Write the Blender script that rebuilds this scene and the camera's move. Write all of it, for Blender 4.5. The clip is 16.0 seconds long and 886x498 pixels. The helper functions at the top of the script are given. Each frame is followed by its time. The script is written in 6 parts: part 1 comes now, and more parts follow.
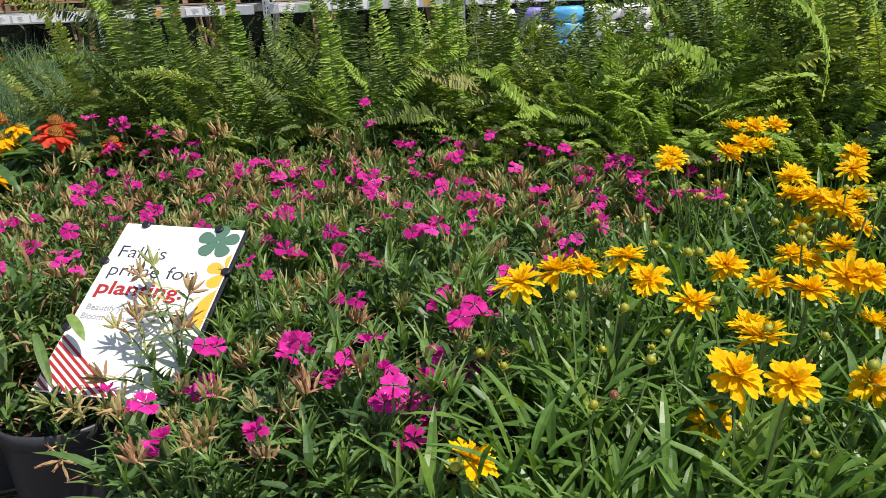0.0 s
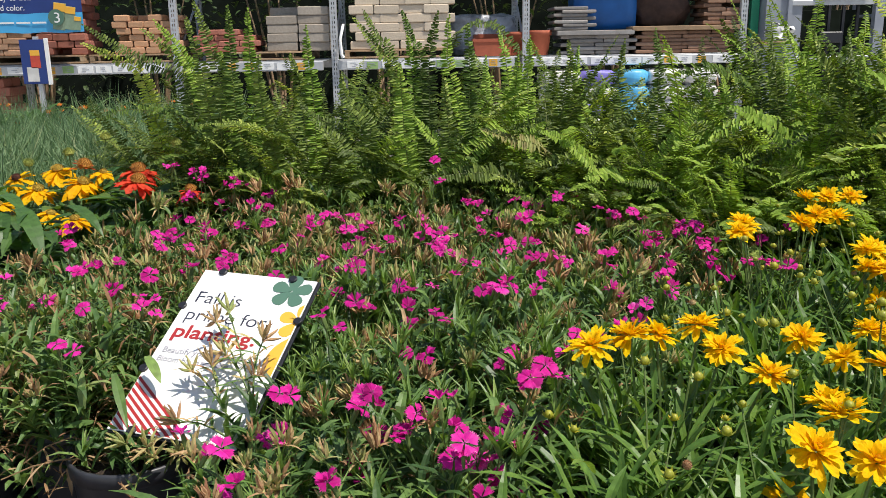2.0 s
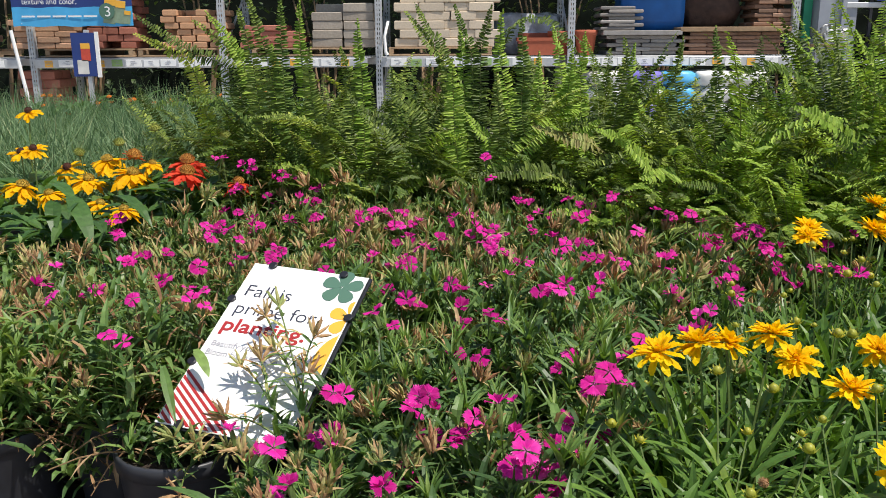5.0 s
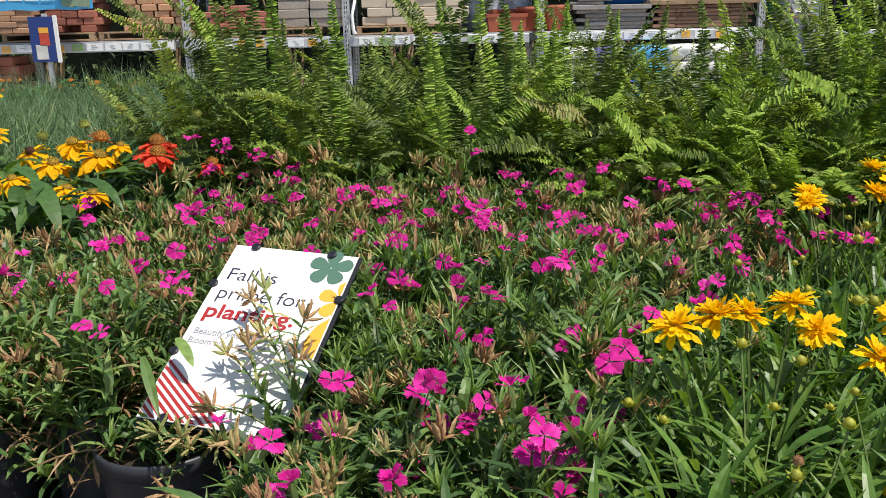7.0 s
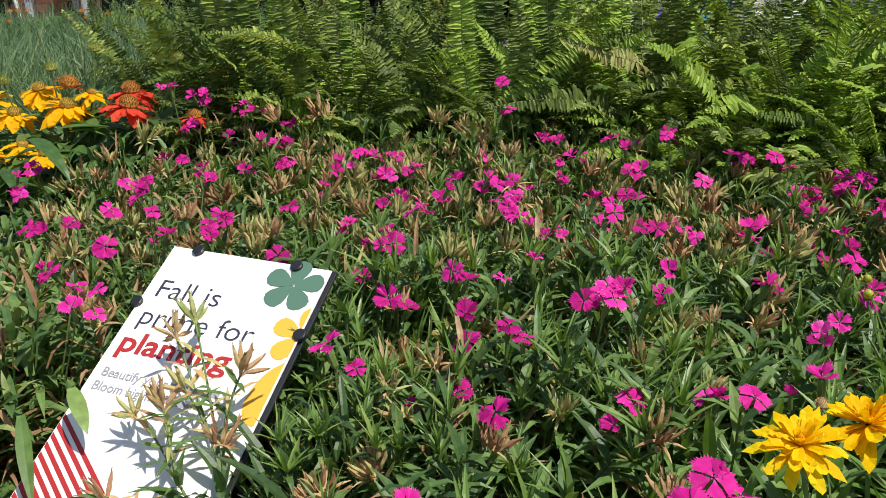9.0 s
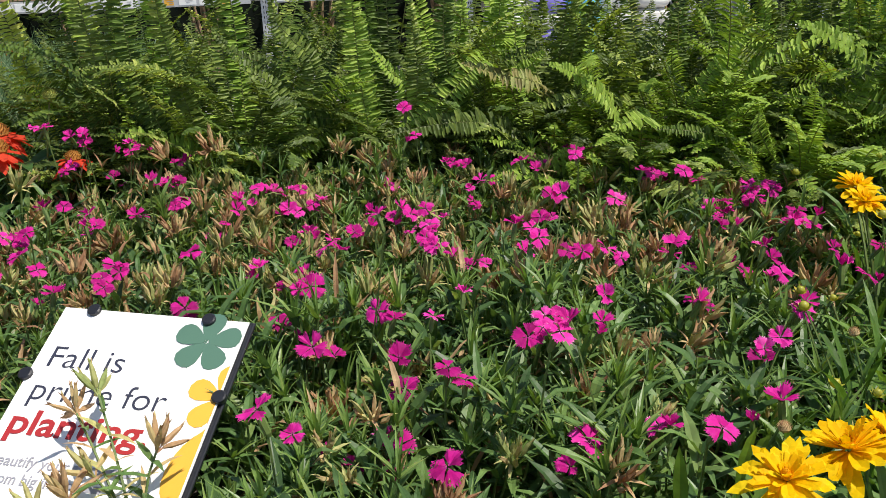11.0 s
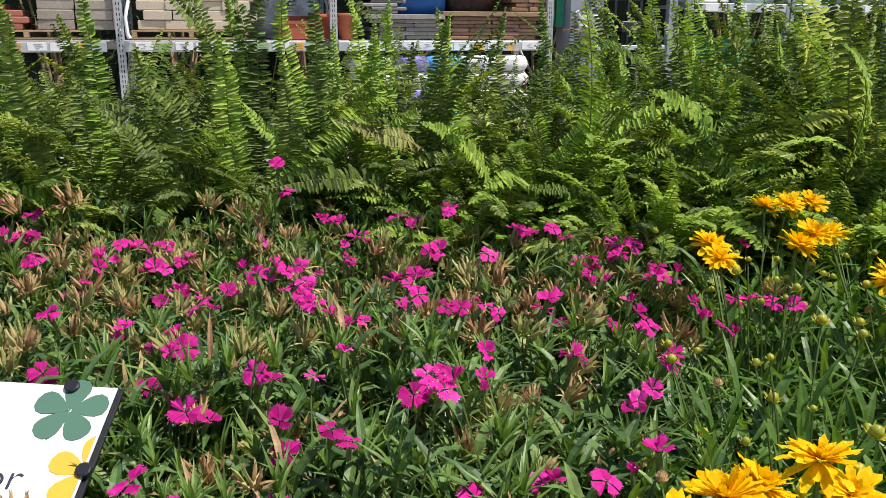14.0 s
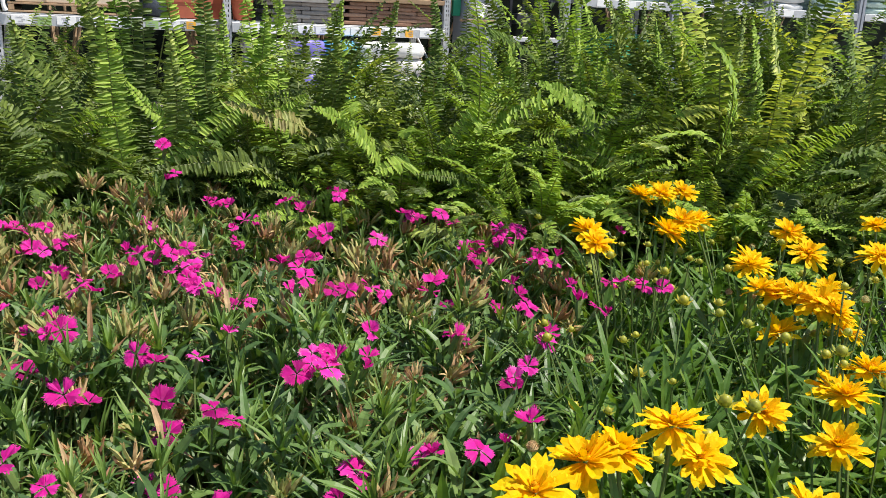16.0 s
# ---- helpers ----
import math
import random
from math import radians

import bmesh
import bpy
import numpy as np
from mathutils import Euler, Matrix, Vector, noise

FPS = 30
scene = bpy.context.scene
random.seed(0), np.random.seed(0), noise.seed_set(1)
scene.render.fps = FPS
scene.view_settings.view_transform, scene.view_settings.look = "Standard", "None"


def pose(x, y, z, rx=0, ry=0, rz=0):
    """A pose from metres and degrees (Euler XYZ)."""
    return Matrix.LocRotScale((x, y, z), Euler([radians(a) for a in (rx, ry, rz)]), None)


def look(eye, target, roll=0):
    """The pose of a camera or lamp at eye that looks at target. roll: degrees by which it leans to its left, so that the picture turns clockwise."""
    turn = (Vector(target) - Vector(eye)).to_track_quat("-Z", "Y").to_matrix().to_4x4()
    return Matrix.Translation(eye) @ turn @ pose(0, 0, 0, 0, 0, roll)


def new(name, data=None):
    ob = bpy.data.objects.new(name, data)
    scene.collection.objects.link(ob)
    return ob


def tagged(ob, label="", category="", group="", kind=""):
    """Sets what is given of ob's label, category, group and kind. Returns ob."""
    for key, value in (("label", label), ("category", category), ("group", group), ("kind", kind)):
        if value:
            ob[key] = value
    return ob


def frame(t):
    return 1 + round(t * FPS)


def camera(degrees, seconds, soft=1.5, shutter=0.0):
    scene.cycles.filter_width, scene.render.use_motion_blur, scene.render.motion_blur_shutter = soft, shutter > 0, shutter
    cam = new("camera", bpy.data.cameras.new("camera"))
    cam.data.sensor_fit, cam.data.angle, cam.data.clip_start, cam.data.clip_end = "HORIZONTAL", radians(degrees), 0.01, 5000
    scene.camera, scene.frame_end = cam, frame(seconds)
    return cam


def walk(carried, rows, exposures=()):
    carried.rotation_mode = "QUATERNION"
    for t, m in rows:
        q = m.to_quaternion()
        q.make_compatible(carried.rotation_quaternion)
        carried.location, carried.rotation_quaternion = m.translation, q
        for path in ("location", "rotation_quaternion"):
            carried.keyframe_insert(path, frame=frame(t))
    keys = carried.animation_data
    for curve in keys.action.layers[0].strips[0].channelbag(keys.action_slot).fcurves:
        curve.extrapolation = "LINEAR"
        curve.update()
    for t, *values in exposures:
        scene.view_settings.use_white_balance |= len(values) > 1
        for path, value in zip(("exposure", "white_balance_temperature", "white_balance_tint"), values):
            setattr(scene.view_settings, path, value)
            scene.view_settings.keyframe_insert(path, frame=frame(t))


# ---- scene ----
cam = camera(55.97, 16.0, 0.7)
EYE_ROWS = [
    (0.0, look((0.0441, 0.0073, 1.2652), (0.1732, 1.4290, 0.8047), -2.306)),
    (0.5, look((0.0465, 0.0034, 1.2666), (0.2023, 1.4283, 0.8245), -1.699)),
    (1.0, look((0.0376, -0.0005, 1.2706), (0.1597, 1.4413, 0.8755), -1.193)),
    (1.5, look((0.0320, -0.0030, 1.2718), (0.1094, 1.4487, 0.9022), -1.082)),
    (2.0, look((0.0222, -0.0027, 1.2722), (0.0584, 1.4526, 0.9107), -1.000)),
    (2.5, look((0.0123, -0.0013, 1.2736), (0.0239, 1.4554, 0.9158), -0.623)),
    (3.0, look((0.0058, 0.0003, 1.2704), (0.0108, 1.4556, 0.9069), -0.214)),
    (3.5, look((0.0025, 0.0018, 1.2697), (0.0006, 1.4549, 0.8977), 0.002)),
    (4.0, look((0.0031, 0.0046, 1.2671), (-0.0251, 1.4574, 0.8946), 0.149)),
    (4.2, look((0.0031, 0.0068, 1.2672), (-0.0377, 1.4601, 0.8981), 0.120)),
    (6.3, look((-0.0220, 0.0677, 1.2483), (-0.0235, 1.5238, 0.8878), -1.196)),
    (6.5, look((-0.0246, 0.0682, 1.2465), (-0.0201, 1.5217, 0.8758), -1.092)),
    (7.0, look((-0.0324, 0.0850, 1.2422), (-0.0125, 1.5316, 0.8457), -1.280)),
    (7.5, look((-0.0585, 0.1568, 1.2422), (0.0071, 1.5901, 0.8047), -0.448)),
    (8.0, look((-0.0343, 0.2738, 1.2292), (-0.0113, 1.6939, 0.7469), 0.107)),
    (8.5, look((0.0047, 0.3569, 1.2349), (-0.0557, 1.7706, 0.7370), -0.923)),
    (9.0, look((0.0115, 0.4047, 1.2321), (-0.0518, 1.8149, 0.7248), -1.169)),
    (9.5, look((-0.0033, 0.4341, 1.2341), (-0.0107, 1.8488, 0.7355), -1.680)),
    (10.0, look((-0.0109, 0.4417, 1.2318), (0.0408, 1.8590, 0.7434), -1.979)),
    (10.2, look((-0.0092, 0.4433, 1.2312), (0.0588, 1.8607, 0.7450), -2.009)),
    (12.3, look((-0.0477, 0.4786, 1.2267), (0.1798, 1.8929, 0.7817), -2.960)),
    (12.5, look((-0.0480, 0.4771, 1.2292), (0.1895, 1.8912, 0.7887), -2.922)),
    (13.0, look((-0.0436, 0.4729, 1.2315), (0.2176, 1.8850, 0.7980), -2.505)),
    (13.5, look((-0.0400, 0.4682, 1.2320), (0.2735, 1.8764, 0.8210), -0.889)),
    (14.0, look((-0.0365, 0.4628, 1.2321), (0.3428, 1.8621, 0.8474), 0.182)),
    (14.5, look((-0.0330, 0.4550, 1.2336), (0.3939, 1.8460, 0.8690), 0.388)),
    (15.0, look((-0.0319, 0.4482, 1.2348), (0.4450, 1.8218, 0.8664), 0.995)),
    (15.5, look((-0.0339, 0.4421, 1.2353), (0.4937, 1.7914, 0.8465), 1.990)),
    (16.0, look((-0.0323, 0.4383, 1.2334), (0.5210, 1.7733, 0.8313), 2.504)),
]
walk(cam, EYE_ROWS, [(0.0, 0.03), (2.5, 0.03), (9.5, 0.03), (12.5, 0.05), (14.0, 0.12), (15.0, 0.25), (16.0, 0.32)])

# ---- world, sun ----
SUN_TO = Vector((0.37, -0.22, 0.90)).normalized()
world = bpy.data.worlds.new("sky")
scene.world = world
world.use_nodes = True
wn = world.node_tree.nodes
sky = wn.new("ShaderNodeTexSky")
sky.sky_type = "NISHITA"
sky.sun_disc = False
sky.sun_elevation = math.asin(SUN_TO.z)
sky.sun_rotation = math.atan2(SUN_TO.x, SUN_TO.y)
wn["Background"].inputs["Strength"].default_value = 0.11
world.node_tree.links.new(sky.outputs["Color"], wn["Background"].inputs["Color"])
sun = new("sun", bpy.data.lights.new("sun", "SUN"))
sun.data.energy = 5.0
sun.data.angle = radians(0.53)
sun.data.color = (1.0, 0.935, 0.85)
sun.matrix_world = look(SUN_TO * 20, (0, 0, 0))

# ---- materials ----
def nodes_of(name):
    m = bpy.data.materials.new(name)
    m.use_nodes = True
    return m, m.node_tree.nodes, m.node_tree.links, m.node_tree.nodes["Principled BSDF"]


def ramp(n, stops):
    r = n.new("ShaderNodeValToRGB")
    e = r.color_ramp.elements
    while len(e) < len(stops):
        e.new(0.5)
    for k, (p, c) in enumerate(stops):
        e[k].position = p
        e[k].color = (*c, 1)
    return r


def leafy(name, stops, rough=0.45, through_light=0.3, glow=(1.5, 1.5, 0.6), grain=90.0, spots=0.25, gloss=0.5, by_thing=0.37):
    """Thin plant tissue: colour varies from piece to piece and along it, light shines through."""
    m, n, l, b = nodes_of(name)
    geo, ob = n.new("ShaderNodeNewGeometry"), n.new("ShaderNodeObjectInfo")
    add = n.new("ShaderNodeMath")
    add.operation = "MULTIPLY_ADD"
    l.new(ob.outputs["Random"], add.inputs[0])
    add.inputs[1].default_value = by_thing
    l.new(geo.outputs["Random Per Island"], add.inputs[2])
    half = n.new("ShaderNodeMath")
    half.operation = "MULTIPLY"
    half.inputs[1].default_value = 1 / (1 + by_thing)
    l.new(add.outputs[0], half.inputs[0])
    r = ramp(n, stops)
    l.new(half.outputs[0], r.inputs["Fac"])
    tc = n.new("ShaderNodeTexCoord")
    nz = n.new("ShaderNodeTexNoise")
    nz.inputs["Scale"].default_value = grain
    nz.inputs["Detail"].default_value = 3
    l.new(tc.outputs["Object"], nz.inputs["Vector"])
    var = ramp(n, [(0.3, (1 - spots,) * 3), (0.75, (1 + spots,) * 3)])
    l.new(nz.outputs["Fac"], var.inputs["Fac"])
    mul = n.new("ShaderNodeMixRGB")
    mul.blend_type = "MULTIPLY"
    mul.inputs["Fac"].default_value = 1
    l.new(r.outputs["Color"], mul.inputs[1])
    l.new(var.outputs["Color"], mul.inputs[2])
    l.new(mul.outputs[0], b.inputs["Base Color"])
    b.inputs["Roughness"].default_value = rough
    b.inputs["Specular IOR Level"].default_value = gloss
    bump = n.new("ShaderNodeBump")
    bump.inputs["Strength"].default_value = 0.25
    bump.inputs["Distance"].default_value = 0.002
    l.new(nz.outputs["Fac"], bump.inputs["Height"])
    l.new(bump.outputs["Normal"], b.inputs["Normal"])
    g = n.new("ShaderNodeMixRGB")
    g.blend_type = "MULTIPLY"
    g.inputs["Fac"].default_value = 1
    g.inputs[2].default_value = (*glow, 1)
    l.new(mul.outputs[0], g.inputs[1])
    tr = n.new("ShaderNodeBsdfTranslucent")
    l.new(g.outputs[0], tr.inputs["Color"])
    mix = n.new("ShaderNodeMixShader")
    mix.inputs[0].default_value = through_light
    l.new(b.outputs[0], mix.inputs[1])
    l.new(tr.outputs[0], mix.inputs[2])
    l.new(mix.outputs[0], n["Material Output"].inputs["Surface"])
    return m


def solid(name, c, rough=0.6, metal=0.0, grain=30.0, spread=0.25, bump_d=0.002, bump_s=0.3, per_ob=0.0, big=3.0):
    """Hard surface with fine grain, larger stains and a slight change from piece to piece."""
    m, n, l, b = nodes_of(name)
    tc = n.new("ShaderNodeTexCoord")
    fine, wide = n.new("ShaderNodeTexNoise"), n.new("ShaderNodeTexNoise")
    fine.inputs["Scale"].default_value, wide.inputs["Scale"].default_value = grain, big
    fine.inputs["Detail"].default_value, wide.inputs["Detail"].default_value = 6, 4
    for t in (fine, wide):
        l.new(tc.outputs["Object"], t.inputs["Vector"])
    both = n.new("ShaderNodeMath")
    both.operation = "ADD"
    l.new(fine.outputs["Fac"], both.inputs[0])
    l.new(wide.outputs["Fac"], both.inputs[1])
    r = ramp(n, [(0.3, tuple(v * (1 - spread) for v in c)), (0.7, tuple(min(1, v * (1 + spread)) for v in c))])
    sc = n.new("ShaderNodeMath")
    sc.operation = "MULTIPLY"
    sc.inputs[1].default_value = 0.5
    l.new(both.outputs[0], sc.inputs[0])
    l.new(sc.outputs[0], r.inputs["Fac"])
    out = r.outputs["Color"]
    if per_ob:
        ob = n.new("ShaderNodeObjectInfo")
        pr = ramp(n, [(0.0, (1 - per_ob,) * 3), (0.5, (1, 1 - per_ob * 0.3, 1 - per_ob * 0.5)), (1.0, (1 + per_ob,) * 3)])
        l.new(ob.outputs["Random"], pr.inputs["Fac"])
        mul = n.new("ShaderNodeMixRGB")
        mul.blend_type = "MULTIPLY"
        mul.inputs["Fac"].default_value = 1
        l.new(out, mul.inputs[1])
        l.new(pr.outputs["Color"], mul.inputs[2])
        out = mul.outputs[0]
    l.new(out, b.inputs["Base Color"])
    b.inputs["Roughness"].default_value = rough
    b.inputs["Metallic"].default_value = metal
    bump = n.new("ShaderNodeBump")
    bump.inputs["Strength"].default_value = bump_s
    bump.inputs["Distance"].default_value = bump_d
    l.new(fine.outputs["Fac"], bump.inputs["Height"])
    l.new(bump.outputs["Normal"], b.inputs["Normal"])
    return m


M_DLEAF = leafy("dianthus_leaf", [(0.0, (0.046, 0.096, 0.032)), (0.45, (0.100, 0.190, 0.054)), (0.8, (0.185, 0.300, 0.084)), (1.0, (0.33, 0.39, 0.14))], 0.42, 0.3, (1.4, 1.35, 0.6), 90, 0.25, 0.36)
M_SHOOT = leafy("young_shoot", [(0.0, (0.11, 0.20, 0.042)), (0.6, (0.20, 0.32, 0.075)), (1.0, (0.34, 0.42, 0.13))], 0.4, 0.3, (1.3, 1.3, 0.5), 90, 0.2, 0.4)
M_DSTEM = leafy("dianthus_stem", [(0.0, (0.09, 0.16, 0.035)), (1.0, (0.17, 0.23, 0.06))], 0.55, 0.1)
M_DRY = leafy("dry_leaf", [(0.0, (0.20, 0.095, 0.05)), (0.5, (0.33, 0.19, 0.09)), (1.0, (0.44, 0.31, 0.165))], 0.75, 0.2, (1.2, 1.0, 0.7))
M_SEED = leafy("dry_calyx", [(0.0, (0.30, 0.140, 0.075)), (0.3, (0.52, 0.310, 0.165)), (0.5, (0.62, 0.46, 0.235)), (0.7, (0.52, 0.51, 0.20)), (1.0, (0.26, 0.36, 0.11))], 0.6, 0.3, (1.2, 1.1, 0.6), 120, 0.25, 0.25, 1.1)
M_PINK = leafy("pink_petal", [(0.0, (0.22, 0.002, 0.09)), (0.35, (0.60, 0.007, 0.25)), (0.75, (0.84, 0.020, 0.40)), (1.0, (0.80, 0.13, 0.53))], 0.6, 0.32, (1.15, 0.6, 1.0), 160, 0.15, 0.12, 1.2)
# paler eye and dark ring in the middle of each bloom
pn, pl = M_PINK.node_tree.nodes, M_PINK.node_tree.links
ptc, pdist = pn.new("ShaderNodeTexCoord"), pn.new("ShaderNodeVectorMath")
pdist.operation = "LENGTH"
pl.new(ptc.outputs["Object"], pdist.inputs[0])
pscale = pn.new("ShaderNodeMath")
pscale.operation = "MULTIPLY"
pscale.inputs[1].default_value = 60.0
pl.new(pdist.outputs["Value"], pscale.inputs[0])
pring = ramp(pn, [(0.06, (1.15, 14.0, 1.7)), (0.16, (1.05, 5.0, 1.25)), (0.30, (0.98, 1.5, 1.0)), (0.55, (1.05, 2.2, 1.1)), (0.9, (1.12, 4.5, 1.28))])
pl.new(pscale.outputs[0], pring.inputs["Fac"])
pmul = pn.new("ShaderNodeMixRGB")
pmul.blend_type = "MULTIPLY"
pmul.inputs["Fac"].default_value = 1
pl.new(pn["Principled BSDF"].inputs["Base Color"].links[0].from_socket, pmul.inputs[1])
pl.new(pring.outputs["Color"], pmul.inputs[2])
pl.new(pmul.outputs[0], pn["Principled BSDF"].inputs["Base Color"])
M_YEL = leafy("yellow_petal", [(0.0, (0.86, 0.49, 0.002)), (0.5, (0.91, 0.60, 0.004)), (1.0, (0.93, 0.70, 0.012))], 0.6, 0.35, (1.1, 1.1, 0.3), 120, 0.12, 0.1)
M_YEYE = leafy("yellow_disc", [(0.0, (0.72, 0.30, 0.004)), (1.0, (0.85, 0.42, 0.006))], 0.7, 0.15, (1.2, 1.0, 0.5), 300, 0.3, 0.1)
M_BUD = leafy("coreopsis_bud", [(0.0, (0.24, 0.30, 0.04)), (0.6, (0.40, 0.40, 0.04)), (1.0, (0.62, 0.46, 0.03))], 0.45, 0.15, (1.2, 1.1, 0.5), 160, 0.25)
M_CLEAF = leafy("coreopsis_leaf", [(0.0, (0.060, 0.130, 0.024)), (0.5, (0.110, 0.215, 0.038)), (0.85, (0.165, 0.280, 0.050)), (1.0, (0.25, 0.34, 0.07))], 0.38, 0.3, (1.4, 1.4, 0.5), 90, 0.25, 0.4)
M_FERN = leafy("fern_leaflet", [(0.0, (0.045, 0.074, 0.018)), (0.45, (0.112, 0.162, 0.036)), (0.75, (0.270, 0.350, 0.074)), (1.0, (0.66, 0.70, 0.18))], 0.45, 0.28, (1.35, 1.35, 0.4), 90, 0.25, 0.22, 1.3)
# B and D: lit and shaded copies of the leaflet, light put into colour
M_FERN_B = leafy("lit_fern_leaflet", [(0.0, (0.14, 0.24, 0.035)), (0.5, (0.27, 0.40, 0.060)), (1.0, (0.45, 0.58, 0.11))], 0.5, 0.28, (1.35, 1.35, 0.5), 90, 0.2, 0.15)
M_FERN_D = leafy("shaded_fern_leaflet", [(0.0, (0.045, 0.082, 0.016)), (0.6, (0.115, 0.185, 0.034)), (1.0, (0.22, 0.30, 0.06))], 0.5, 0.22, (1.3, 1.3, 0.5), 90, 0.25, 0.15)
M_FERN_R = leafy("russet_fern_leaflet", [(0.0, (0.20, 0.16, 0.06)), (0.5, (0.30, 0.28, 0.10)), (1.0, (0.36, 0.40, 0.14))], 0.5, 0.25, (1.3, 1.2, 0.5), 90, 0.25, 0.15)
M_FERN_Y = leafy("golden_fern_leaflet", [(0.0, (0.36, 0.44, 0.08)), (0.6, (0.54, 0.62, 0.13)), (1.0, (0.60, 0.56, 0.16))], 0.5, 0.42, (1.3, 1.2, 0.4), 90, 0.25, 0.15)
M_RACHIS = leafy("fern_rachis", [(0.0, (0.13, 0.15, 0.04)), (1.0, (0.24, 0.27, 0.07))], 0.6, 0.1)
M_GRASS = leafy("blue_grass", [(0.0, (0.070, 0.130, 0.058)), (0.5, (0.150, 0.255, 0.120)), (0.85, (0.26, 0.37, 0.19)), (1.0, (0.50, 0.49, 0.27))], 0.5, 0.3, (1.3, 1.3, 0.7), 90, 0.2, 0.35)
M_BROAD = leafy("broad_leaf", [(0.0, (0.050, 0.115, 0.025)), (0.6, (0.085, 0.180, 0.040)), (1.0, (0.15, 0.24, 0.06))], 0.45, 0.3)
M_RPET = leafy("orange_red_petal", [(0.0, (0.62, 0.048, 0.022)), (1.0, (0.78, 0.095, 0.045))], 0.55, 0.35, (1.3, 0.9, 0.6), 120, 0.15, 0.15)
M_RYEL = leafy("rudbeckia_petal", [(0.0, (0.84, 0.42, 0.003)), (1.0, (0.92, 0.56, 0.008))], 0.6, 0.35, (1.1, 1.1, 0.3), 120, 0.12, 0.1)
M_WILT = leafy("withered_petal", [(0.0, (0.30, 0.05, 0.02)), (1.0, (0.48, 0.13, 0.04))], 0.7, 0.25, (1.2, 0.9, 0.6), 120, 0.2, 0.15)
M_CONE = leafy("cone_dark", [(0.0, (0.045, 0.014, 0.010)), (1.0, (0.10, 0.03, 0.012))], 0.8, 0.05, (1, 1, 1), 400, 0.4)
M_CONE_O = leafy("cone_orange", [(0.0, (0.26, 0.09, 0.02)), (1.0, (0.52, 0.25, 0.03))], 0.8, 0.05, (1, 1, 1), 400, 0.4)
M_OCHRE = leafy("cone_ochre", [(0.0, (0.30, 0.17, 0.02)), (1.0, (0.52, 0.36, 0.04))], 0.8, 0.05, (1, 1, 1), 400, 0.4)
M_SPIKE = leafy("cone_green", [(0.0, (0.20, 0.26, 0.05)), (1.0, (0.40, 0.42, 0.08))], 0.7, 0.1, (1, 1, 1), 400, 0.3)

M_POT = solid("black_plastic", (0.042, 0.044, 0.052), 0.42, 0, 60, 0.3, 0.001, 0.15)
M_SOIL = solid("potting_soil", (0.055, 0.038, 0.026), 0.95, 0, 120, 0.6, 0.01, 0.9)
M_BENCH = solid("dark_bench_wood", (0.060, 0.048, 0.040), 0.8, 0, 40, 0.3, 0.002, 0.4, 0.15)
M_GROUND = solid("concrete", (0.33, 0.32, 0.30), 0.85, 0, 40, 0.15, 0.003, 0.4, 0, 0.4)
M_WHITE = solid("sign_white", (0.84, 0.84, 0.82), 0.42, 0, 8, 0.02, 0.0004, 0.05)
M_NAVY = solid("sign_ink", (0.035, 0.038, 0.065), 0.45, 0, 20, 0.05, 0.0003, 0.05)
M_RED = solid("sign_red", (0.40, 0.028, 0.030), 0.45, 0, 20, 0.05, 0.0003, 0.05)
M_SGREEN = solid("sign_green", (0.085, 0.18, 0.125), 0.45, 0, 20, 0.05, 0.0003, 0.05)
M_SYEL = solid("sign_yellow", (0.84, 0.44, 0.05), 0.45, 0, 20, 0.05, 0.0003, 0.05)
M_SGREY = solid("sign_grey", (0.34, 0.34, 0.38), 0.45, 0, 20, 0.05, 0.0003, 0.05)
M_BLACK = solid("black_clip", (0.016, 0.017, 0.022), 0.4, 0, 60, 0.2, 0.0005, 0.1)
M_STEEL = solid("galvanised_steel", (0.52, 0.53, 0.54), 0.5, 0.3, 14, 0.18, 0.0006, 0.2)
M_GREY = solid("grey_painted_steel", (0.30, 0.32, 0.36), 0.55, 0.1, 10, 0.12, 0.0006, 0.2)
M_WOOD = solid("pallet_wood", (0.36, 0.25, 0.15), 0.85, 0, 25, 0.3, 0.003, 0.5, 0.2)
M_TAN = solid("tan_block", (0.52, 0.30, 0.17), 0.9, 0, 50, 0.2, 0.004, 0.6, 0.14)
M_TANB = solid("tan_brown_block", (0.45, 0.275, 0.175), 0.9, 0, 50, 0.22, 0.004, 0.6, 0.16)
M_REDB = solid("red_brick_block", (0.35, 0.135, 0.095), 0.9, 0, 50, 0.22, 0.004, 0.6, 0.18)
M_GREYB = solid("grey_brown_block", (0.34, 0.30, 0.25), 0.9, 0, 50, 0.2, 0.004, 0.6, 0.12)
M_BEIGE = solid("beige_block", (0.58, 0.49, 0.375), 0.9, 0, 50, 0.15, 0.004, 0.6, 0.08)
M_FLAG = solid("grey_flagstone", (0.27, 0.255, 0.24), 0.85, 0, 30, 0.25, 0.004, 0.6, 0.22)
M_FLAGB = solid("brown_flagstone", (0.25, 0.15, 0.10), 0.85, 0, 30, 0.3, 0.004, 0.6, 0.3)
M_ROCK = solid("dark_brown_rock", (0.075, 0.042, 0.030), 0.85, 0, 14, 0.6, 0.02, 0.8)
M_CLAY = solid("terracotta", (0.42, 0.11, 0.055), 0.75, 0, 30, 0.15, 0.001, 0.3, 0.1)
M_BLUE = solid("blue_cover", (0.012, 0.13, 0.42), 0.45, 0, 6, 0.2, 0.01, 0.4)
M_BANNER = solid("banner_navy", (0.018, 0.045, 0.20), 0.5, 0, 6, 0.12, 0.003, 0.2)
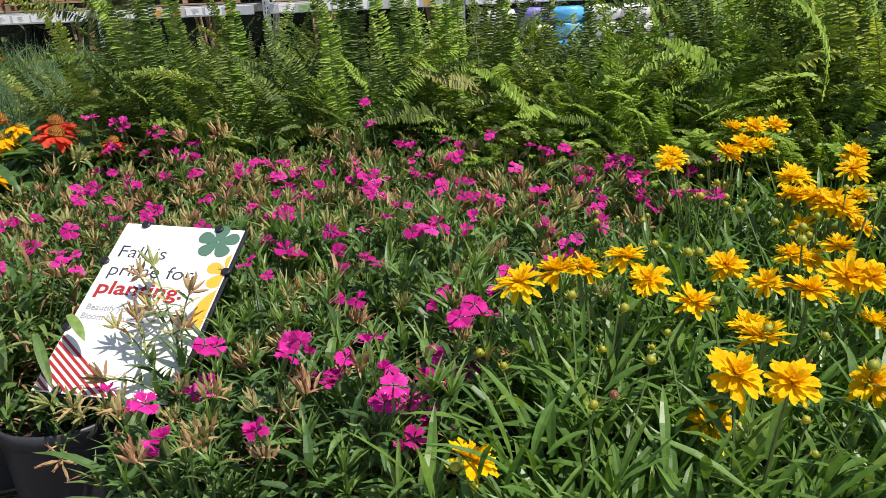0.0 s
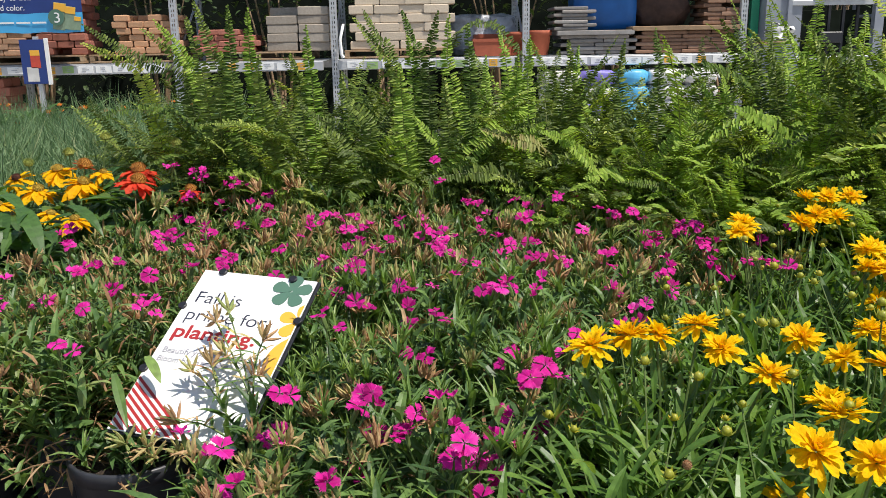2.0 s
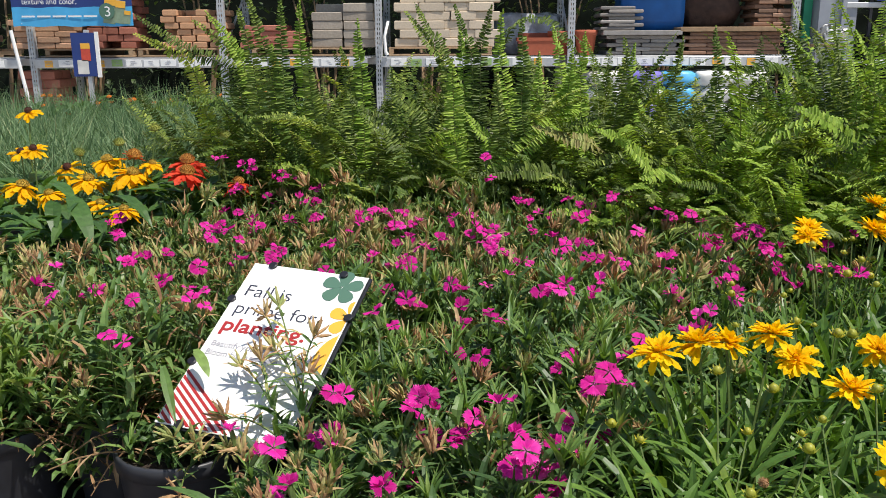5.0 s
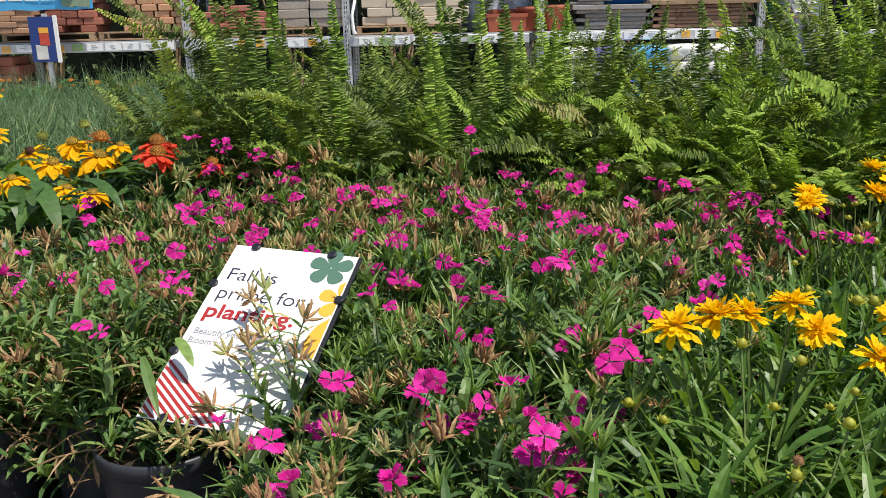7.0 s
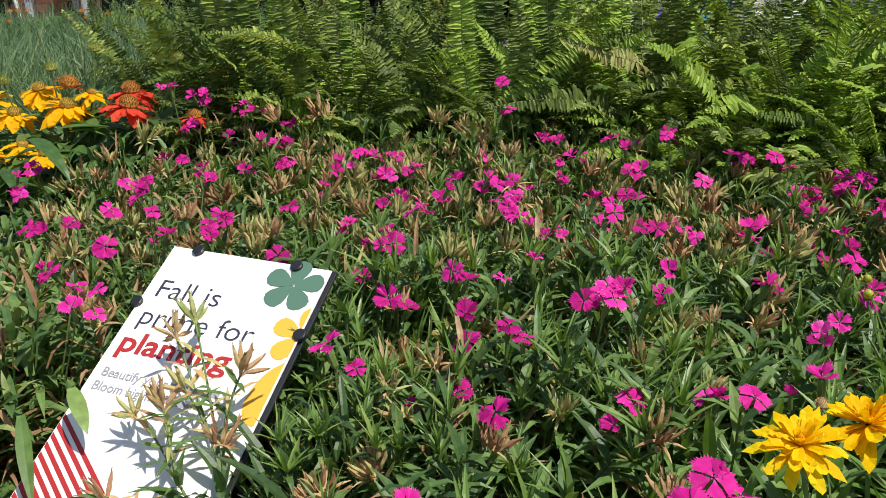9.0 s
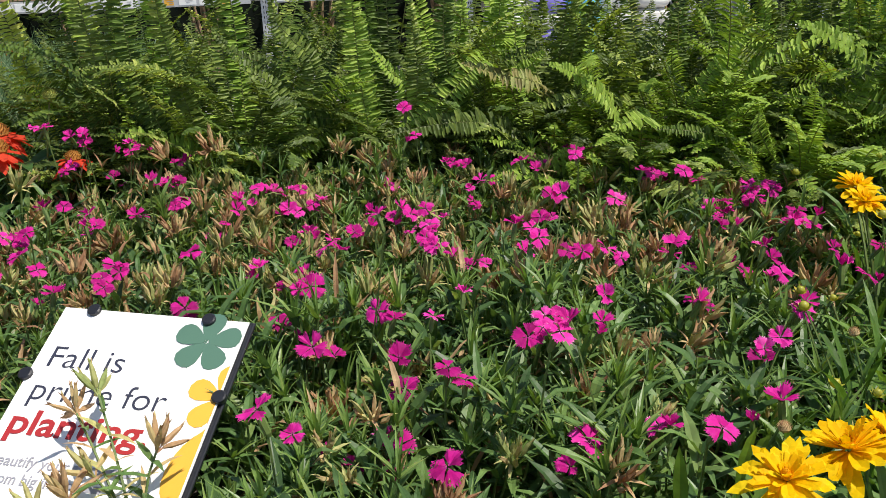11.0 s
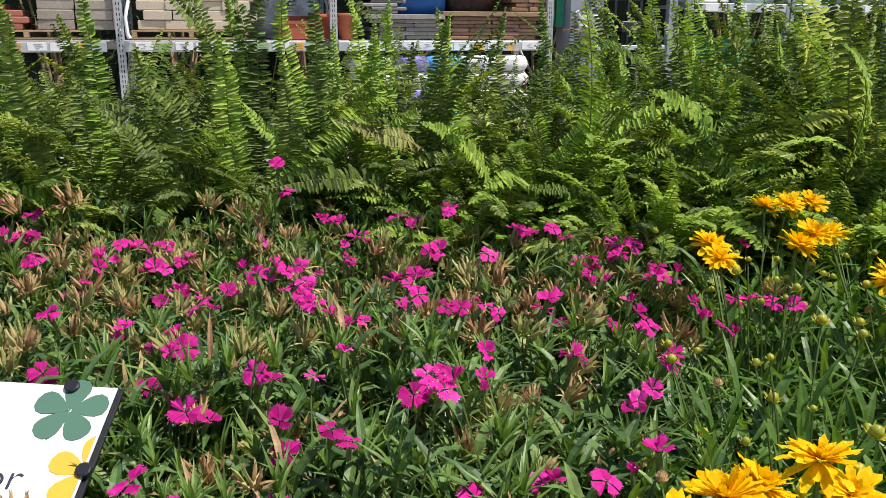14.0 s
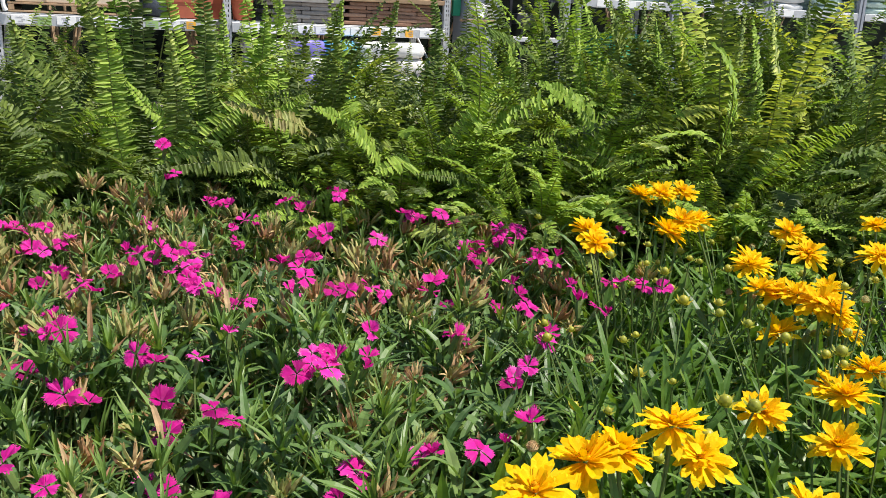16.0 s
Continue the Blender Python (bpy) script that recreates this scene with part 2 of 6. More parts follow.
M_CYAN = solid("banner_light_blue", (0.07, 0.40, 0.72), 0.5, 0, 6, 0.12, 0.003, 0.2)
M_LIME = solid("label_green", (0.30, 0.46, 0.16), 0.6)
M_PLAST = solid("clear_wrap", (0.52, 0.55, 0.60), 0.2, 0, 7, 0.6, 0.05, 1.0)
M_BAGG = solid("green_bag", (0.02, 0.34, 0.22), 0.4, 0, 12, 0.35, 0.015, 0.8)
M_BAGW = solid("white_bag", (0.66, 0.66, 0.63), 0.5, 0, 10, 0.2, 0.015, 0.7, 0.12)
M_BAGP = solid("violet_bag", (0.20, 0.17, 0.52), 0.45, 0, 10, 0.3, 0.015, 0.7)
M_BAGB = solid("sky_blue_bag", (0.10, 0.42, 0.70), 0.4, 0, 10, 0.3, 0.015, 0.7)
M_BAGM = solid("mint_bag", (0.46, 0.58, 0.50), 0.45, 0, 10, 0.25, 0.015, 0.7, 0.12)
# near-black so gaps behind the racks look shaded; also the cart frame's panel
M_DARK = solid("near_black_backing", (0.012, 0.016, 0.012), 1.0, 0, 4, 0.9, 0.004, 0.4, 0, 1.5)
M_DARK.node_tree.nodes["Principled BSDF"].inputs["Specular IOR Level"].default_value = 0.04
M_GREENP = solid("green_plastic", (0.03, 0.33, 0.17), 0.5, 0, 10, 0.2)

# ---- mesh helpers ----
rnd = random.Random(11)


def mesh(name, vs, fs, mat, smooth=False):
    me = bpy.data.meshes.new(name)
    me.from_pydata([tuple(v) for v in vs], [], fs)
    me.materials.append(mat)
    if smooth:
        me.polygons.foreach_set("use_smooth", [True] * len(me.polygons))
    me.update()
    return me


def part(name, me, parent, m=None, label="", kind=""):
    ob = new(name, me)
    ob.parent = parent
    ob.matrix_basis = m if m is not None else Matrix()
    return tagged(ob, label, "", "", kind)


def thing(name, m, label, category, group="", kind=""):
    ob = new(name)
    ob.matrix_basis = m
    ob.empty_display_size = 0.05
    return tagged(ob, label, category, group, kind)


def bent(direction, axis, a):
    return Matrix.Rotation(a, 3, axis) @ direction


def leaf(vs, fs, p, d, up, length, width, droop=0.5, fold=0.25, segs=3, shape=(0.45, 1.0, 0.75)):
    """A folded, drooping blade that starts at p along d; up is roughly its upper side."""
    d = Vector(d).normalized()
    side = d.cross(up)
    if side.length < 1e-4:
        side = d.orthogonal()
    side.normalize()
    p = Vector(p)
    i0 = len(vs)
    step = length / (segs + 0.0)
    for k in range(segs):
        w = width * 0.5 * shape[min(k, len(shape) - 1)]
        nrm = side.cross(d)
        lift = nrm * (w * fold)
        vs.extend((p - side * w + lift, p, p + side * w + lift))
        p = p + d * step
        d = bent(d, side, -droop / segs)
    vs.append(p)
    for k in range(segs - 1):
        a = i0 + 3 * k
        fs.append((a, a + 1, a + 4, a + 3))
        fs.append((a + 1, a + 2, a + 5, a + 4))
    a = i0 + 3 * (segs - 1)
    fs.append((a, a + 1, a + 3))
    fs.append((a + 1, a + 2, a + 3))


def tube(vs, fs, pts, radii, n=5, cap=True):
    """A round stalk along pts."""
    i0 = len(vs)
    for k, p in enumerate(pts):
        d = (Vector(pts[min(k + 1, len(pts) - 1)]) - Vector(pts[max(k - 1, 0)]))
        d = d.normalized() if d.length > 1e-9 else Vector((0, 0, 1))
        a = d.orthogonal().normalized()
        b = d.cross(a)
        for j in range(n):
            t = 2 * math.pi * j / n
            vs.append(Vector(p) + (a * math.cos(t) + b * math.sin(t)) * radii[k])
    for k in range(len(pts) - 1):
        for j in range(n):
            q = i0 + k * n
            fs.append((q + j, q + (j + 1) % n, q + n + (j + 1) % n, q + n + j))
    if cap:
        fs.append(tuple(i0 + (len(pts) - 1) * n + j for j in range(n)))


def lathe(vs, fs, profile, n=20, centre=(0, 0, 0), close=False):
    i0 = len(vs)
    c = Vector(centre)
    for r, z in profile:
        for j in range(n):
            t = 2 * math.pi * j / n
            vs.append(c + Vector((r * math.cos(t), r * math.sin(t), z)))
    for k in range(len(profile) - 1):
        for j in range(n):
            q = i0 + k * n
            fs.append((q + j, q + (j + 1) % n, q + n + (j + 1) % n, q + n + j))
    if close:
        fs.append(tuple(i0 + (len(profile) - 1) * n + j for j in range(n)))


def box(vs, fs, c, s, m=None, bevel=0.0):
    """A block with chamfered long edges; c its centre, s its size."""
    i0 = len(vs)
    hx, hy, hz = s[0] / 2, s[1] / 2, s[2] / 2
    if bevel <= 0:
        loc = [(x, y, z) for z in (-hz, hz) for x, y in ((-hx, -hy), (hx, -hy), (hx, hy), (-hx, hy))]
        fa = [(3, 2, 1, 0), (4, 5, 6, 7), (0, 1, 5, 4), (1, 2, 6, 5), (2, 3, 7, 6), (3, 0, 4, 7)]
    else:
        b = bevel
        loc = []
        for z, k in ((-hz, b), (-hz + b, 0), (hz - b, 0), (hz, b)):
            loc += [(x, y, z) for x, y in ((-hx + k, -hy + k), (hx - k, -hy + k), (hx - k, hy - k), (-hx + k, hy - k))]
        fa = [(3, 2, 1, 0), (12, 13, 14, 15)]
        for r in (0, 4, 8):
            for j in range(4):
                fa.append((r + j, r + (j + 1) % 4, r + 4 + (j + 1) % 4, r + 4 + j))
    for v in loc:
        v = Vector(v)
        if m is not None:
            v = m @ v
        vs.append(v + Vector(c))
    fs.extend(tuple(i0 + j for j in f) for f in fa)


def block(name, size, mat, bevel=0.01):
    vs, fs = [], []
    box(vs, fs, (0, 0, 0), size, None, bevel)
    return mesh(name, vs, fs, mat)


def unit(a, b):
    """A direction from angles: a round z, b up from level."""
    return Vector((math.cos(a) * math.cos(b), math.sin(a) * math.cos(b), math.sin(b)))


def facing(p, n, spin=0.0, s=1.0):
    """The pose of a flower at p that faces n."""
    q = Vector(n).normalized().to_track_quat("Z", "Y").to_matrix().to_4x4()
    return Matrix.Translation(p) @ q @ Matrix.Rotation(spin, 4, "Z") @ Matrix.Scale(s, 4)


# ---- flowers, shared meshes ----
def pink_flower(r, seed):
    g = random.Random(seed)
    vs, fs = [], []
    cup = (0.0, 0.2, 0.45, 0.7, 0.95, 0.1, 0.3, 0.6)[seed % 8]
    for k in range(5):
        a = 2 * math.pi * k / 5 + g.uniform(-0.1, 0.1)
        tilt = cup + g.uniform(-0.35, 0.35)
        i0 = len(vs)
        half = g.uniform(0.50, 0.68)
        wave, phase = g.uniform(0.05, 0.13), g.uniform(0, 6.28)
        curl = g.uniform(0.05, 0.30)

        def at(u, d, lift=0.0):
            w = half * (0.40 if d < 0.1 else 0.78 if d < 0.4 else 1.0)
            t = a + u * w
            z = math.sin(tilt) * d * r - curl * r * d * d + 0.06 * r * (1 - u * u) * d + wave * r * d * d * math.sin(4.2 * u + phase) + lift * r
            return Vector((math.cos(t) * d * r * math.cos(tilt), math.sin(t) * d * r * math.cos(tilt), z))

        cols = (-1, -0.5, 0, 0.5, 1)
        for d in (0.06, 0.34, 0.64, 0.90):
            vs += [at(u, d * (1 - 0.06 * u * u)) for u in cols]
        for q in range(3):
            for c in range(4):
                k0 = i0 + q * 5 + c
                fs.append((k0, k0 + 1, k0 + 6, k0 + 5))
        for j in range(8):
            # finely toothed outer edge
            u0, u1 = -1 + j / 4, -1 + (j + 1) / 4
            b0 = len(vs)
            um = (u0 + u1) / 2 + g.uniform(-0.05, 0.05)
            vs += [at(u0, 0.90 * (1 - 0.06 * u0 * u0)), at(u1, 0.90 * (1 - 0.06 * u1 * u1)), at(um, g.uniform(0.98, 1.13) * (1 - 0.07 * um * um), g.uniform(-0.06, 0.06))]
            fs.append((b0, b0 + 1, b0 + 2))
    cv, cf = [], []
    lathe(cv, cf, [(0.0015, -0.021), (0.0028, -0.018), (0.0031, -0.008), (0.0026, 0.0005)], 6)
    nv = len(vs)
    me2 = mesh("dianthus_flower", vs + cv, fs + [tuple(nv + j for j in f) for f in cf], M_PINK)
    me2.materials.append(M_DSTEM)
    for p in me2.polygons[len(fs):]:
        p.material_index = 1
    return me2


def seed_cluster(seed):
    """A tight upright bunch of spent calyx tubes with a few bracts below."""
    g = random.Random(seed)
    vs, fs = [], []
    for k in range(g.randint(10, 16)):
        a, q = g.uniform(0, 6.28), math.sqrt(g.random())
        d = unit(a, 1.54 - 0.62 * q)
        b = Vector((math.cos(a), math.sin(a), 0)) * q * 0.0105 + Vector((0, 0, g.uniform(-0.016, -0.004)))
        ln, r = g.uniform(0.019, 0.029), g.uniform(0.0023, 0.0033)
        m = b + d * ln * 0.5 + Vector((g.uniform(-0.0015, 0.0015), g.uniform(-0.0015, 0.0015), 0))
        tube(vs, fs, [b, b + d * ln * 0.25, m + d * ln * 0.1, b + d * ln], [r * 0.4, r * 0.95, r * 0.95, r * 0.3], 4, False)
        for j in range(2):
            leaf(vs, fs, b + d * ln * 0.78, (d + unit(g.uniform(0, 6.28), 0.2) * 0.28).normalized(), Vector((0, 0, 1)), g.uniform(0.007, 0.011), 0.003, 0.2, 0.3, 2, (1.0, 0.7))
    for k in range(g.randint(4, 7)):
        d = unit(g.uniform(0, 6.28), g.uniform(0.0, 0.9))
        leaf(vs, fs, (0, 0, -0.014), d, Vector((0, 0, 1)), g.uniform(0.020, 0.034), 0.0042, 0.7, 0.3, 3, (0.7, 1.0, 0.7))
    return mesh("seed_head", vs, fs, M_SEED)


def daisy(name, r, layers, mat, seed, teeth=True, droop=0.0, wide=0.30):
    """Ray petals in layers, each notched at its tip."""
    g = random.Random(seed)
    vs, fs = [], []
    for count, rad, rise in layers:
        off = g.uniform(0, 6.28)
        for k in range(count):
            a = off + 2 * math.pi * k / count + g.uniform(-0.13, 0.13)
            rr = r * rad * g.uniform(0.74, 1.14)
            up = rise + g.uniform(-0.34, 0.34)
            c, s = Vector((math.cos(a), math.sin(a), 0)), Vector((-math.sin(a), math.cos(a), 0))
            i0 = len(vs)
            tw = g.uniform(-0.25, 0.25)
            for q, (d, w) in enumerate(((0.10, 0.35), (0.45, 0.85), (0.82, 1.0))):
                h = math.sin(up) * d * rr - droop * d * d * rr
                for e in (-1, 0, 1):
                    vs.append(c * (d * rr * math.cos(up)) + s * (e * w * wide * rr * 0.5) + Vector((0, 0, h + (0.05 * rr * w if e else 0.0) + tw * e * d * 0.12 * rr)))
            for q in (0, 3):
                fs.append((i0 + q, i0 + q + 1, i0 + q + 4, i0 + q + 3))
                fs.append((i0 + q + 1, i0 + q + 2, i0 + q + 5, i0 + q + 4))
            h = math.sin(up) * rr - droop * rr
            for e, d in ((-0.6, 0.93), (0.0, 1.06), (0.6, 0.92)):
                b0 = len(vs)
                d2 = d * g.uniform(0.90, 1.08) if teeth else d * (1 - 0.1 * abs(e))
                vs.append(c * (d2 * rr * math.cos(up)) + s * (e * wide * rr * 0.62) + Vector((0, 0, h * d2)))
            m0 = i0 + 6
            t0 = len(vs) - 3
            fs.append((m0, m0 + 1, t0))
            fs.append((m0, m0 + 1, t0 + 1) if not teeth else (m0 + 1, t0 + 1, t0))
            fs.append((m0 + 1, m0 + 2, t0 + 2))
            fs.append((m0 + 1, t0 + 2, t0 + 1))
    return mesh(name, vs, fs, mat)


def dome(name, r, h, mat, seed, spikes=60, sp=0.25):
    """A cone of many small florets."""
    g = random.Random(seed)
    vs, fs = [], []
    lathe(vs, fs, [(r * 0.75, -0.1 * h), (r, 0.15 * h), (r * 0.85, 0.6 * h), (r * 0.45, 0.92 * h), (r * 0.05, h)], 12, (0, 0, 0), True)
    for k in range(spikes):
        t = (k + 0.5) / spikes
        a = k * 2.39996
        rr = r * math.sqrt(t) * 0.97
        z = h * math.sqrt(max(0.0, 1 - t * 0.9))
        n = Vector((math.cos(a) * t, math.sin(a) * t, 0.8)).normalized()
        p = Vector((rr * math.cos(a), rr * math.sin(a), z * 0.92))
        tube(vs, fs, [p, p + n * r * sp], [r * 0.085, r * 0.02], 3)
    return mesh(name, vs, fs, mat)


PINKS = [pink_flower(0.0142, 104 + k) for k in range(8)]
SEEDS = [seed_cluster(200 + k) for k in range(7)]
COREO = [daisy("coreopsis_petals", 0.0275, ((11, 1.0, -0.08), (13, 0.97, 0.16), (12, 0.86, 0.45), (11, 0.68, 0.8), (9, 0.48, 1.1)), M_YEL, 300 + k, True, 0.05 * (k % 3), 0.30) for k in range(5)]
COREO_EYE = dome("coreopsis_disc", 0.0034, 0.007, M_YEYE, 5, 50, 0.45)
RUD = [daisy("rudbeckia_petals", 0.036, ((13, 1.0, -0.02), (6, 0.9, 0.1)), M_RYEL, 320 + k, True, 0.22, 0.34) for k in range(3)]
RUD_EYE = dome("rudbeckia_cone", 0.0105, 0.012, M_CONE, 6, 80)
ECH = [daisy("coneflower_petals", 0.047, ((14, 1.0, -0.12), (9, 0.92, 0.0)), M_RPET, 330 + k, False, 0.28, 0.40) for k in range(2)]
WILT = [daisy("withered_petals", 0.034, ((12, 1.0, 0.1), (6, 0.8, 0.4)), M_WILT, 350 + k, False, 0.1, 0.24) for k in range(2)]
ECHY = [daisy("yellow_coneflower_petals", 0.044, ((14, 1.0, -0.15), (8, 0.92, -0.02)), M_RYEL, 340 + k, False, 0.34, 0.42) for k in range(2)]
ECH_EYE = dome("coneflower_cone", 0.0165, 0.020, M_CONE_O, 7, 90, 0.3)
ECHY_EYE = dome("ochre_cone", 0.0125, 0.012, M_OCHRE, 11, 80, 0.3)
ECH_GREEN = dome("green_cone", 0.0115, 0.014, M_SPIKE, 8, 90, 0.5)


def bud_mesh(r, seed):
    g = random.Random(seed)
    vs, fs = [], []
    lathe(vs, fs, [(r * 0.25, -r), (r * 0.85, -r * 0.6), (r, 0), (r * 0.8, r * 0.55), (r * 0.3, r * 0.9), (r * 0.02, r * 0.95)], 9)
    for k in range(8):
        a = 2 * math.pi * k / 8
        leaf(vs, fs, Vector((math.cos(a) * r * 0.4, math.sin(a) * r * 0.4, -r * 0.95)), unit(a, 0.5), Vector((0, 0, 1)), r * 2.1, r * 0.75, -0.7, 0.1, 3, (0.8, 1.0, 0.6))
    return mesh("coreopsis_bud", vs, fs, M_BUD, True)


BUDS = [bud_mesh(0.0050, 1), bud_mesh(0.0042, 2), bud_mesh(0.0033, 3)]
SPENT = dome("spent_head", 0.0055, 0.008, M_SEED, 9, 70, 0.45)


def loose_cluster(seed):
    # a few splayed calyx tubes at the end of a twig
    g = random.Random(seed)
    vs, fs = [], []
    for k in range(g.randint(5, 8)):
        d = unit(g.uniform(0, 6.28), g.uniform(0.3, 1.4))
        ln, r = g.uniform(0.020, 0.028), g.uniform(0.0025, 0.0034)
        b = d * 0.006
        tube(vs, fs, [(0, 0, -0.004), b], [0.0008, 0.0012], 4)
        tube(vs, fs, [b, b + d * ln * 0.3, b + d * ln * 0.72, b + d * ln], [r * 0.5, r, r * 0.8, r * 0.3], 6)
        for j in range(3):
            leaf(vs, fs, b + d * ln * 0.85, (d + unit(g.uniform(0, 6.28), 0.3) * 0.3).normalized(), Vector((0, 0, 1)), 0.009, 0.003, 0.2, 0.2, 2, (1.0, 0.7))
    return mesh("seed_head", vs, fs, M_SEED)


LOOSE = [loose_cluster(260 + k) for k in range(4)]

# ---- pots ----
def pot_mesh(r, h, sides=28):
    vs, fs = [], []
    lathe(vs, fs, [(r * 0.05, 0.004), (r * 0.76, 0.004), (r * 0.78, 0.0), (r * 0.80, 0.006), (r * 0.955, h * 0.86), (r * 0.965, h * 0.87), (r * 1.0, h * 0.875), (r * 1.005, h * 0.985), (r * 0.985, h), (r * 0.955, h), (r * 0.94, h * 0.9), (r * 0.90, h * 0.62)], sides)
    return mesh("pot", vs, fs, M_POT, True)


def soil_mesh(r, z, seed):
    g = random.Random(seed)
    vs, fs = [Vector((0, 0, z + 0.012))], []
    n = 18
    for ring in (0.35, 0.7, 1.0):
        for j in range(n):
            a = 2 * math.pi * j / n
            vs.append(Vector((r * ring * math.cos(a), r * ring * math.sin(a), z + 0.012 * (1 - ring) + g.uniform(-0.004, 0.004))))
    for j in range(n):
        fs.append((0, 1 + j, 1 + (j + 1) % n))
        for k in (0, 1):
            q = 1 + k * n
            fs.append((q + j, q + n + j, q + n + (j + 1) % n, q + (j + 1) % n))
    return mesh("soil", vs, fs, M_SOIL)


POT, POT_H = pot_mesh(0.084, 0.165), 0.165
FARPOT = pot_mesh(0.084, 0.165, 14)
SOIL = soil_mesh(0.077, 0.142, 1)
BIGPOT, BIGPOT_H = pot_mesh(0.125, 0.20), 0.20
BIGSOIL = soil_mesh(0.114, 0.172, 2)
BENCH_Z = 0.60

# ---- ground, bench ----
def sheet(name, x0, y0, x1, y1, z, thick, mat, label):
    vs, fs = [], []
    box(vs, fs, ((x0 + x1) / 2, (y0 + y1) / 2, z - thick / 2), (x1 - x0, y1 - y0, thick))
    ob = new(name, mesh(name, vs, fs, mat))
    return tagged(ob, label, "ground", "", "structure")


sheet("ground", -900, -900, 900, 900, 0.0, 0.3, M_GROUND, "pale worn concrete yard floor of the garden centre")


def bench(x0, y0, x1, y1):
    t = thing("display_bench", pose((x0 + x1) / 2, (y0 + y1) / 2, 0), "grey weathered wooden bench under the potted plants", "bench", "plant benches")
    w, d = x1 - x0, y1 - y0
    n = int(d / 0.125)
    slat = block("slat", (w, d / n - 0.012, 0.028), M_BENCH, 0.003)
    for k in range(n):
        part("slat", slat, t, pose(0, -d / 2 + (k + 0.5) * d / n, BENCH_Z - 0.014))
    rail = block("rail", (0.05, d - 0.04, 0.09), M_BENCH, 0.004)
    leg = block("leg", (0.08, 0.08, BENCH_Z - 0.118), M_BENCH, 0.004)
    for x in (-w / 2 + 0.08, 0, w / 2 - 0.08):
        part("rail", rail, t, pose(x, 0, BENCH_Z - 0.028 - 0.045))
        for y in (-d / 2 + 0.1, d / 2 - 0.1):
            part("leg", leg, t, pose(x, y, (BENCH_Z - 0.118) / 2))


bench(-1.35, 0.52, 1.9, 2.0)
bench(-1.35, 2.02, 2.9, 3.3)
bench(-3.9, 2.02, -1.37, 4.4)
bench(-1.35, 3.32, 2.9, 4.4)

# ---- dianthus ----
def dianthus_foliage(seed, stems=96, spread=0.16, top=0.135, coarse=1.0):
    """Stems with paired narrow leaves; heights from the pot's rim."""
    g = random.Random(seed)
    vs, fs, sv, sf, dv, df, yv, yf = [], [], [], [], [], [], [], []
    for s in range(stems):
        a, q = g.uniform(0, 6.283), math.sqrt(g.random())
        r0, r1 = 0.06 * q, spread * q * g.uniform(0.75, 1.2)
        h = top * g.choice((g.uniform(0.4, 0.8), g.uniform(0.75, 1.0), g.uniform(0.95, 1.22))) * (1.08 - 0.45 * q * q)
        p0 = Vector((r0 * math.cos(a), r0 * math.sin(a), 0.0))
        p2 = Vector((r1 * math.cos(a), r1 * math.sin(a), h)) + Vector((g.uniform(-0.02, 0.02), g.uniform(-0.02, 0.02), 0))
        p1 = (p0 + p2) / 2 + Vector((math.cos(a), math.sin(a), 0)) * 0.02 * q
        pts = [p0.lerp(p1, t).lerp(p1.lerp(p2, t), t) for t in (0, 0.35, 0.7, 1.0)]
        tube(sv, sf, pts, [0.0017, 0.0015, 0.0012, 0.0009], 4)
        n = g.randint(4, 6)
        for k in range(n):
            t = (k + 0.7) / n
            p = p0.lerp(p1, t).lerp(p1.lerp(p2, t), t)
            ax = (p2 - p0).normalized()
            b = a + k * 1.57 + g.uniform(-0.4, 0.4)
            for sgn in (0, math.pi):
                rise = g.uniform(0.15, 0.9) + 0.25 * t
                d = (unit(b + sgn, rise) + ax * 0.35).normalized()
                ln = g.uniform(0.024, 0.052) * (0.85 if t > 0.8 else 1.0) * coarse
                wd = g.uniform(0.0050, 0.0108) * min(coarse, 1.12)
                tgt = (dv, df) if (t < 0.45 and g.random() < 0.30) or g.random() < 0.07 else (vs, fs)
                leaf(*tgt, p, d, Vector((0, 0, 1)), ln, wd * (0.62 if tgt[0] is dv else 1.0), g.uniform(0.3, 1.9), g.uniform(0.15, 0.5), 3, (0.6, 1.0, 0.75))
        if g.random() < 0.38:
            # spiky young shoot at the tip
            for k in range(g.randint(7, 12)):
                d = unit(g.uniform(0, 6.283), g.uniform(0.5, 1.5))
                leaf(yv, yf, p2, d, Vector((0, 0, 1)), g.uniform(0.020, 0.040) * coarse, g.uniform(0.0026, 0.0048) * coarse, 0.35, 0.35, 2, (0.9, 0.75))
    for k in range(10):
        # broad, long leaves that stand out of the mass
        a = g.uniform(0, 6.283)
        p = Vector((math.cos(a), math.sin(a), 0)) * g.uniform(0.02, 0.10) + Vector((0, 0, top * g.uniform(0.4, 0.8)))
        leaf(vs, fs, p, unit(a + g.uniform(-0.8, 0.8), g.uniform(0.2, 1.1)), Vector((0, 0, 1)), g.uniform(0.06, 0.10), g.uniform(0.008, 0.012), g.uniform(0.4, 1.4), 0.3, 4, (0.6, 1.0, 0.95, 0.6))
    return mesh("foliage", vs, fs, M_DLEAF), mesh("stem_tangle", sv, sf, M_DSTEM), mesh("dry_foliage", dv, df, M_DRY), mesh("young_growth", yv, yf, M_SHOOT)


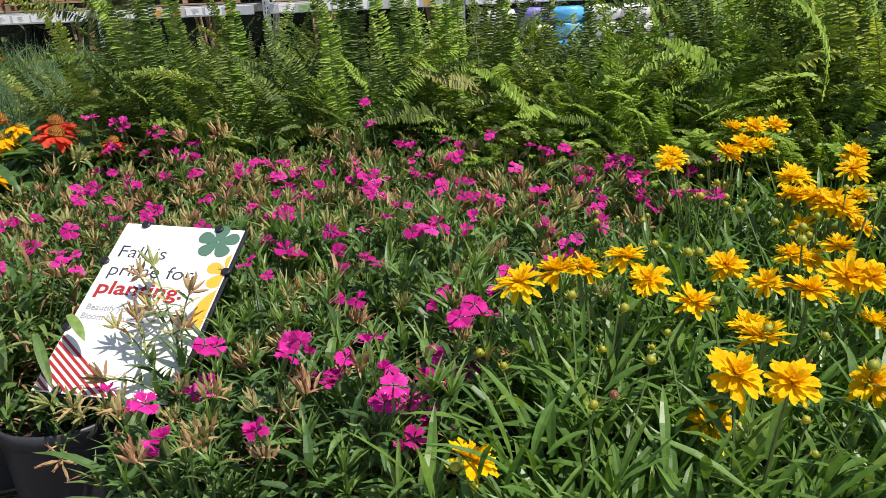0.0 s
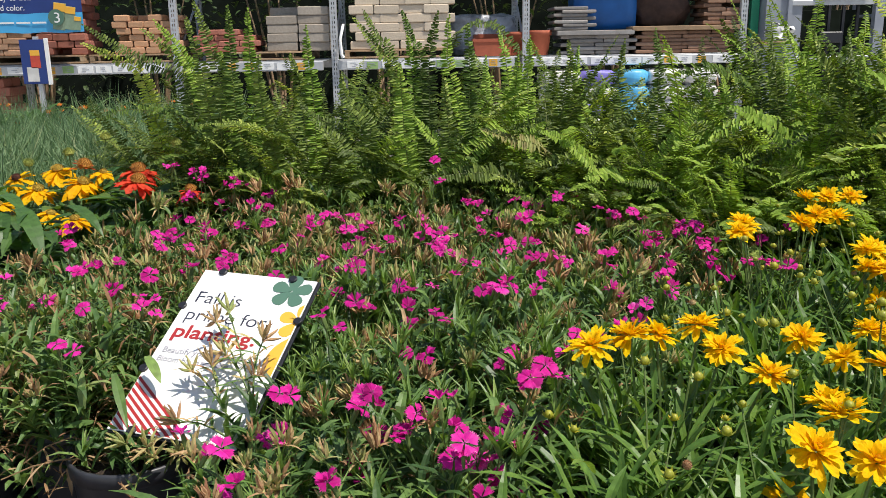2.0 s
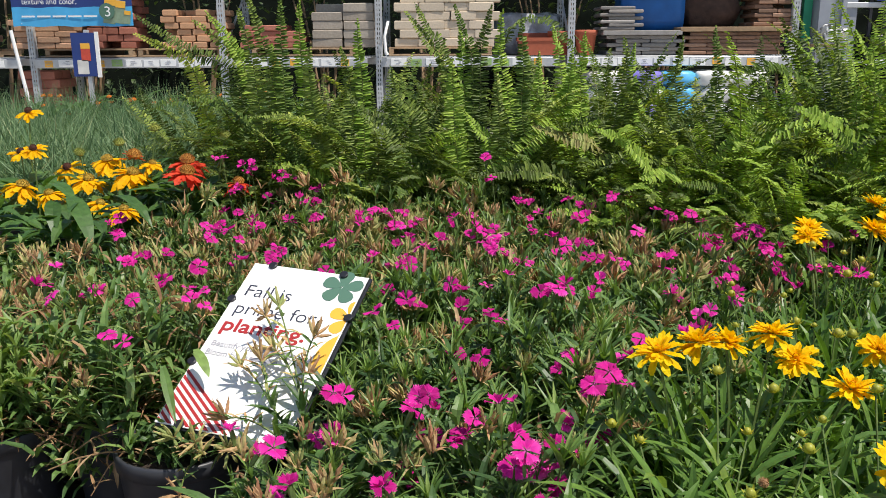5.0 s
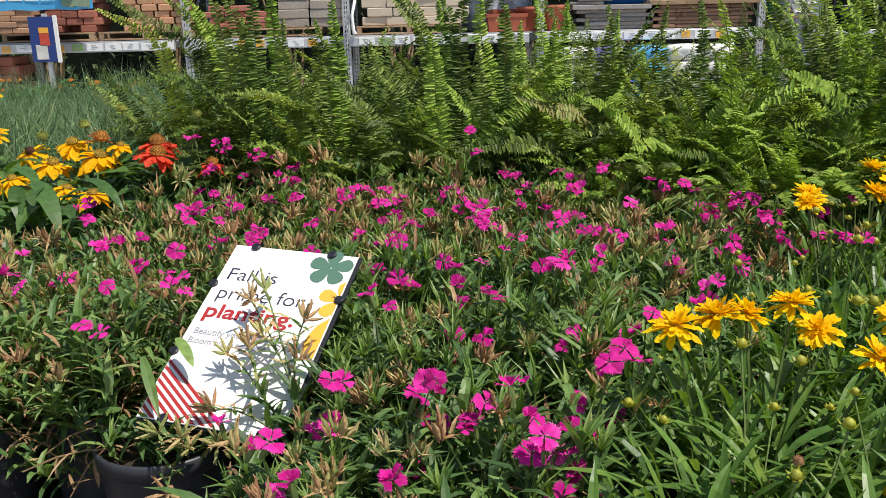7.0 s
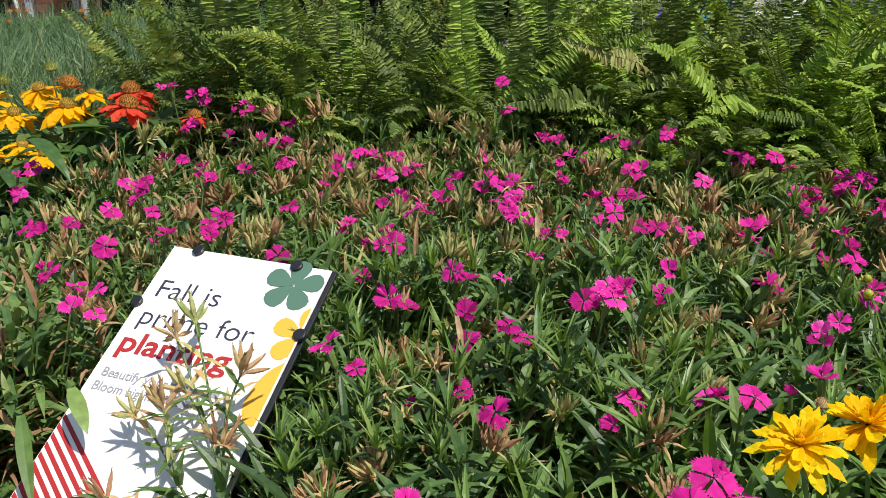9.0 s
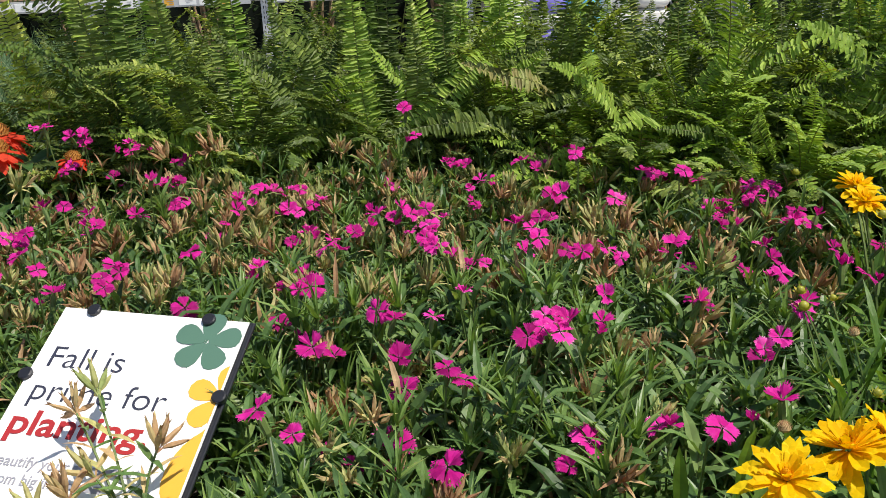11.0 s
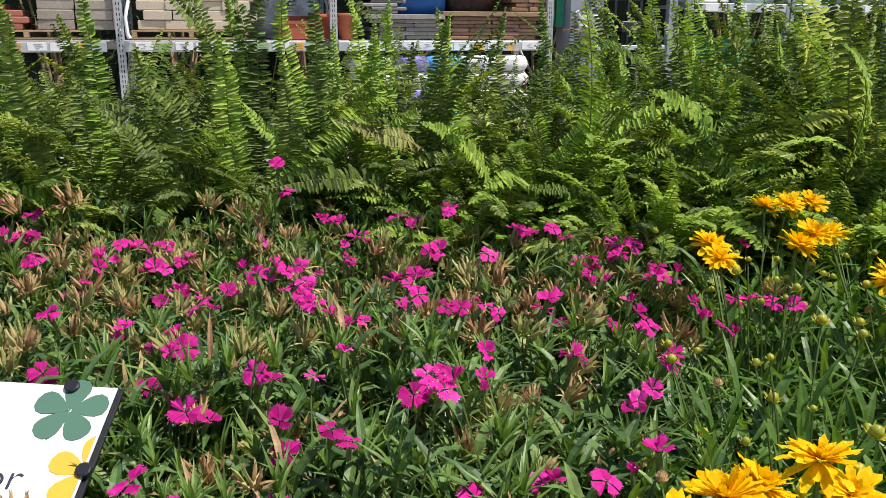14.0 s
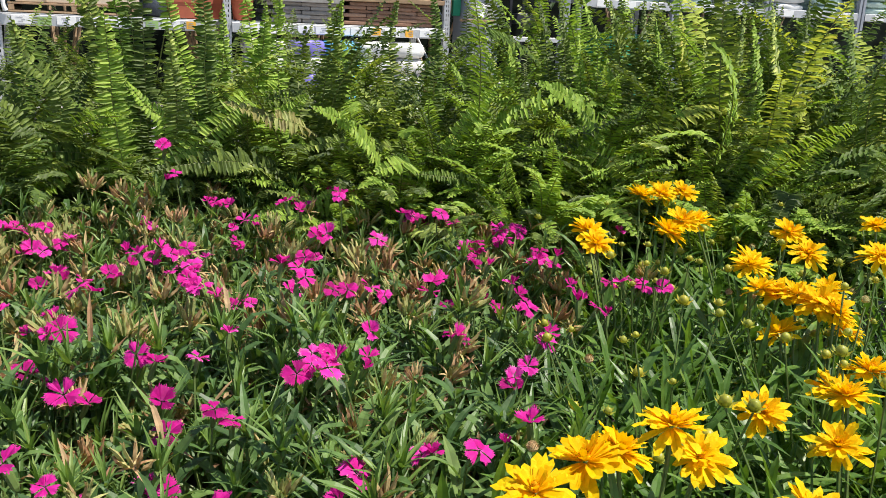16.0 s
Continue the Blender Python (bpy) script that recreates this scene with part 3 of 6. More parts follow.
DIAN = [dianthus_foliage(400 + k) for k in range(7)]
NEAT = [dianthus_foliage(420 + k, 70, 0.115, 0.125) for k in range(3)]
FRONT = [dianthus_foliage(440 + k, 74, 0.15, 0.135, 1.4) for k in range(3)]
LOW = [dianthus_foliage(430, 14, 0.050, 0.055)]
TIGHT = [dianthus_foliage(460, 60, 0.072, 0.13, 1.15)]
TIGHT[0][0].materials[0] = M_SHOOT


def stalk(p0, p1, r=0.0011, bow=0.02, seed=0):
    """A bowed stalk mesh from p0 to p1."""
    g = random.Random(seed)
    vs, fs = [], []
    mid = (p0 + p1) / 2 + Vector((g.uniform(-bow, bow), g.uniform(-bow, bow), bow * 0.5))
    tube(vs, fs, [p0.lerp(mid, t).lerp(mid.lerp(p1, t), t) for t in (0, 0.33, 0.66, 1)], [r * 1.3, r * 1.15, r, r], 4)
    return vs, fs


def add_stalks(stalks, t):
    for v, f in stalks:
        part("flower_stalk", mesh("flower_stalk", v, f, M_DSTEM), t)


def dianthus(x, y, seed, blooms=(), extra=3, heads=13, forms=None, reach=0.155, skirt=0.0, heads_at=(), label="bushy magenta dianthus with brown seed heads in a black pot"):
    g = random.Random(seed * 7 + 3)
    t = thing("dianthus_plant", pose(x, y, BENCH_Z), label, "flower plant", "dianthus plants")
    part("pot", POT, t, pose(0, 0, 0, 0, 0, g.uniform(0, 360)), "ribbed black plastic nursery pot")
    part("soil", SOIL, t, pose(0, 0, 0, 0, 0, g.uniform(0, 360)))
    forms = forms or DIAN
    f, s, d, yg = forms[seed % len(forms)]
    tall = 1.17 if y > 1.8 else 1.06 if y > 1.62 else 1.0  # the row by the ferns reaches up for light
    heads += 9 if x < -0.4 and 1.15 < y < 1.75 else 5 if y > 1.4 else 0  # the end by the coneflowers is mostly spent
    k = g.uniform(0.92, 1.12) * tall * (0.86 if y < 0.9 else 1.0)
    turn = pose(0, 0, POT_H - 0.02, 0, 0, g.uniform(0, 360)) @ Matrix.Diagonal((1, 1, k, 1))
    part("foliage", f, t, turn, "", "stuff")
    if skirt:
        part("foliage", f, t, pose(0, 0, -skirt) @ turn @ pose(0, 0, 0, 0, 0, 140), "", "stuff")
    if x > -0.42 or y < 1.1:
        part("young_growth", yg, t, turn, "pale green spiky shoots", "stuff")
    else:
        # older plants: a second layer of withered leaves in place of new shoots
        part("dry_foliage", d, t, turn @ pose(0, 0, 0.015, 0, 0, 75), "withered tan leaves", "stuff")
    part("stem_tangle", s, t, turn, "", "stuff")
    part("dry_foliage", d, t, turn, "withered tan leaves", "stuff")
    made, stalks = [], []
    for bx, by, bz in blooms:
        made.append(Vector((bx - x, by - y, bz - BENCH_Z)))
    for j in range(extra):
        a, q = g.uniform(0, 6.283), math.sqrt(g.random()) * reach * 0.9
        made.append(Vector((q * math.cos(a), q * math.sin(a), POT_H + g.uniform(0.11, 0.165))))
    for j, p in enumerate(made):
        n = Vector((g.uniform(-0.45, 0.55), g.uniform(-0.75, 0.25), g.uniform(0.75, 1.0)))
        part("flower", PINKS[g.randrange(len(PINKS))], t, facing(p, n, g.uniform(0, 6.28), g.uniform(0.78, 1.14)), "magenta fringed five-petal bloom")
        base = p - n.normalized() * 0.018
        stalks.append(stalk(Vector((base.x * 0.55, base.y * 0.55, POT_H)), base, 0.001, 0.012, seed * 50 + j))
        for more in range(g.choice((1, 1, 2, 2, 3)) if y > 1.6 else g.choice((0, 1, 1, 1, 2))):
            # partners in the same head
            p2 = p + Vector((g.uniform(-0.024, 0.024), g.uniform(-0.018, 0.018), g.uniform(-0.014, 0.001)))
            n2 = Vector((g.uniform(-0.5, 0.6), g.uniform(-0.7, 0.3), g.uniform(0.6, 1.0)))
            part("flower", PINKS[g.randrange(len(PINKS))], t, facing(p2, n2, g.uniform(0, 6.28), g.uniform(0.58, 0.95)), "magenta fringed five-petal bloom")
    for j in range(heads + len(heads_at)):
        a, q = g.uniform(0, 6.283), math.sqrt(g.random()) * reach
        p = Vector(heads_at[j - heads]) - Vector((x, y, BENCH_Z)) if j >= heads else Vector((q * math.cos(a), q * math.sin(a), POT_H + (g.uniform(0.085, 0.15) * tall if forms is not LOW else g.uniform(0.01, 0.05)) - q * 0.12))
        part("seed_head", SEEDS[g.randrange(len(SEEDS))], t, facing(p, (g.uniform(-0.4, 0.4), g.uniform(-0.5, 0.3), 1), g.uniform(0, 6.28), g.uniform(0.70, 1.05) * (0.78 if y < 1.15 else 1.0)), "cluster of dry brown calyx tubes")
        stalks.append(stalk(Vector((p.x * 0.5, p.y * 0.5, POT_H)), p - Vector((0, 0, 0.01)), 0.0011, 0.012, seed * 90 + j))
    add_stalks(stalks, t)
    return t


dianthus(-0.450, 1.860, 0, ((-0.446, 1.785, 1.013), (-0.394, 1.842, 0.984), (-0.503, 1.887, 0.945), (-0.536, 1.880, 1.012), (-0.479, 1.880, 0.984), (-0.392, 1.880, 0.972), (-0.435, 1.870, 0.925), ), 0, 14, None, 0.155, 0.00, ((-0.347, 1.850, 0.968), ))
dianthus(-0.210, 1.870, 1, ((-0.316, 1.880, 0.942), ), 1, 14, None, 0.155, 0.00, ((-0.251, 1.850, 0.973), (-0.271, 1.850, 0.975), ))
dianthus(0.010, 1.860, 2, ((0.052, 1.805, 1.022), ), 1, 14, None, 0.155, 0.00, ((-0.065, 1.850, 0.960), (-0.018, 1.840, 0.945), (-0.034, 1.800, 0.914), (-0.053, 1.850, 0.956), ))
dianthus(0.230, 1.860, 3, ((0.337, 1.845, 0.925), (0.365, 1.864, 0.925), (0.260, 1.803, 0.925), ), 0, 14, None, 0.155, 0.00, ())
dianthus(0.460, 1.700, 4, ((0.418, 1.658, 0.925), ), 1, 14, None, 0.155, 0.00, ((0.453, 1.800, 0.949), (0.466, 1.720, 0.891), (0.681, 1.700, 0.887), (0.466, 1.800, 0.944), (0.654, 1.650, 0.904), ))
dianthus(-0.480, 1.130, 5, ((-0.447, 1.093, 0.980), (-0.443, 1.095, 0.928), (-0.386, 1.155, 0.925), (-0.367, 1.103, 0.925), (-0.435, 1.197, 0.925), (-0.564, 1.113, 0.925), (-0.423, 0.962, 0.925), ), 0, 7, FRONT, 0.155, 0.07, ())
dianthus(-1.000, 1.020, 6, (), 1, 9, NEAT, 0.120, 0.00, ())
dianthus(-0.815, 1.000, 7, (), 1, 9, NEAT, 0.120, 0.00, ())
by_pot = dianthus(-0.638, 1.072, 8, (), 0, 4, TIGHT, 0.070, 0.00, ())
left_of_sign = dianthus(-0.362, 1.012, 9, ((-0.255, 0.872, 0.846), ), 0, 0, LOW, 0.090, 0.00, (), "sparse low dianthus in a black pot below the printed sign")
dianthus(-1.020, 1.260, 10, (), 1, 13, None, 0.155, 0.00, ())
dianthus(-0.790, 1.240, 11, (), 1, 13, None, 0.155, 0.07, ())
dianthus(-0.560, 1.260, 12, ((-0.564, 1.258, 0.893), (-0.504, 1.325, 0.925), (-0.612, 1.168, 0.925), (-0.627, 1.262, 0.925), (-0.485, 1.351, 0.925), ), 0, 13, None, 0.155, 0.07, ())
dianthus(-0.340, 1.300, 13, ((-0.346, 1.236, 0.992), (-0.408, 1.273, 0.925), (-0.312, 1.348, 0.925), (-0.352, 1.313, 0.925), (-0.309, 1.391, 0.925), ), 0, 8, None, 0.155, 0.00, ((-0.362, 1.400, 0.928), ))
dianthus(-0.100, 1.290, 14, ((-0.146, 1.378, 0.914), (-0.119, 1.269, 0.890), (-0.079, 1.177, 0.901), (-0.016, 1.241, 0.905), (-0.010, 1.209, 1.016), (-0.080, 1.243, 0.937), (-0.091, 1.313, 0.925), (-0.204, 1.241, 0.925), ), 0, 8, FRONT, 0.155, 0.00, ((-0.094, 1.300, 0.923), ))
dianthus(0.120, 1.270, 15, ((0.201, 1.355, 0.986), (0.149, 1.363, 0.950), (0.163, 1.302, 0.952), (0.099, 1.345, 0.917), (0.216, 1.316, 0.928), (0.152, 1.329, 0.928), (0.058, 1.379, 0.925), (0.073, 1.338, 0.925), (0.070, 1.224, 0.925), (0.136, 1.154, 0.925), ), 0, 8, FRONT, 0.155, 0.00, ((0.118, 1.350, 0.887), ))
dianthus(0.350, 1.270, 16, ((0.417, 1.297, 0.924), (0.402, 1.341, 0.890), (0.378, 1.136, 0.926), (0.348, 1.398, 0.887), (0.310, 1.213, 0.900), (0.403, 1.379, 0.925), (0.246, 1.328, 0.925), (0.324, 1.326, 0.925), (0.395, 1.213, 0.925), (0.484, 1.273, 0.925), (0.462, 1.219, 0.925), (0.473, 1.192, 0.925), (0.553, 1.267, 0.925), (0.575, 1.250, 0.925), ), 0, 8, FRONT, 0.155, 0.00, ((0.252, 1.350, 0.891), (0.291, 1.300, 0.904), ))
dianthus(-0.900, 1.480, 17, (), 1, 13, None, 0.155, 0.00, ())
dianthus(-0.660, 1.470, 18, ((-0.628, 1.499, 0.925), ), 1, 13, None, 0.155, 0.00, ())
dianthus(-0.440, 1.500, 19, ((-0.416, 1.432, 0.958), (-0.403, 1.597, 0.917), (-0.465, 1.547, 0.925), ), 0, 12, None, 0.155, 0.00, ())
dianthus(-0.220, 1.510, 20, ((-0.228, 1.620, 0.880), (-0.330, 1.582, 0.932), (-0.114, 1.568, 0.925), (-0.230, 1.420, 0.925), (-0.198, 1.598, 0.925), ), 0, 12, None, 0.155, 0.00, ((-0.241, 1.600, 0.940), ))
dianthus(0.000, 1.500, 21, ((-0.088, 1.508, 0.904), (-0.036, 1.403, 0.941), (-0.014, 1.547, 0.925), (0.028, 1.550, 0.925), (-0.092, 1.464, 0.925), (-0.071, 1.406, 0.925), (0.058, 1.469, 0.925), (0.049, 1.412, 0.925), (0.060, 1.543, 0.925), ), 0, 12, None, 0.155, 0.00, ((-0.092, 1.450, 0.915), (0.023, 1.450, 0.901), (0.065, 1.600, 0.914), ))
dianthus(0.220, 1.490, 22, (), 1, 12, None, 0.155, 0.00, ())
dianthus(0.440, 1.500, 23, ((0.429, 1.565, 0.949), (0.332, 1.569, 0.915), (0.350, 1.512, 0.966), (0.427, 1.463, 0.925), (0.451, 1.482, 0.925), (0.521, 1.549, 0.925), (0.543, 1.534, 0.925), (0.503, 1.496, 0.925), (0.520, 1.420, 0.925), (0.496, 1.383, 0.925), (0.530, 1.389, 0.925), (0.698, 1.493, 0.925), ), 0, 12, None, 0.155, 0.00, ((0.650, 1.350, 0.906), ))
dianthus(-0.560, 1.700, 24, ((-0.463, 1.623, 0.940), ), 1, 14, None, 0.155, 0.00, ((-0.519, 1.700, 0.962), (-0.538, 1.600, 0.954), ))
dianthus(-0.330, 1.730, 25, ((-0.325, 1.669, 0.958), (-0.323, 1.769, 0.937), (-0.298, 1.723, 0.911), (-0.410, 1.640, 0.922), (-0.343, 1.794, 0.925), ), 0, 14, None, 0.155, 0.00, ((-0.258, 1.700, 0.942), ))
dianthus(-0.100, 1.730, 26, ((-0.184, 1.754, 0.918), (-0.117, 1.714, 0.922), (-0.087, 1.686, 0.910), (-0.136, 1.693, 0.896), (-0.172, 1.728, 0.925), (-0.203, 1.665, 0.925), ), 0, 14, None, 0.155, 0.00, ())
dianthus(0.120, 1.720, 27, ((0.064, 1.737, 0.989), (0.127, 1.789, 0.931), (0.187, 1.780, 0.901), (0.140, 1.650, 0.901), (0.207, 1.627, 0.964), (0.050, 1.648, 0.890), (0.156, 1.682, 0.925), ), 0, 14, None, 0.155, 0.00, ((0.057, 1.700, 0.901), (0.212, 1.700, 0.913), ))
dianthus(0.340, 1.700, 28, ((0.303, 1.676, 0.963), ), 1, 14, None, 0.155, 0.00, ((0.276, 1.600, 0.889), (0.365, 1.600, 0.892), (0.294, 1.600, 0.882), ))
by_sign = dianthus(-0.070, 0.950, 29, ((-0.071, 1.054, 0.861), (0.024, 0.964, 0.898), (-0.104, 0.971, 0.952), ), 0, 7, NEAT, 0.110, 0.00, ())
dianthus(0.040, 1.080, 30, ((-0.001, 1.122, 0.909), (0.001, 1.090, 0.896), (-0.008, 1.053, 0.864), (-0.018, 1.058, 0.832), (0.122, 1.040, 0.960), (0.039, 1.090, 0.912), (0.035, 1.173, 0.925), ), 0, 7, FRONT, 0.155, 0.00, ((-0.062, 1.150, 0.850), ))
dianthus(0.220, 1.040, 31, ((0.178, 1.113, 0.932), (0.133, 1.054, 0.961), (0.213, 1.034, 0.871), (0.202, 0.919, 0.937), (0.263, 0.958, 0.930), (0.330, 1.116, 0.880), (0.328, 1.084, 0.917), (0.138, 1.009, 0.879), (0.194, 1.158, 0.939), ), 0, 7, FRONT, 0.155, 0.00, ())
dianthus(-0.130, 0.760, 32, ((-0.050, 0.816, 0.899), (-0.127, 0.791, 0.927), (-0.128, 0.790, 0.883), (-0.172, 0.718, 0.905), (-0.149, 0.677, 0.891), (-0.068, 0.681, 0.890), (-0.058, 0.801, 0.832), (-0.028, 0.821, 0.864), (-0.032, 0.775, 0.933), ), 0, 8, NEAT, 0.110, 0.00, ())
dianthus(0.050, 0.800, 33, ((-0.035, 0.850, 0.898), (0.048, 0.745, 0.908), (0.047, 0.718, 0.887), (0.083, 0.751, 0.866), (0.150, 0.828, 0.935), (0.131, 0.808, 0.930), (0.090, 0.777, 0.879), (0.035, 0.773, 0.924), (0.057, 0.709, 0.908), (0.070, 0.755, 0.866), (0.103, 0.834, 0.877), (0.149, 0.850, 0.856), (0.072, 0.706, 0.852), (0.110, 0.734, 0.834), (0.002, 0.764, 0.895), ), 0, 7, FRONT, 0.155, 0.00, ())

dianthus(0.585, 1.585, 35, (), 2, 12, None, 0.155, 0.00, ())
dianthus(-0.130, 1.120, 34, (), 0, 0, NEAT, 0.090, 0.00, ())

# twigs that hang over the printed sign
def twig(t, base, tip, seed):
    """A thin stem from base to tip with paired leaves and a loose seed head."""
    g = random.Random(seed)
    o = t.matrix_basis.translation
    p0, p2 = Vector(base) - o, Vector(tip) - o
    p1 = (p0 + p2) / 2 + Vector((g.uniform(-0.008, 0.008), 0.006, 0.012))
    vs, fs = [], []
    tube(vs, fs, [p0.lerp(p1, k).lerp(p1.lerp(p2, k), k) for k in (0, 0.25, 0.5, 0.75, 1)], [0.0013, 0.0012, 0.0011, 0.0010, 0.0009], 5)
    part("twig", mesh("twig", vs, fs, M_DSTEM), t)
    for k in (0.22, 0.38, 0.54, 0.70, 0.86):
        p = p0.lerp(p1, k).lerp(p1.lerp(p2, k), k)
        a = g.uniform(0, 3.1)
        for s in (0, math.pi):
            lv, lf = [], []
            leaf(lv, lf, p, unit(a + s, g.uniform(0.1, 0.7)), Vector((0, 0, 1)), g.uniform(0.018, 0.036), g.uniform(0.003, 0.006), g.uniform(0.2, 0.9), 0.3, 3, (0.6, 1.0, 0.7))
            part("twig_leaf", mesh("twig_leaf", lv, lf, M_SEED if g.random() < 0.5 else M_DLEAF), t)
    part("seed_head", LOOSE[seed % len(LOOSE)], t, facing(p2, (p2 - p1) + Vector((0, 0, 0.02)), g.uniform(0, 6), g.uniform(0.68, 0.88)), "few dry tan calyx tubes")


for k, tip in enumerate(((-0.239, 1.068, 0.926), (-0.256, 1.062, 0.915), (-0.235, 1.016, 0.886), (-0.185, 1.012, 0.905))):
    twig(by_sign, (-0.193, 0.961, 0.840), tip, 40 + k)
for k, tip in enumerate(((-0.276, 1.003, 0.869), (-0.250, 1.001, 0.878))):
    twig(by_sign, (-0.231, 0.963, 0.834), tip, 50 + k)
for k, tip in enumerate(((-0.283, 0.946, 0.825),)):
    twig(by_sign, (-0.225, 0.931, 0.815), tip, 60 + k)
for base in ((-0.193, 0.961, 0.840), (-0.231, 0.963, 0.834), (-0.225, 0.931, 0.815)):
    # the twigs' lower stems, leafy, rising from the pot in front of the sign's lower edge
    g = random.Random(int(-base[0] * 1000))
    o = by_sign.matrix_basis.translation
    way = [Vector((-0.128, 0.930, 0.745)) - o, Vector((-0.176 + g.uniform(-0.012, 0.006), 0.890, 0.792)) - o, Vector(base) - o]
    vs, fs = [], []
    tube(vs, fs, [way[0].lerp(way[1], k).lerp(way[1].lerp(way[2], k), k) for k in (0, 0.25, 0.5, 0.75, 1)], [0.0018, 0.0017, 0.0016, 0.0014, 0.0013], 5)
    part("twig", mesh("twig", vs, fs, M_DSTEM), by_sign)
    lv, lf = [], []
    for k in range(19):
        q = g.uniform(0.35, 1.0)
        leaf(lv, lf, way[0].lerp(way[1], q).lerp(way[1].lerp(way[2], q), q), unit(g.uniform(0, 6.283), g.uniform(0.4, 1.3)), Vector((0, 0, 1)), g.uniform(0.028, 0.055), g.uniform(0.006, 0.010), g.uniform(0.3, 1.2), 0.3, 4, (0.6, 1.0, 0.9, 0.5))
    part("twig_leaf", mesh("twig_leaf", lv, lf, M_DLEAF), by_sign, None, "", "stuff")
# dry heads on green stems that lean out over the rim below the sign
for k, (base, tip) in enumerate((((-0.330, 0.955, 0.765), (-0.331, 0.900, 0.822)), ((-0.325, 0.950, 0.765), (-0.303, 0.890, 0.822)), ((-0.318, 0.950, 0.765), (-0.296, 0.892, 0.808)), ((-0.326, 0.950, 0.765), (-0.318, 0.868, 0.768)), ((-0.300, 0.960, 0.765), (-0.262, 0.878, 0.818)), ((-0.300, 0.955, 0.765), (-0.246, 0.872, 0.826)))):
    twig(left_of_sign, base, tip, 70 + k)
ov, of = [], []
for p, d, ln, wd, droop in (((-0.378, 1.010, 0.866), (0.033, -0.065, -0.040), 0.088, 0.013, 0.25), ((-0.447, 1.060, 0.806), (-0.057, -0.02, 0.006), 0.066, 0.010, 0.5), ((-0.454, 1.060, 0.775), (0.012, -0.01, 0.060), 0.085, 0.014, 0.7), ((-0.430, 1.045, 0.845), (0.045, -0.02, 0.040), 0.062, 0.010, 0.4), ((-0.404, 0.990, 0.808), (-0.048, 0.01, -0.008), 0.050, 0.012, 0.2), ((-0.395, 0.985, 0.775), (-0.042, 0.0, 0.016), 0.048, 0.009, 0.6), ((-0.410, 1.000, 0.770), (0.030, -0.03, 0.022), 0.046, 0.010, 0.8), ((-0.380, 0.985, 0.765), (0.012, -0.05, 0.030), 0.050, 0.009, 1.2)):
    # broad leaves beside the sign and over the rim
    leaf(ov, of, p, d, Vector((0, -0.4, 1)), ln, wd, droop, 0.2, 6, (0.5, 0.85, 1.0, 0.95, 0.75, 0.4))
leaf(ov, of, (-0.341, 1.030, 0.881), (0.551, -0.747, -0.285), Vector((0, 0, 1)), 0.051, 0.014, 0.5, 0.15, 5, (0.5, 0.9, 1.0, 0.9, 0.6))
part("long_leaf", mesh("long_leaf", [v - left_of_sign.matrix_basis.translation for v in ov], of, M_DLEAF), left_of_sign, None, "", "stuff")

# dry straw-coloured stems that hang over the rims of the front pots
def dry_stems(t, seed, count, a0, a1):
    g = random.Random(seed)
    for k in range(count):
        a = radians(g.uniform(a0, a1))
        out, ln = Vector((math.cos(a), math.sin(a), 0)), g.uniform(0.09, 0.15)
        p0 = out * g.uniform(0.02, 0.05) + Vector((0, 0, POT_H - 0.02))
        p1 = out * 0.075 + Vector((g.uniform(-0.02, 0.02), g.uniform(-0.02, 0.02), POT_H + g.uniform(0.02, 0.06)))
        p2 = out * ln + Vector((g.uniform(-0.02, 0.02), 0, POT_H - g.uniform(-0.03, 0.08)))
        vs, fs = [], []
        tube(vs, fs, [p0.lerp(p1, q).lerp(p1.lerp(p2, q), q) for q in (0, 0.25, 0.5, 0.75, 1)], [0.0014, 0.0012, 0.0011, 0.001, 0.0008], 4)
        for j in range(g.randint(4, 7)):
            q = g.uniform(0.35, 1.0)
            leaf(vs, fs, p0.lerp(p1, q).lerp(p1.lerp(p2, q), q), unit(g.uniform(0, 6.28), g.uniform(-1.2, 0.5)), Vector((0, 0, 1)), g.uniform(0.02, 0.045), g.uniform(0.003, 0.006), g.uniform(0.2, 1.4), 0.35, 3)
        part("dry_stem", mesh("dry_stem", vs, fs, M_DRY), t, None, "withered straw-coloured stem")


dry_stems(left_of_sign, 5, 3, 150, 215)
dry_stems(by_sign, 6, 6, 200, 330)
dry_stems(by_pot, 7, 9, -45, 25)

# withered leaves fallen between the pots
lv, lf = [], []
lit = random.Random(77)
for k in range(420):
    leaf(lv, lf, (lit.uniform(-1.1, 0.3), lit.uniform(0.56, 1.3), BENCH_Z + lit.uniform(0.003, 0.016)), unit(lit.uniform(0, 6.28), lit.uniform(-0.1, 0.35)), Vector((0, 0, 1)), lit.uniform(0.02, 0.06), lit.uniform(0.004, 0.009), lit.uniform(0.0, 0.5), 0.3, 3)
tagged(new("leaf_litter", mesh("leaf_litter", lv, lf, M_DRY)), "withered tan leaves scattered on the bench", "leaves", "", "stuff")

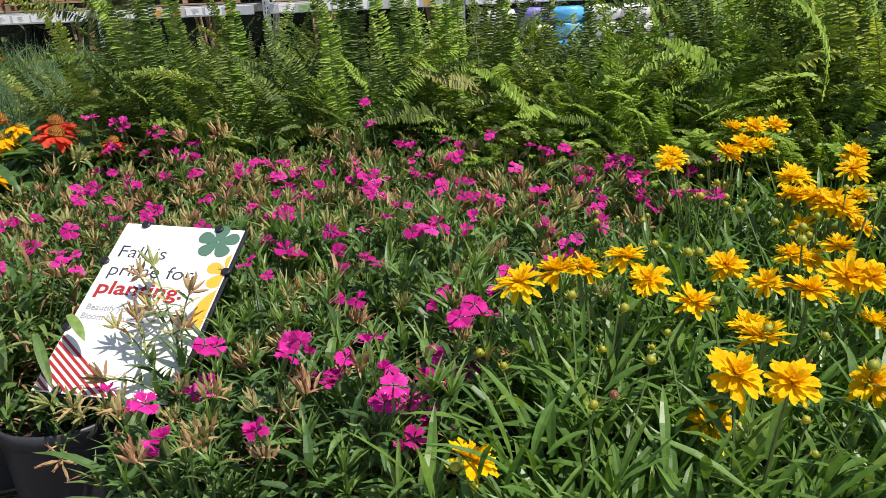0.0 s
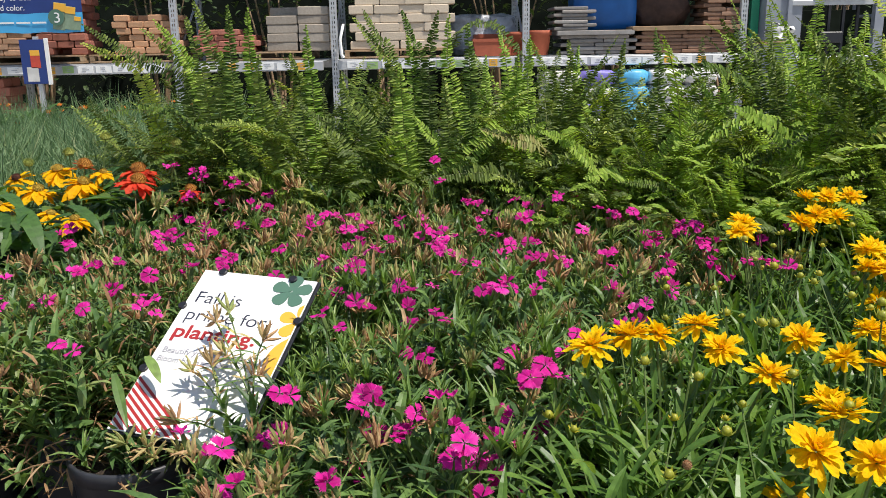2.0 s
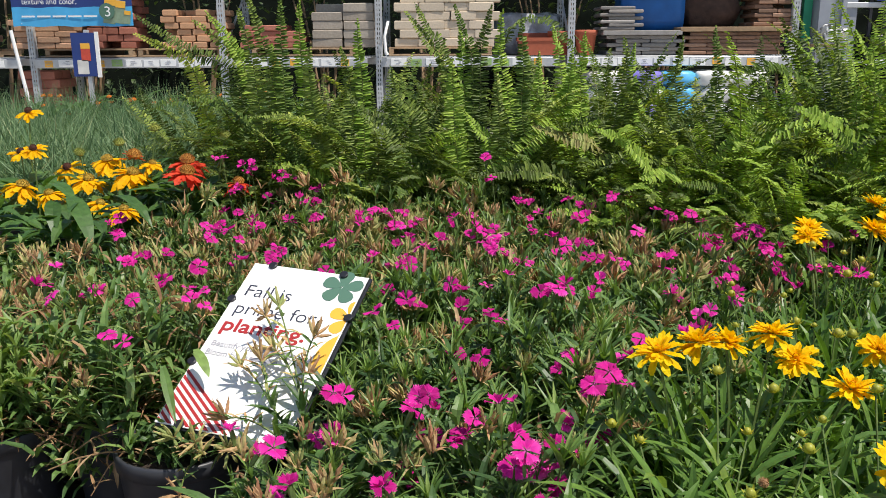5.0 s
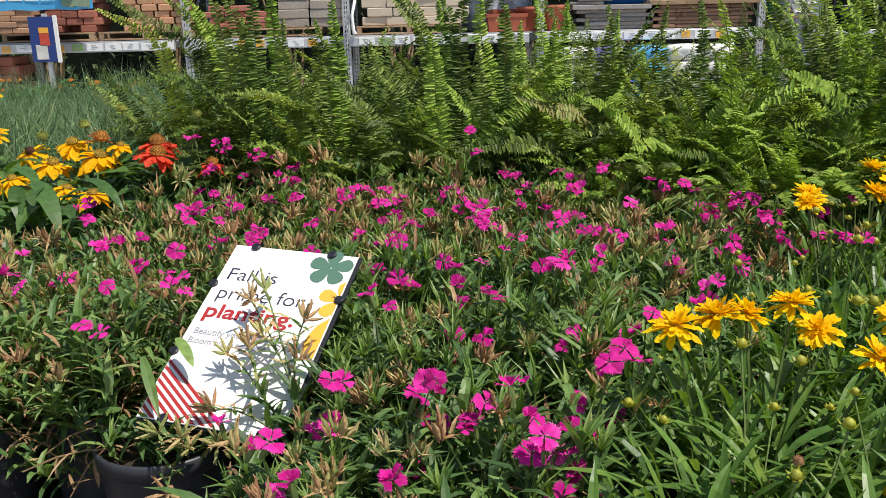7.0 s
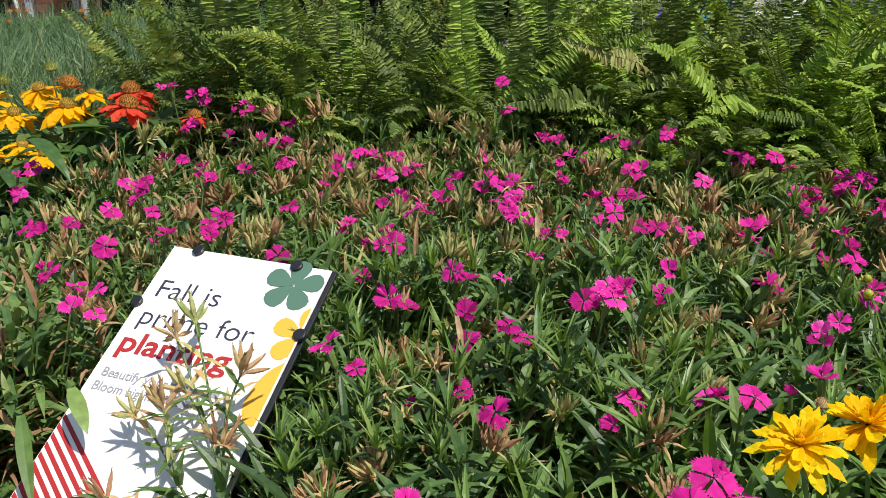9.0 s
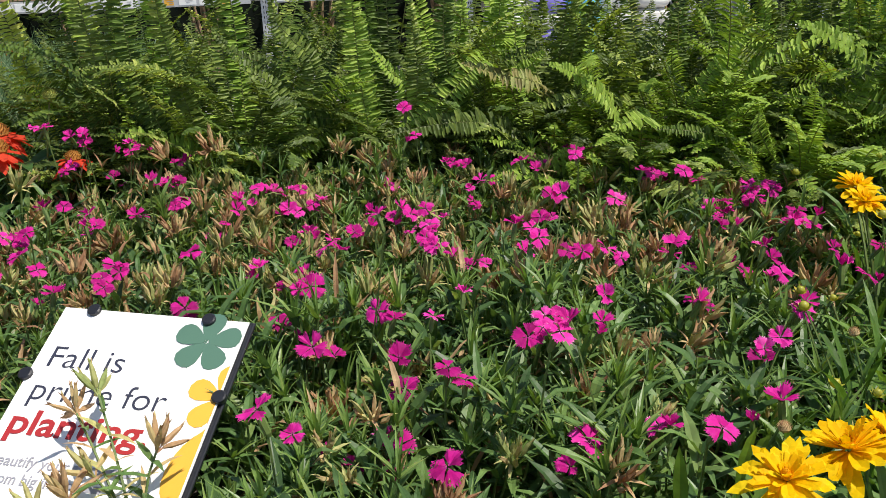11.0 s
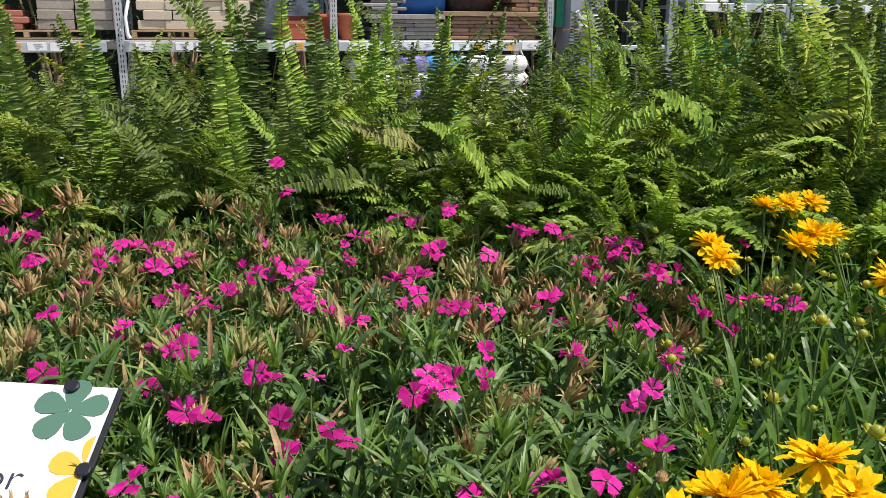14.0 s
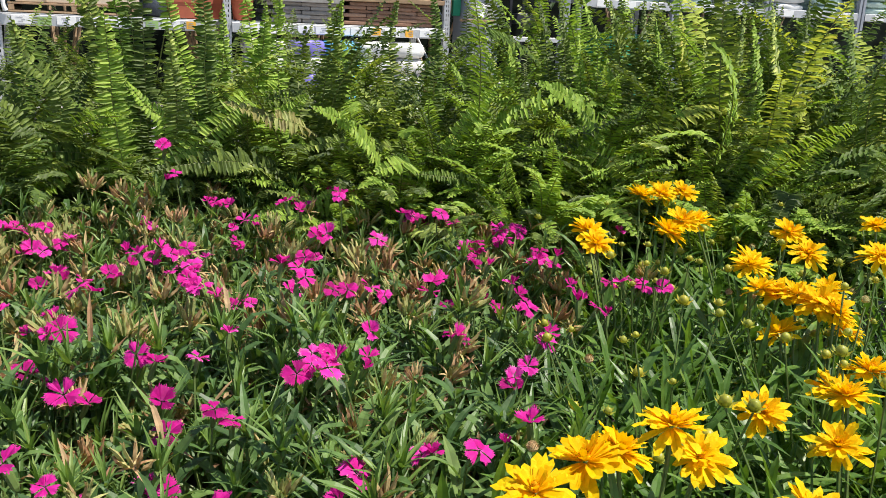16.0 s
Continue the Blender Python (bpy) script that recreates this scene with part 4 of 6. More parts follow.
# ---- coreopsis ----
def coreopsis_foliage(seed, stems=84, spread=0.15, top=0.165):
    g = random.Random(seed)
    vs, fs = [], []
    for s in range(stems):
        a, q = g.uniform(0, 6.283), math.sqrt(g.random())
        h = top * g.uniform(0.35, 1.0) * (1.1 - 0.4 * q)
        p0 = Vector((0.06 * q * math.cos(a), 0.06 * q * math.sin(a), 0))
        p1 = Vector((spread * q * math.cos(a), spread * q * math.sin(a), h))
        for k in range(g.randint(4, 6)):
            t = (k + g.uniform(0.4, 1.0)) / 6
            p = p0.lerp(p1, min(1.0, t * 1.15))
            b = a + g.uniform(-2.4, 2.4)
            d = unit(b, g.uniform(0.3, 1.42))
            leaf(vs, fs, p, d, Vector((0, 0, 1)), g.uniform(0.042, 0.092), g.uniform(0.0050, 0.0112), g.uniform(0.1, 1.1), g.uniform(0.12, 0.4), 4, (0.4, 0.85, 1.0, 0.7))
    return mesh("foliage", vs, fs, M_CLEAF)


CORF = [coreopsis_foliage(500 + k) for k in range(5)]


def coreopsis(x, y, seed, blooms=(), extra=1, buds=9, label="golden double-flowered coreopsis with lance leaves in a black pot"):
    g = random.Random(seed * 13 + 5)
    t = thing("coreopsis_plant", pose(x, y, BENCH_Z), label, "flower plant", "coreopsis plants")
    part("pot", POT, t, pose(0, 0, 0, 0, 0, g.uniform(0, 360)), "ribbed black plastic nursery pot")
    part("soil", SOIL, t, pose(0, 0, 0, 0, 0, g.uniform(0, 360)))
    part("foliage", CORF[seed % len(CORF)], t, pose(0, 0, POT_H - 0.02, 0, 0, g.uniform(0, 360)), "", "stuff")
    made, stalks = [], []
    for bx, by, bz in blooms:
        made.append(Vector((bx - x, by - y, bz - BENCH_Z)))
    for j in range(extra):
        a, q = g.uniform(0, 6.283), math.sqrt(g.random()) * 0.13
        made.append(Vector((q * math.cos(a), q * math.sin(a), POT_H + g.uniform(0.17, 0.21))))
    for j, p in enumerate(made):
        n = Vector((g.uniform(-0.4, 0.45), g.uniform(-0.6, 0.2), g.uniform(0.85, 1.1)))
        fl = thing_part("flower", t, facing(p, n, g.uniform(0, 6.28), g.uniform(0.84, 1.06)))
        fl.data = COREO[g.randrange(len(COREO))]
        tagged(fl, "golden double bloom with toothed petals")
        part("disc", COREO_EYE, fl, pose(0, 0, 0.003), "orange centre")
        base = p - n.normalized() * 0.004
        stalks.append(stalk(Vector((base.x * 0.4, base.y * 0.4, POT_H)), base, 0.0016, 0.012, seed * 60 + j))
    for j in range(1):
        a, q = g.uniform(0, 6.283), math.sqrt(g.random()) * 0.14
        p = Vector((q * math.cos(a), q * math.sin(a), POT_H + g.uniform(0.12, 0.18)))
        part("spent_head", SPENT, t, facing(p, (g.uniform(-0.4, 0.4), g.uniform(-0.4, 0.4), 1), 0, 0.8), "withered brown flower head")
        stalks.append(stalk(Vector((p.x * 0.4, p.y * 0.4, POT_H)), p - Vector((0, 0, 0.006)), 0.001, 0.012, seed * 35 + j))
    for j in range(buds):
        a, q = g.uniform(0, 6.283), math.sqrt(g.random()) * 0.15
        p = Vector((q * math.cos(a), q * math.sin(a), POT_H + g.uniform(0.12, 0.205)))
        part("bud", BUDS[g.randrange(3)], t, facing(p, (g.uniform(-0.4, 0.4), g.uniform(-0.4, 0.4), 1), g.uniform(0, 6.28), g.uniform(0.85, 1.2)), "round yellow-green bud")
        stalks.append(stalk(Vector((p.x * 0.4, p.y * 0.4, POT_H)), p - Vector((0, 0, 0.006)), 0.001, 0.012, seed * 95 + j))
    add_stalks(stalks, t)
    return t


def thing_part(name, parent, m):
    """A part that is filled with its mesh afterwards."""
    ob = new(name, COREO[0])
    ob.parent = parent
    ob.matrix_basis = m
    return ob


coreopsis(0.21, 0.63, 0, ((0.120, 0.639, 0.865), ), 0, 6)
coreopsis(0.28, 0.84, 1, ((0.200, 0.834, 0.954), (0.245, 0.849, 0.959), (0.279, 0.861, 0.954), (0.327, 0.868, 0.962), (0.354, 0.867, 0.933), (0.372, 0.780, 0.938), ), 0, 6)
coreopsis(0.36, 0.63, 2, ((0.352, 0.636, 0.929), (0.356, 0.681, 0.853), (0.398, 0.683, 0.939), (0.370, 0.575, 0.950), ), 0, 6)
coreopsis(0.56, 0.62, 3, ((0.494, 0.653, 0.898), ), 0, 6)
coreopsis(0.50, 0.83, 4, ((0.423, 0.759, 0.916), (0.496, 0.871, 0.917), (0.465, 0.725, 0.965), (0.552, 0.803, 0.945), (0.574, 0.798, 0.945), (0.585, 0.800, 0.890), (0.548, 0.915, 0.933), ), 0, 6)
coreopsis(0.72, 0.82, 5, (), 1, 6)
coreopsis(0.46, 1.03, 6, ((0.477, 0.937, 0.918), ), 0, 13)
coreopsis(0.66, 1.02, 7, ((0.696, 1.128, 0.943), (0.708, 1.080, 0.938), (0.755, 1.104, 0.900), (0.730, 1.100, 0.925), (0.705, 1.100, 0.940), (0.640, 0.970, 0.920), (0.609, 0.981, 0.900), (0.673, 1.121, 0.900), ), 0, 13)
coreopsis(0.88, 1.00, 8, (), 1, 13)
coreopsis(0.58, 1.25, 9, ((0.630, 1.289, 0.980), (0.660, 1.300, 0.990), (0.575, 1.387, 0.960), (0.542, 1.314, 0.962), (0.674, 1.161, 0.940), ), 0, 13)
coreopsis(0.78, 1.24, 10, ((0.707, 1.328, 0.980), (0.869, 1.167, 0.965), (0.718, 1.227, 0.950), (0.695, 1.205, 0.955), (0.692, 1.150, 0.936), (0.783, 1.162, 0.930), (0.812, 1.229, 0.955), (0.874, 1.329, 0.955), ), 0, 13)
coreopsis(1.00, 1.20, 11, ((1.010, 1.300, 0.965), (0.973, 1.265, 0.930), ), 0, 13)
coreopsis(0.70, 1.45, 12, ((0.732, 1.494, 0.980), (0.775, 1.500, 0.980), ), 0, 13)
coreopsis(0.92, 1.46, 13, ((0.820, 1.505, 0.980), ), 0, 13)

# ---- ferns ----
def frond_along(pts, seed, mat, leaf_len=0.030, gap=0.0074, side_to=None, fine=True, twist=1.0):
    """A sword-fern frond along a smooth line through pts: a rachis with blunt leaflets in two rows."""
    g = random.Random(seed)
    pts = [Vector(p) for p in pts]
    ext = [pts[0] * 2 - pts[1]] + pts + [pts[-1] * 2 - pts[-2]]
    line = []
    for k in range(1, len(ext) - 2):
        a, b, c, d = ext[k - 1:k + 3]
        for j in range(24):
            t = j / 24
            line.append(0.5 * ((2 * b) + (c - a) * t + (2 * a - 5 * b + 4 * c - d) * t * t + (3 * b - a - 3 * c + d) * t ** 3))
    line.append(pts[-1])
    path, left = [line[0]], gap
    for a, b in zip(line, line[1:]):
        seg = (b - a).length
        pos = 0.0
        while seg - pos >= left > 0:
            pos += left
            path.append(a.lerp(b, pos / seg))
            left = gap
        left -= seg - pos
    n = len(path) - 1
    vs, fs, rv, rf = [], [], [], []
    keep = [path[int(i)] for i in np.linspace(0, n, 10)]
    tube(rv, rf, keep, list(np.linspace(0.0016, 0.0006, 10)), 4)
    tw = g.uniform(-0.25, 0.25)
    for k in range(2, n):
        t = k / n
        p = path[k]
        d = (path[k + 1] - path[k - 1]).normalized()
        nrm = Vector(side_to) - d * d.dot(Vector(side_to))
        nrm = nrm.normalized() if nrm.length > 0.05 else d.orthogonal().normalized()
        nrm = Matrix.Rotation(tw + 0.5 * tw * math.sin(5 * t), 3, d) @ nrm
        side = d.cross(nrm)
        prof = min(1.0, 0.40 + 2.4 * t) * (1 - max(0, (t - 0.6) / 0.4) ** 1.8 * 0.88)
        for s in (-1, 1):
            ln = leaf_len * prof * g.uniform(0.78, 1.12)
            if ln < 0.004 or (t < 0.3 and g.random() < 0.15) or g.random() < 0.04:
                continue
            dd = (side * s + d * g.uniform(-0.06, 0.22) + nrm * g.uniform(-0.30, 0.22)).normalized()
            turn = g.uniform(0.1, 0.85) * twist
            b = (d * math.cos(turn) - nrm * math.sin(turn)) * (gap * 0.48) * g.uniform(0.8, 1.2)
            face = dd.cross(b).normalized() * gap * 0.22
            cup = nrm * ln * g.uniform(-0.05, 0.14) + d * ln * g.uniform(-0.04, 0.10)
            q = p + d * (0.5 * gap if s > 0 else 0)
            i0 = len(vs)
            cuts = ((0.02, 0.75), (0.42, 1.0), (0.82, 0.72)) if fine else ((0.02, 0.8), (0.65, 0.95))
            for u, w in cuts:
                c = q + dd * ln * u + cup * math.sin(3 * u) + b * g.uniform(-0.12, 0.12)
                vs.extend((c - b * w + face * s, c, c + b * w + face * s))
            vs.append(q + dd * ln + b * 0.35 - nrm * ln * g.uniform(0.0, 0.12))
            for m in range(len(cuts) - 1):
                k0 = i0 + 3 * m
                fs.append((k0, k0 + 3, k0 + 4, k0 + 1))
                fs.append((k0 + 1, k0 + 4, k0 + 5, k0 + 2))
            k0 = i0 + 3 * (len(cuts) - 1)
            fs.append((k0, k0 + 3, k0 + 1))
            fs.append((k0 + 1, k0 + 3, k0 + 2))
    o = len(vs)
    me = mesh("frond", vs + rv, fs + [tuple(o + j for j in f) for f in rf], mat)
    me.materials.append(M_RACHIS)
    for poly in me.polygons[len(fs):]:
        poly.material_index = 1
    return me


def frond_mesh(seed, length, arch, mat, leaf_len=0.030, gap=0.0074, fine=True):
    """A loose frond that rises along z and arches towards x."""
    g = random.Random(seed)
    p, pts = Vector((0, 0, 0)), []
    wob = g.uniform(-0.3, 0.3)
    for k in range(7):
        t = k / 6
        pts.append(p.copy())
        a = 1.5 - arch * t ** 1.5
        p = p + Vector((math.cos(a), wob * t * 0.3, math.sin(a))) * (length / 6)
    return frond_along(pts, seed + 1, mat, leaf_len, gap, (-1, 0, 0.25), fine)


ERECT = [frond_mesh(600 + k, 0.46 + 0.035 * (k % 4), 0.30 + 0.13 * k, M_FERN, 0.0255, 0.0072) for k in range(7)]
ARCHED = [frond_mesh(620 + k, 0.32 + 0.03 * (k % 5), 1.1 + 0.2 * k, M_FERN, 0.024, 0.0070, False) for k in range(7)]
BACK = [frond_mesh(660 + k, 0.35 + 0.028 * (k % 4), 0.4 + 0.2 * k, M_FERN, 0.024, 0.0074, False) for k in range(5)]
LEAN = [frond_mesh(680 + k, 0.30 + 0.03 * (k % 4), 0.7 + 0.22 * k, M_FERN_B if k % 4 == 0 else M_FERN, 0.025, 0.0070) for k in range(7)]
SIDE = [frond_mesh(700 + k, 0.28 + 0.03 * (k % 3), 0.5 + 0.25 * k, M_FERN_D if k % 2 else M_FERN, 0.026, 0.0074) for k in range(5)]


def recoloured(meshes, mat):
    """The same fronds in a lighter or darker leaflet colour, as if sunlit or shaded."""
    out = []
    for me in meshes:
        c = me.copy()
        for k, m in enumerate(c.materials):
            if m in (M_FERN, M_FERN_D):
                c.materials[k] = mat
        out.append(c)
    return out


LIT_FRONDS = {id(src): recoloured(src, M_FERN_B) for src in (ERECT, ARCHED, BACK, LEAN, SIDE)}
SHADED_FRONDS = {id(src): recoloured(src, M_FERN_D) for src in (ERECT, ARCHED, BACK, LEAN, SIDE)}
GOLD_E = [frond_mesh(640 + k, 0.42 + 0.04 * k, 0.5 + 0.2 * k, M_FERN_Y) for k in range(3)]


FROND_LABEL = {"": "long green frond standing out of the fern", "n": "long nodding green frond", "b": "long bright green frond", "B": "broad bright green frond", "d": "frond in a darker green for shade", "y": "slender yellowing frond", "Y": "broad yellow-green frond", "r": "russet-tinged drying frond"}


def fern(x, y, seed, erect=15, arched=40, gold=0, filler=0, grow=1.0, skirt=0, chosen=(), label="green sword fern with upright fronds in a black pot"):
    g = random.Random(seed * 17 + 9)
    # shares of fronds in the lit and the shaded colour, set by place
    young = 0.0 if x < 0.4 else 0.40 if x < 1.0 else 0.45 if x < 1.2 else 0.06
    dark_share = 0.38 if -0.55 < x < 0.2 else 0.5 if x > 1.2 else 0.0
    if seed > 26:
        young = 0.75 if x < 1.1 else 0.15

    def pick(src, n=99):
        # sun and shade across the ferns, put into the choice of leaflet colour
        k = g.randrange(min(n, len(src)))
        draw = random.Random(seed * 991 + len(t.children)).random()
        kind = LIT_FRONDS if draw < young else SHADED_FRONDS if draw > 1 - dark_share else {}
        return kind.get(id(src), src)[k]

    t = thing("fern_plant", pose(x, y, BENCH_Z), label, "fern", "sword ferns")
    part("pot", BIGPOT, t, pose(0, 0, 0, 0, 0, g.uniform(0, 360)), "black plastic nursery pot")
    part("soil", BIGSOIL, t, pose(0, 0, 0, 0, 0, g.uniform(0, 360)))
    for k in range(erect + arched):
        up = k < erect
        a = g.choice((90, 90, 270)) + g.gauss(0, 40) if up else g.uniform(0, 360)
        q = g.uniform(0.0, 0.09)
        src = (GOLD_E if k < gold else ERECT) if up else ARCHED
        lean = g.uniform(0, 24) if up else g.uniform(0, 42)
        m = pose(q * math.cos(radians(a)), q * math.sin(radians(a)), BIGPOT_H - 0.03, 0, 0, a) @ pose(0, 0, 0, g.uniform(-8, 8), lean, 0) @ pose(0, 0, 0, 0, 0, g.uniform(-50, 50)) @ Matrix.Scale(g.uniform(0.78, 1.04) * grow, 4)
        part("frond", pick(src), t, m)
    for k in range(filler):
        a = g.uniform(0, 360)
        q = g.uniform(0.02, 0.11)
        m = pose(q * math.cos(radians(a)), q * math.sin(radians(a)), BIGPOT_H - 0.03, 0, 0, a) @ pose(0, 0, 0, g.uniform(-10, 10), g.uniform(0, 30), 0) @ pose(0, 0, 0, 0, 0, g.uniform(-80, 80)) @ Matrix.Scale(g.uniform(0.80, 1.12) * grow, 4)
        part("frond", pick(BACK), t, m)
    for k in range(skirt // 2 + 4 if skirt else 0):
        # fronds that lean out over the open side
        a = g.uniform(200, 340)
        m = pose(0.05 * math.cos(radians(a)), 0.05 * math.sin(radians(a)), BIGPOT_H - 0.03, 0, 0, a) @ pose(0, 0, 0, g.uniform(-10, 10), g.uniform(8, 36), 0) @ pose(0, 0, 0, 0, 0, g.uniform(-40, 40)) @ Matrix.Scale(g.uniform(0.85, 1.15) * min(1.0, grow + 0.15), 4)
        part("frond", pick(LEAN), t, m)
    for k in range(14 if skirt else 0):
        # arching fronds that cross the open side at middle height
        a = g.uniform(150, 390)
        m = pose(g.uniform(0.02, 0.09) * math.cos(radians(a)), 0.06 * math.sin(radians(a)), BIGPOT_H + g.uniform(-0.02, 0.20), 0, 0, a) @ pose(0, 0, 0, g.uniform(-15, 15), g.uniform(20, 68), 0) @ pose(0, 0, 0, 0, 0, g.uniform(-70, 70)) @ Matrix.Scale(g.uniform(0.75, 1.1) * min(1.0, grow + 0.15), 4)
        part("frond", pick(SIDE if k % 3 else LEAN, 5), t, m)
    for k in range(skirt):
        # short fronds that hang out over the pot's front
        a = g.uniform(195, 345)
        m = pose(0.09 * math.cos(radians(a)), 0.09 * math.sin(radians(a)), BIGPOT_H - 0.02, 0, 0, a) @ pose(0, 0, 0, g.uniform(-12, 12), g.uniform(8, 50), 0) @ pose(0, 0, 0, 0, 0, g.uniform(-45, 45)) @ Matrix.Scale(g.uniform(0.55, 0.95), 4)
        part("frond", pick(LEAN if k % 3 == 0 else ARCHED, 4), t, m)
    o = Vector((x, y, BENCH_Z))
    for k, (tone, *pts) in enumerate(chosen):
        # single fronds that stand out: b bright, B broad and bright, d dark as in shade, y and Y golden, r russet, n
        # nodding
        pts = [Vector(p) - o for p in pts]
        level = abs(pts[-1].z - pts[0].z) < 0.6 * abs(pts[-1].x - pts[0].x) or pts[-1].z < pts[0].z + 0.03
        root = Vector((pts[0].x * 0.2, pts[0].y * 0.2, BIGPOT_H - 0.03))
        foot = pts[0] + Vector((0.25 * (pts[0].x - pts[1].x), 0.07, -0.05)) if level else Vector((pts[0].x * 0.45, pts[0].y * 0.45, min(BIGPOT_H - 0.03, pts[0].z - 0.04)))
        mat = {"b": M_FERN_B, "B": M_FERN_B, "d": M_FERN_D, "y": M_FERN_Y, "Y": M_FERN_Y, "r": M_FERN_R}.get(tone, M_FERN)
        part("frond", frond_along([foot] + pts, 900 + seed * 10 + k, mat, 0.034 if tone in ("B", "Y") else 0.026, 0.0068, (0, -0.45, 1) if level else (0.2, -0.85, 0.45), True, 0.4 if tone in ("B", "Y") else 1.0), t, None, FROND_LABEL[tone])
        if level:
            sv, sf = stalk(root, foot, 0.0016, 0.01, seed * 10 + k)
            part("stipe", mesh("stipe", sv, sf, M_RACHIS), t)
    return t


fern(-0.62, 2.34, 0, 5, 8, 0, 26, 1.04, 0, (("y", (-0.659, 2.140, 1.173), (-0.723, 2.115, 1.245), (-0.797, 2.090, 1.289)), ("d", (-0.613, 2.140, 1.105), (-0.709, 2.115, 1.122), (-0.791, 2.090, 1.092)), ))
fern(-0.45, 2.16, 1, 5, 12, 0, 12, 1.00, 30, (("", (-0.559, 2.140, 1.159), (-0.674, 2.115, 1.249), (-0.786, 2.090, 1.329)), ("", (-0.517, 2.140, 1.145), (-0.588, 2.115, 1.263), (-0.652, 2.090, 1.322)), ("b", (-0.520, 2.140, 1.131), (-0.558, 2.115, 1.256), (-0.615, 2.090, 1.338)), ("", (-0.470, 2.000, 1.087), (-0.479, 1.975, 1.232), (-0.499, 1.950, 1.343)), ("b", (-0.389, 2.140, 1.103), (-0.392, 2.115, 1.243), (-0.386, 2.090, 1.368)), ("b", (-0.459, 2.140, 1.145), (-0.459, 2.115, 1.209), (-0.459, 2.090, 1.270)), ("d", (-0.504, 2.000, 1.006), (-0.509, 1.975, 1.049), (-0.474, 1.950, 1.092)), ))
fern(-0.24, 2.12, 2, 5, 12, 0, 12, 1.00, 30, (("", (-0.419, 2.000, 1.087), (-0.446, 1.975, 1.244), (-0.481, 1.950, 1.380)), ("d", (-0.400, 2.000, 1.047), (-0.408, 1.975, 1.206), (-0.402, 1.950, 1.368)), ("", (-0.338, 2.000, 1.074), (-0.349, 1.975, 1.181), (-0.339, 1.950, 1.255)), ("b", (-0.245, 2.140, 1.146), (-0.250, 2.115, 1.237), (-0.249, 2.090, 1.323)), ("", (-0.276, 2.140, 1.153), (-0.283, 2.115, 1.209), (-0.292, 2.090, 1.254)), ("", (-0.163, 2.000, 1.048), (-0.227, 1.975, 1.104), (-0.264, 1.950, 1.157)), ("", (-0.096, 2.000, 1.055), (-0.147, 1.975, 1.143), (-0.157, 1.950, 1.208)), ("", (-0.151, 2.000, 0.912), (-0.161, 1.975, 1.038), (-0.224, 1.950, 1.086)), ))
fern(0.05, 2.14, 3, 5, 12, 0, 12, 1.00, 30, (("", (-0.031, 2.140, 1.175), (-0.079, 2.115, 1.257), (-0.137, 2.090, 1.339)), ("", (-0.042, 2.140, 1.216), (-0.077, 2.115, 1.284), (-0.112, 2.090, 1.356)), ("d", (0.028, 2.140, 1.203), (0.005, 2.115, 1.284), (-0.017, 2.090, 1.350)), ("b", (0.006, 2.140, 1.189), (-0.000, 2.115, 1.244), (-0.003, 2.090, 1.300)), ("B", (-0.012, 1.960, 1.027), (-0.017, 1.935, 1.133), (-0.021, 1.910, 1.232)), ("b", (0.069, 2.000, 1.012), (0.041, 1.975, 1.059), (0.006, 1.950, 1.109)), ("", (0.048, 2.140, 1.203), (0.059, 2.115, 1.284), (0.072, 2.090, 1.350)), ("", (0.090, 2.000, 1.036), (0.085, 1.975, 1.118), (0.079, 1.950, 1.199)), ))
fern(0.33, 2.10, 4, 5, 12, 0, 20, 1.14, 30, (("d", (0.149, 2.000, 1.050), (0.142, 1.975, 1.195), (0.134, 1.950, 1.320)), ("b", (0.105, 2.140, 1.175), (0.095, 2.115, 1.271), (0.099, 2.090, 1.343)), ("b", (0.245, 2.140, 1.201), (0.231, 2.115, 1.255), (0.217, 2.090, 1.303)), ("b", (0.297, 2.140, 1.148), (0.296, 2.115, 1.218), (0.295, 2.090, 1.287)), ("B", (0.206, 1.960, 1.074), (0.127, 1.935, 1.010), (0.049, 1.910, 0.971)), ("b", (0.286, 2.140, 1.098), (0.245, 2.115, 1.083), (0.194, 2.090, 1.064)), ("b", (0.248, 2.140, 1.092), (0.264, 2.115, 1.156), (0.275, 2.090, 1.218)), ("b", (0.253, 2.120, 1.038), (0.261, 2.095, 1.149), (0.264, 2.070, 1.248)), ))
fern(0.62, 2.00, 5, 5, 12, 0, 12, 1.06, 30, (("", (0.414, 2.120, 1.038), (0.402, 2.095, 1.163), (0.386, 2.070, 1.275)), ("b", (0.440, 2.120, 1.084), (0.413, 2.095, 1.196), (0.411, 2.070, 1.260)), ("d", (0.627, 2.120, 1.085), (0.617, 2.095, 1.203), (0.596, 2.070, 1.301)), ("", (0.526, 2.120, 1.148), (0.523, 2.095, 1.216), (0.523, 2.070, 1.274)), ("b", (0.742, 2.087, 1.089), (0.724, 2.062, 1.144), (0.697, 2.037, 1.187)), ("Y", (0.682, 1.988, 0.934), (0.631, 1.963, 0.977), (0.589, 1.938, 1.010)), ("", (0.610, 2.000, 0.913), (0.573, 1.975, 0.965), (0.555, 1.950, 1.013)), ))
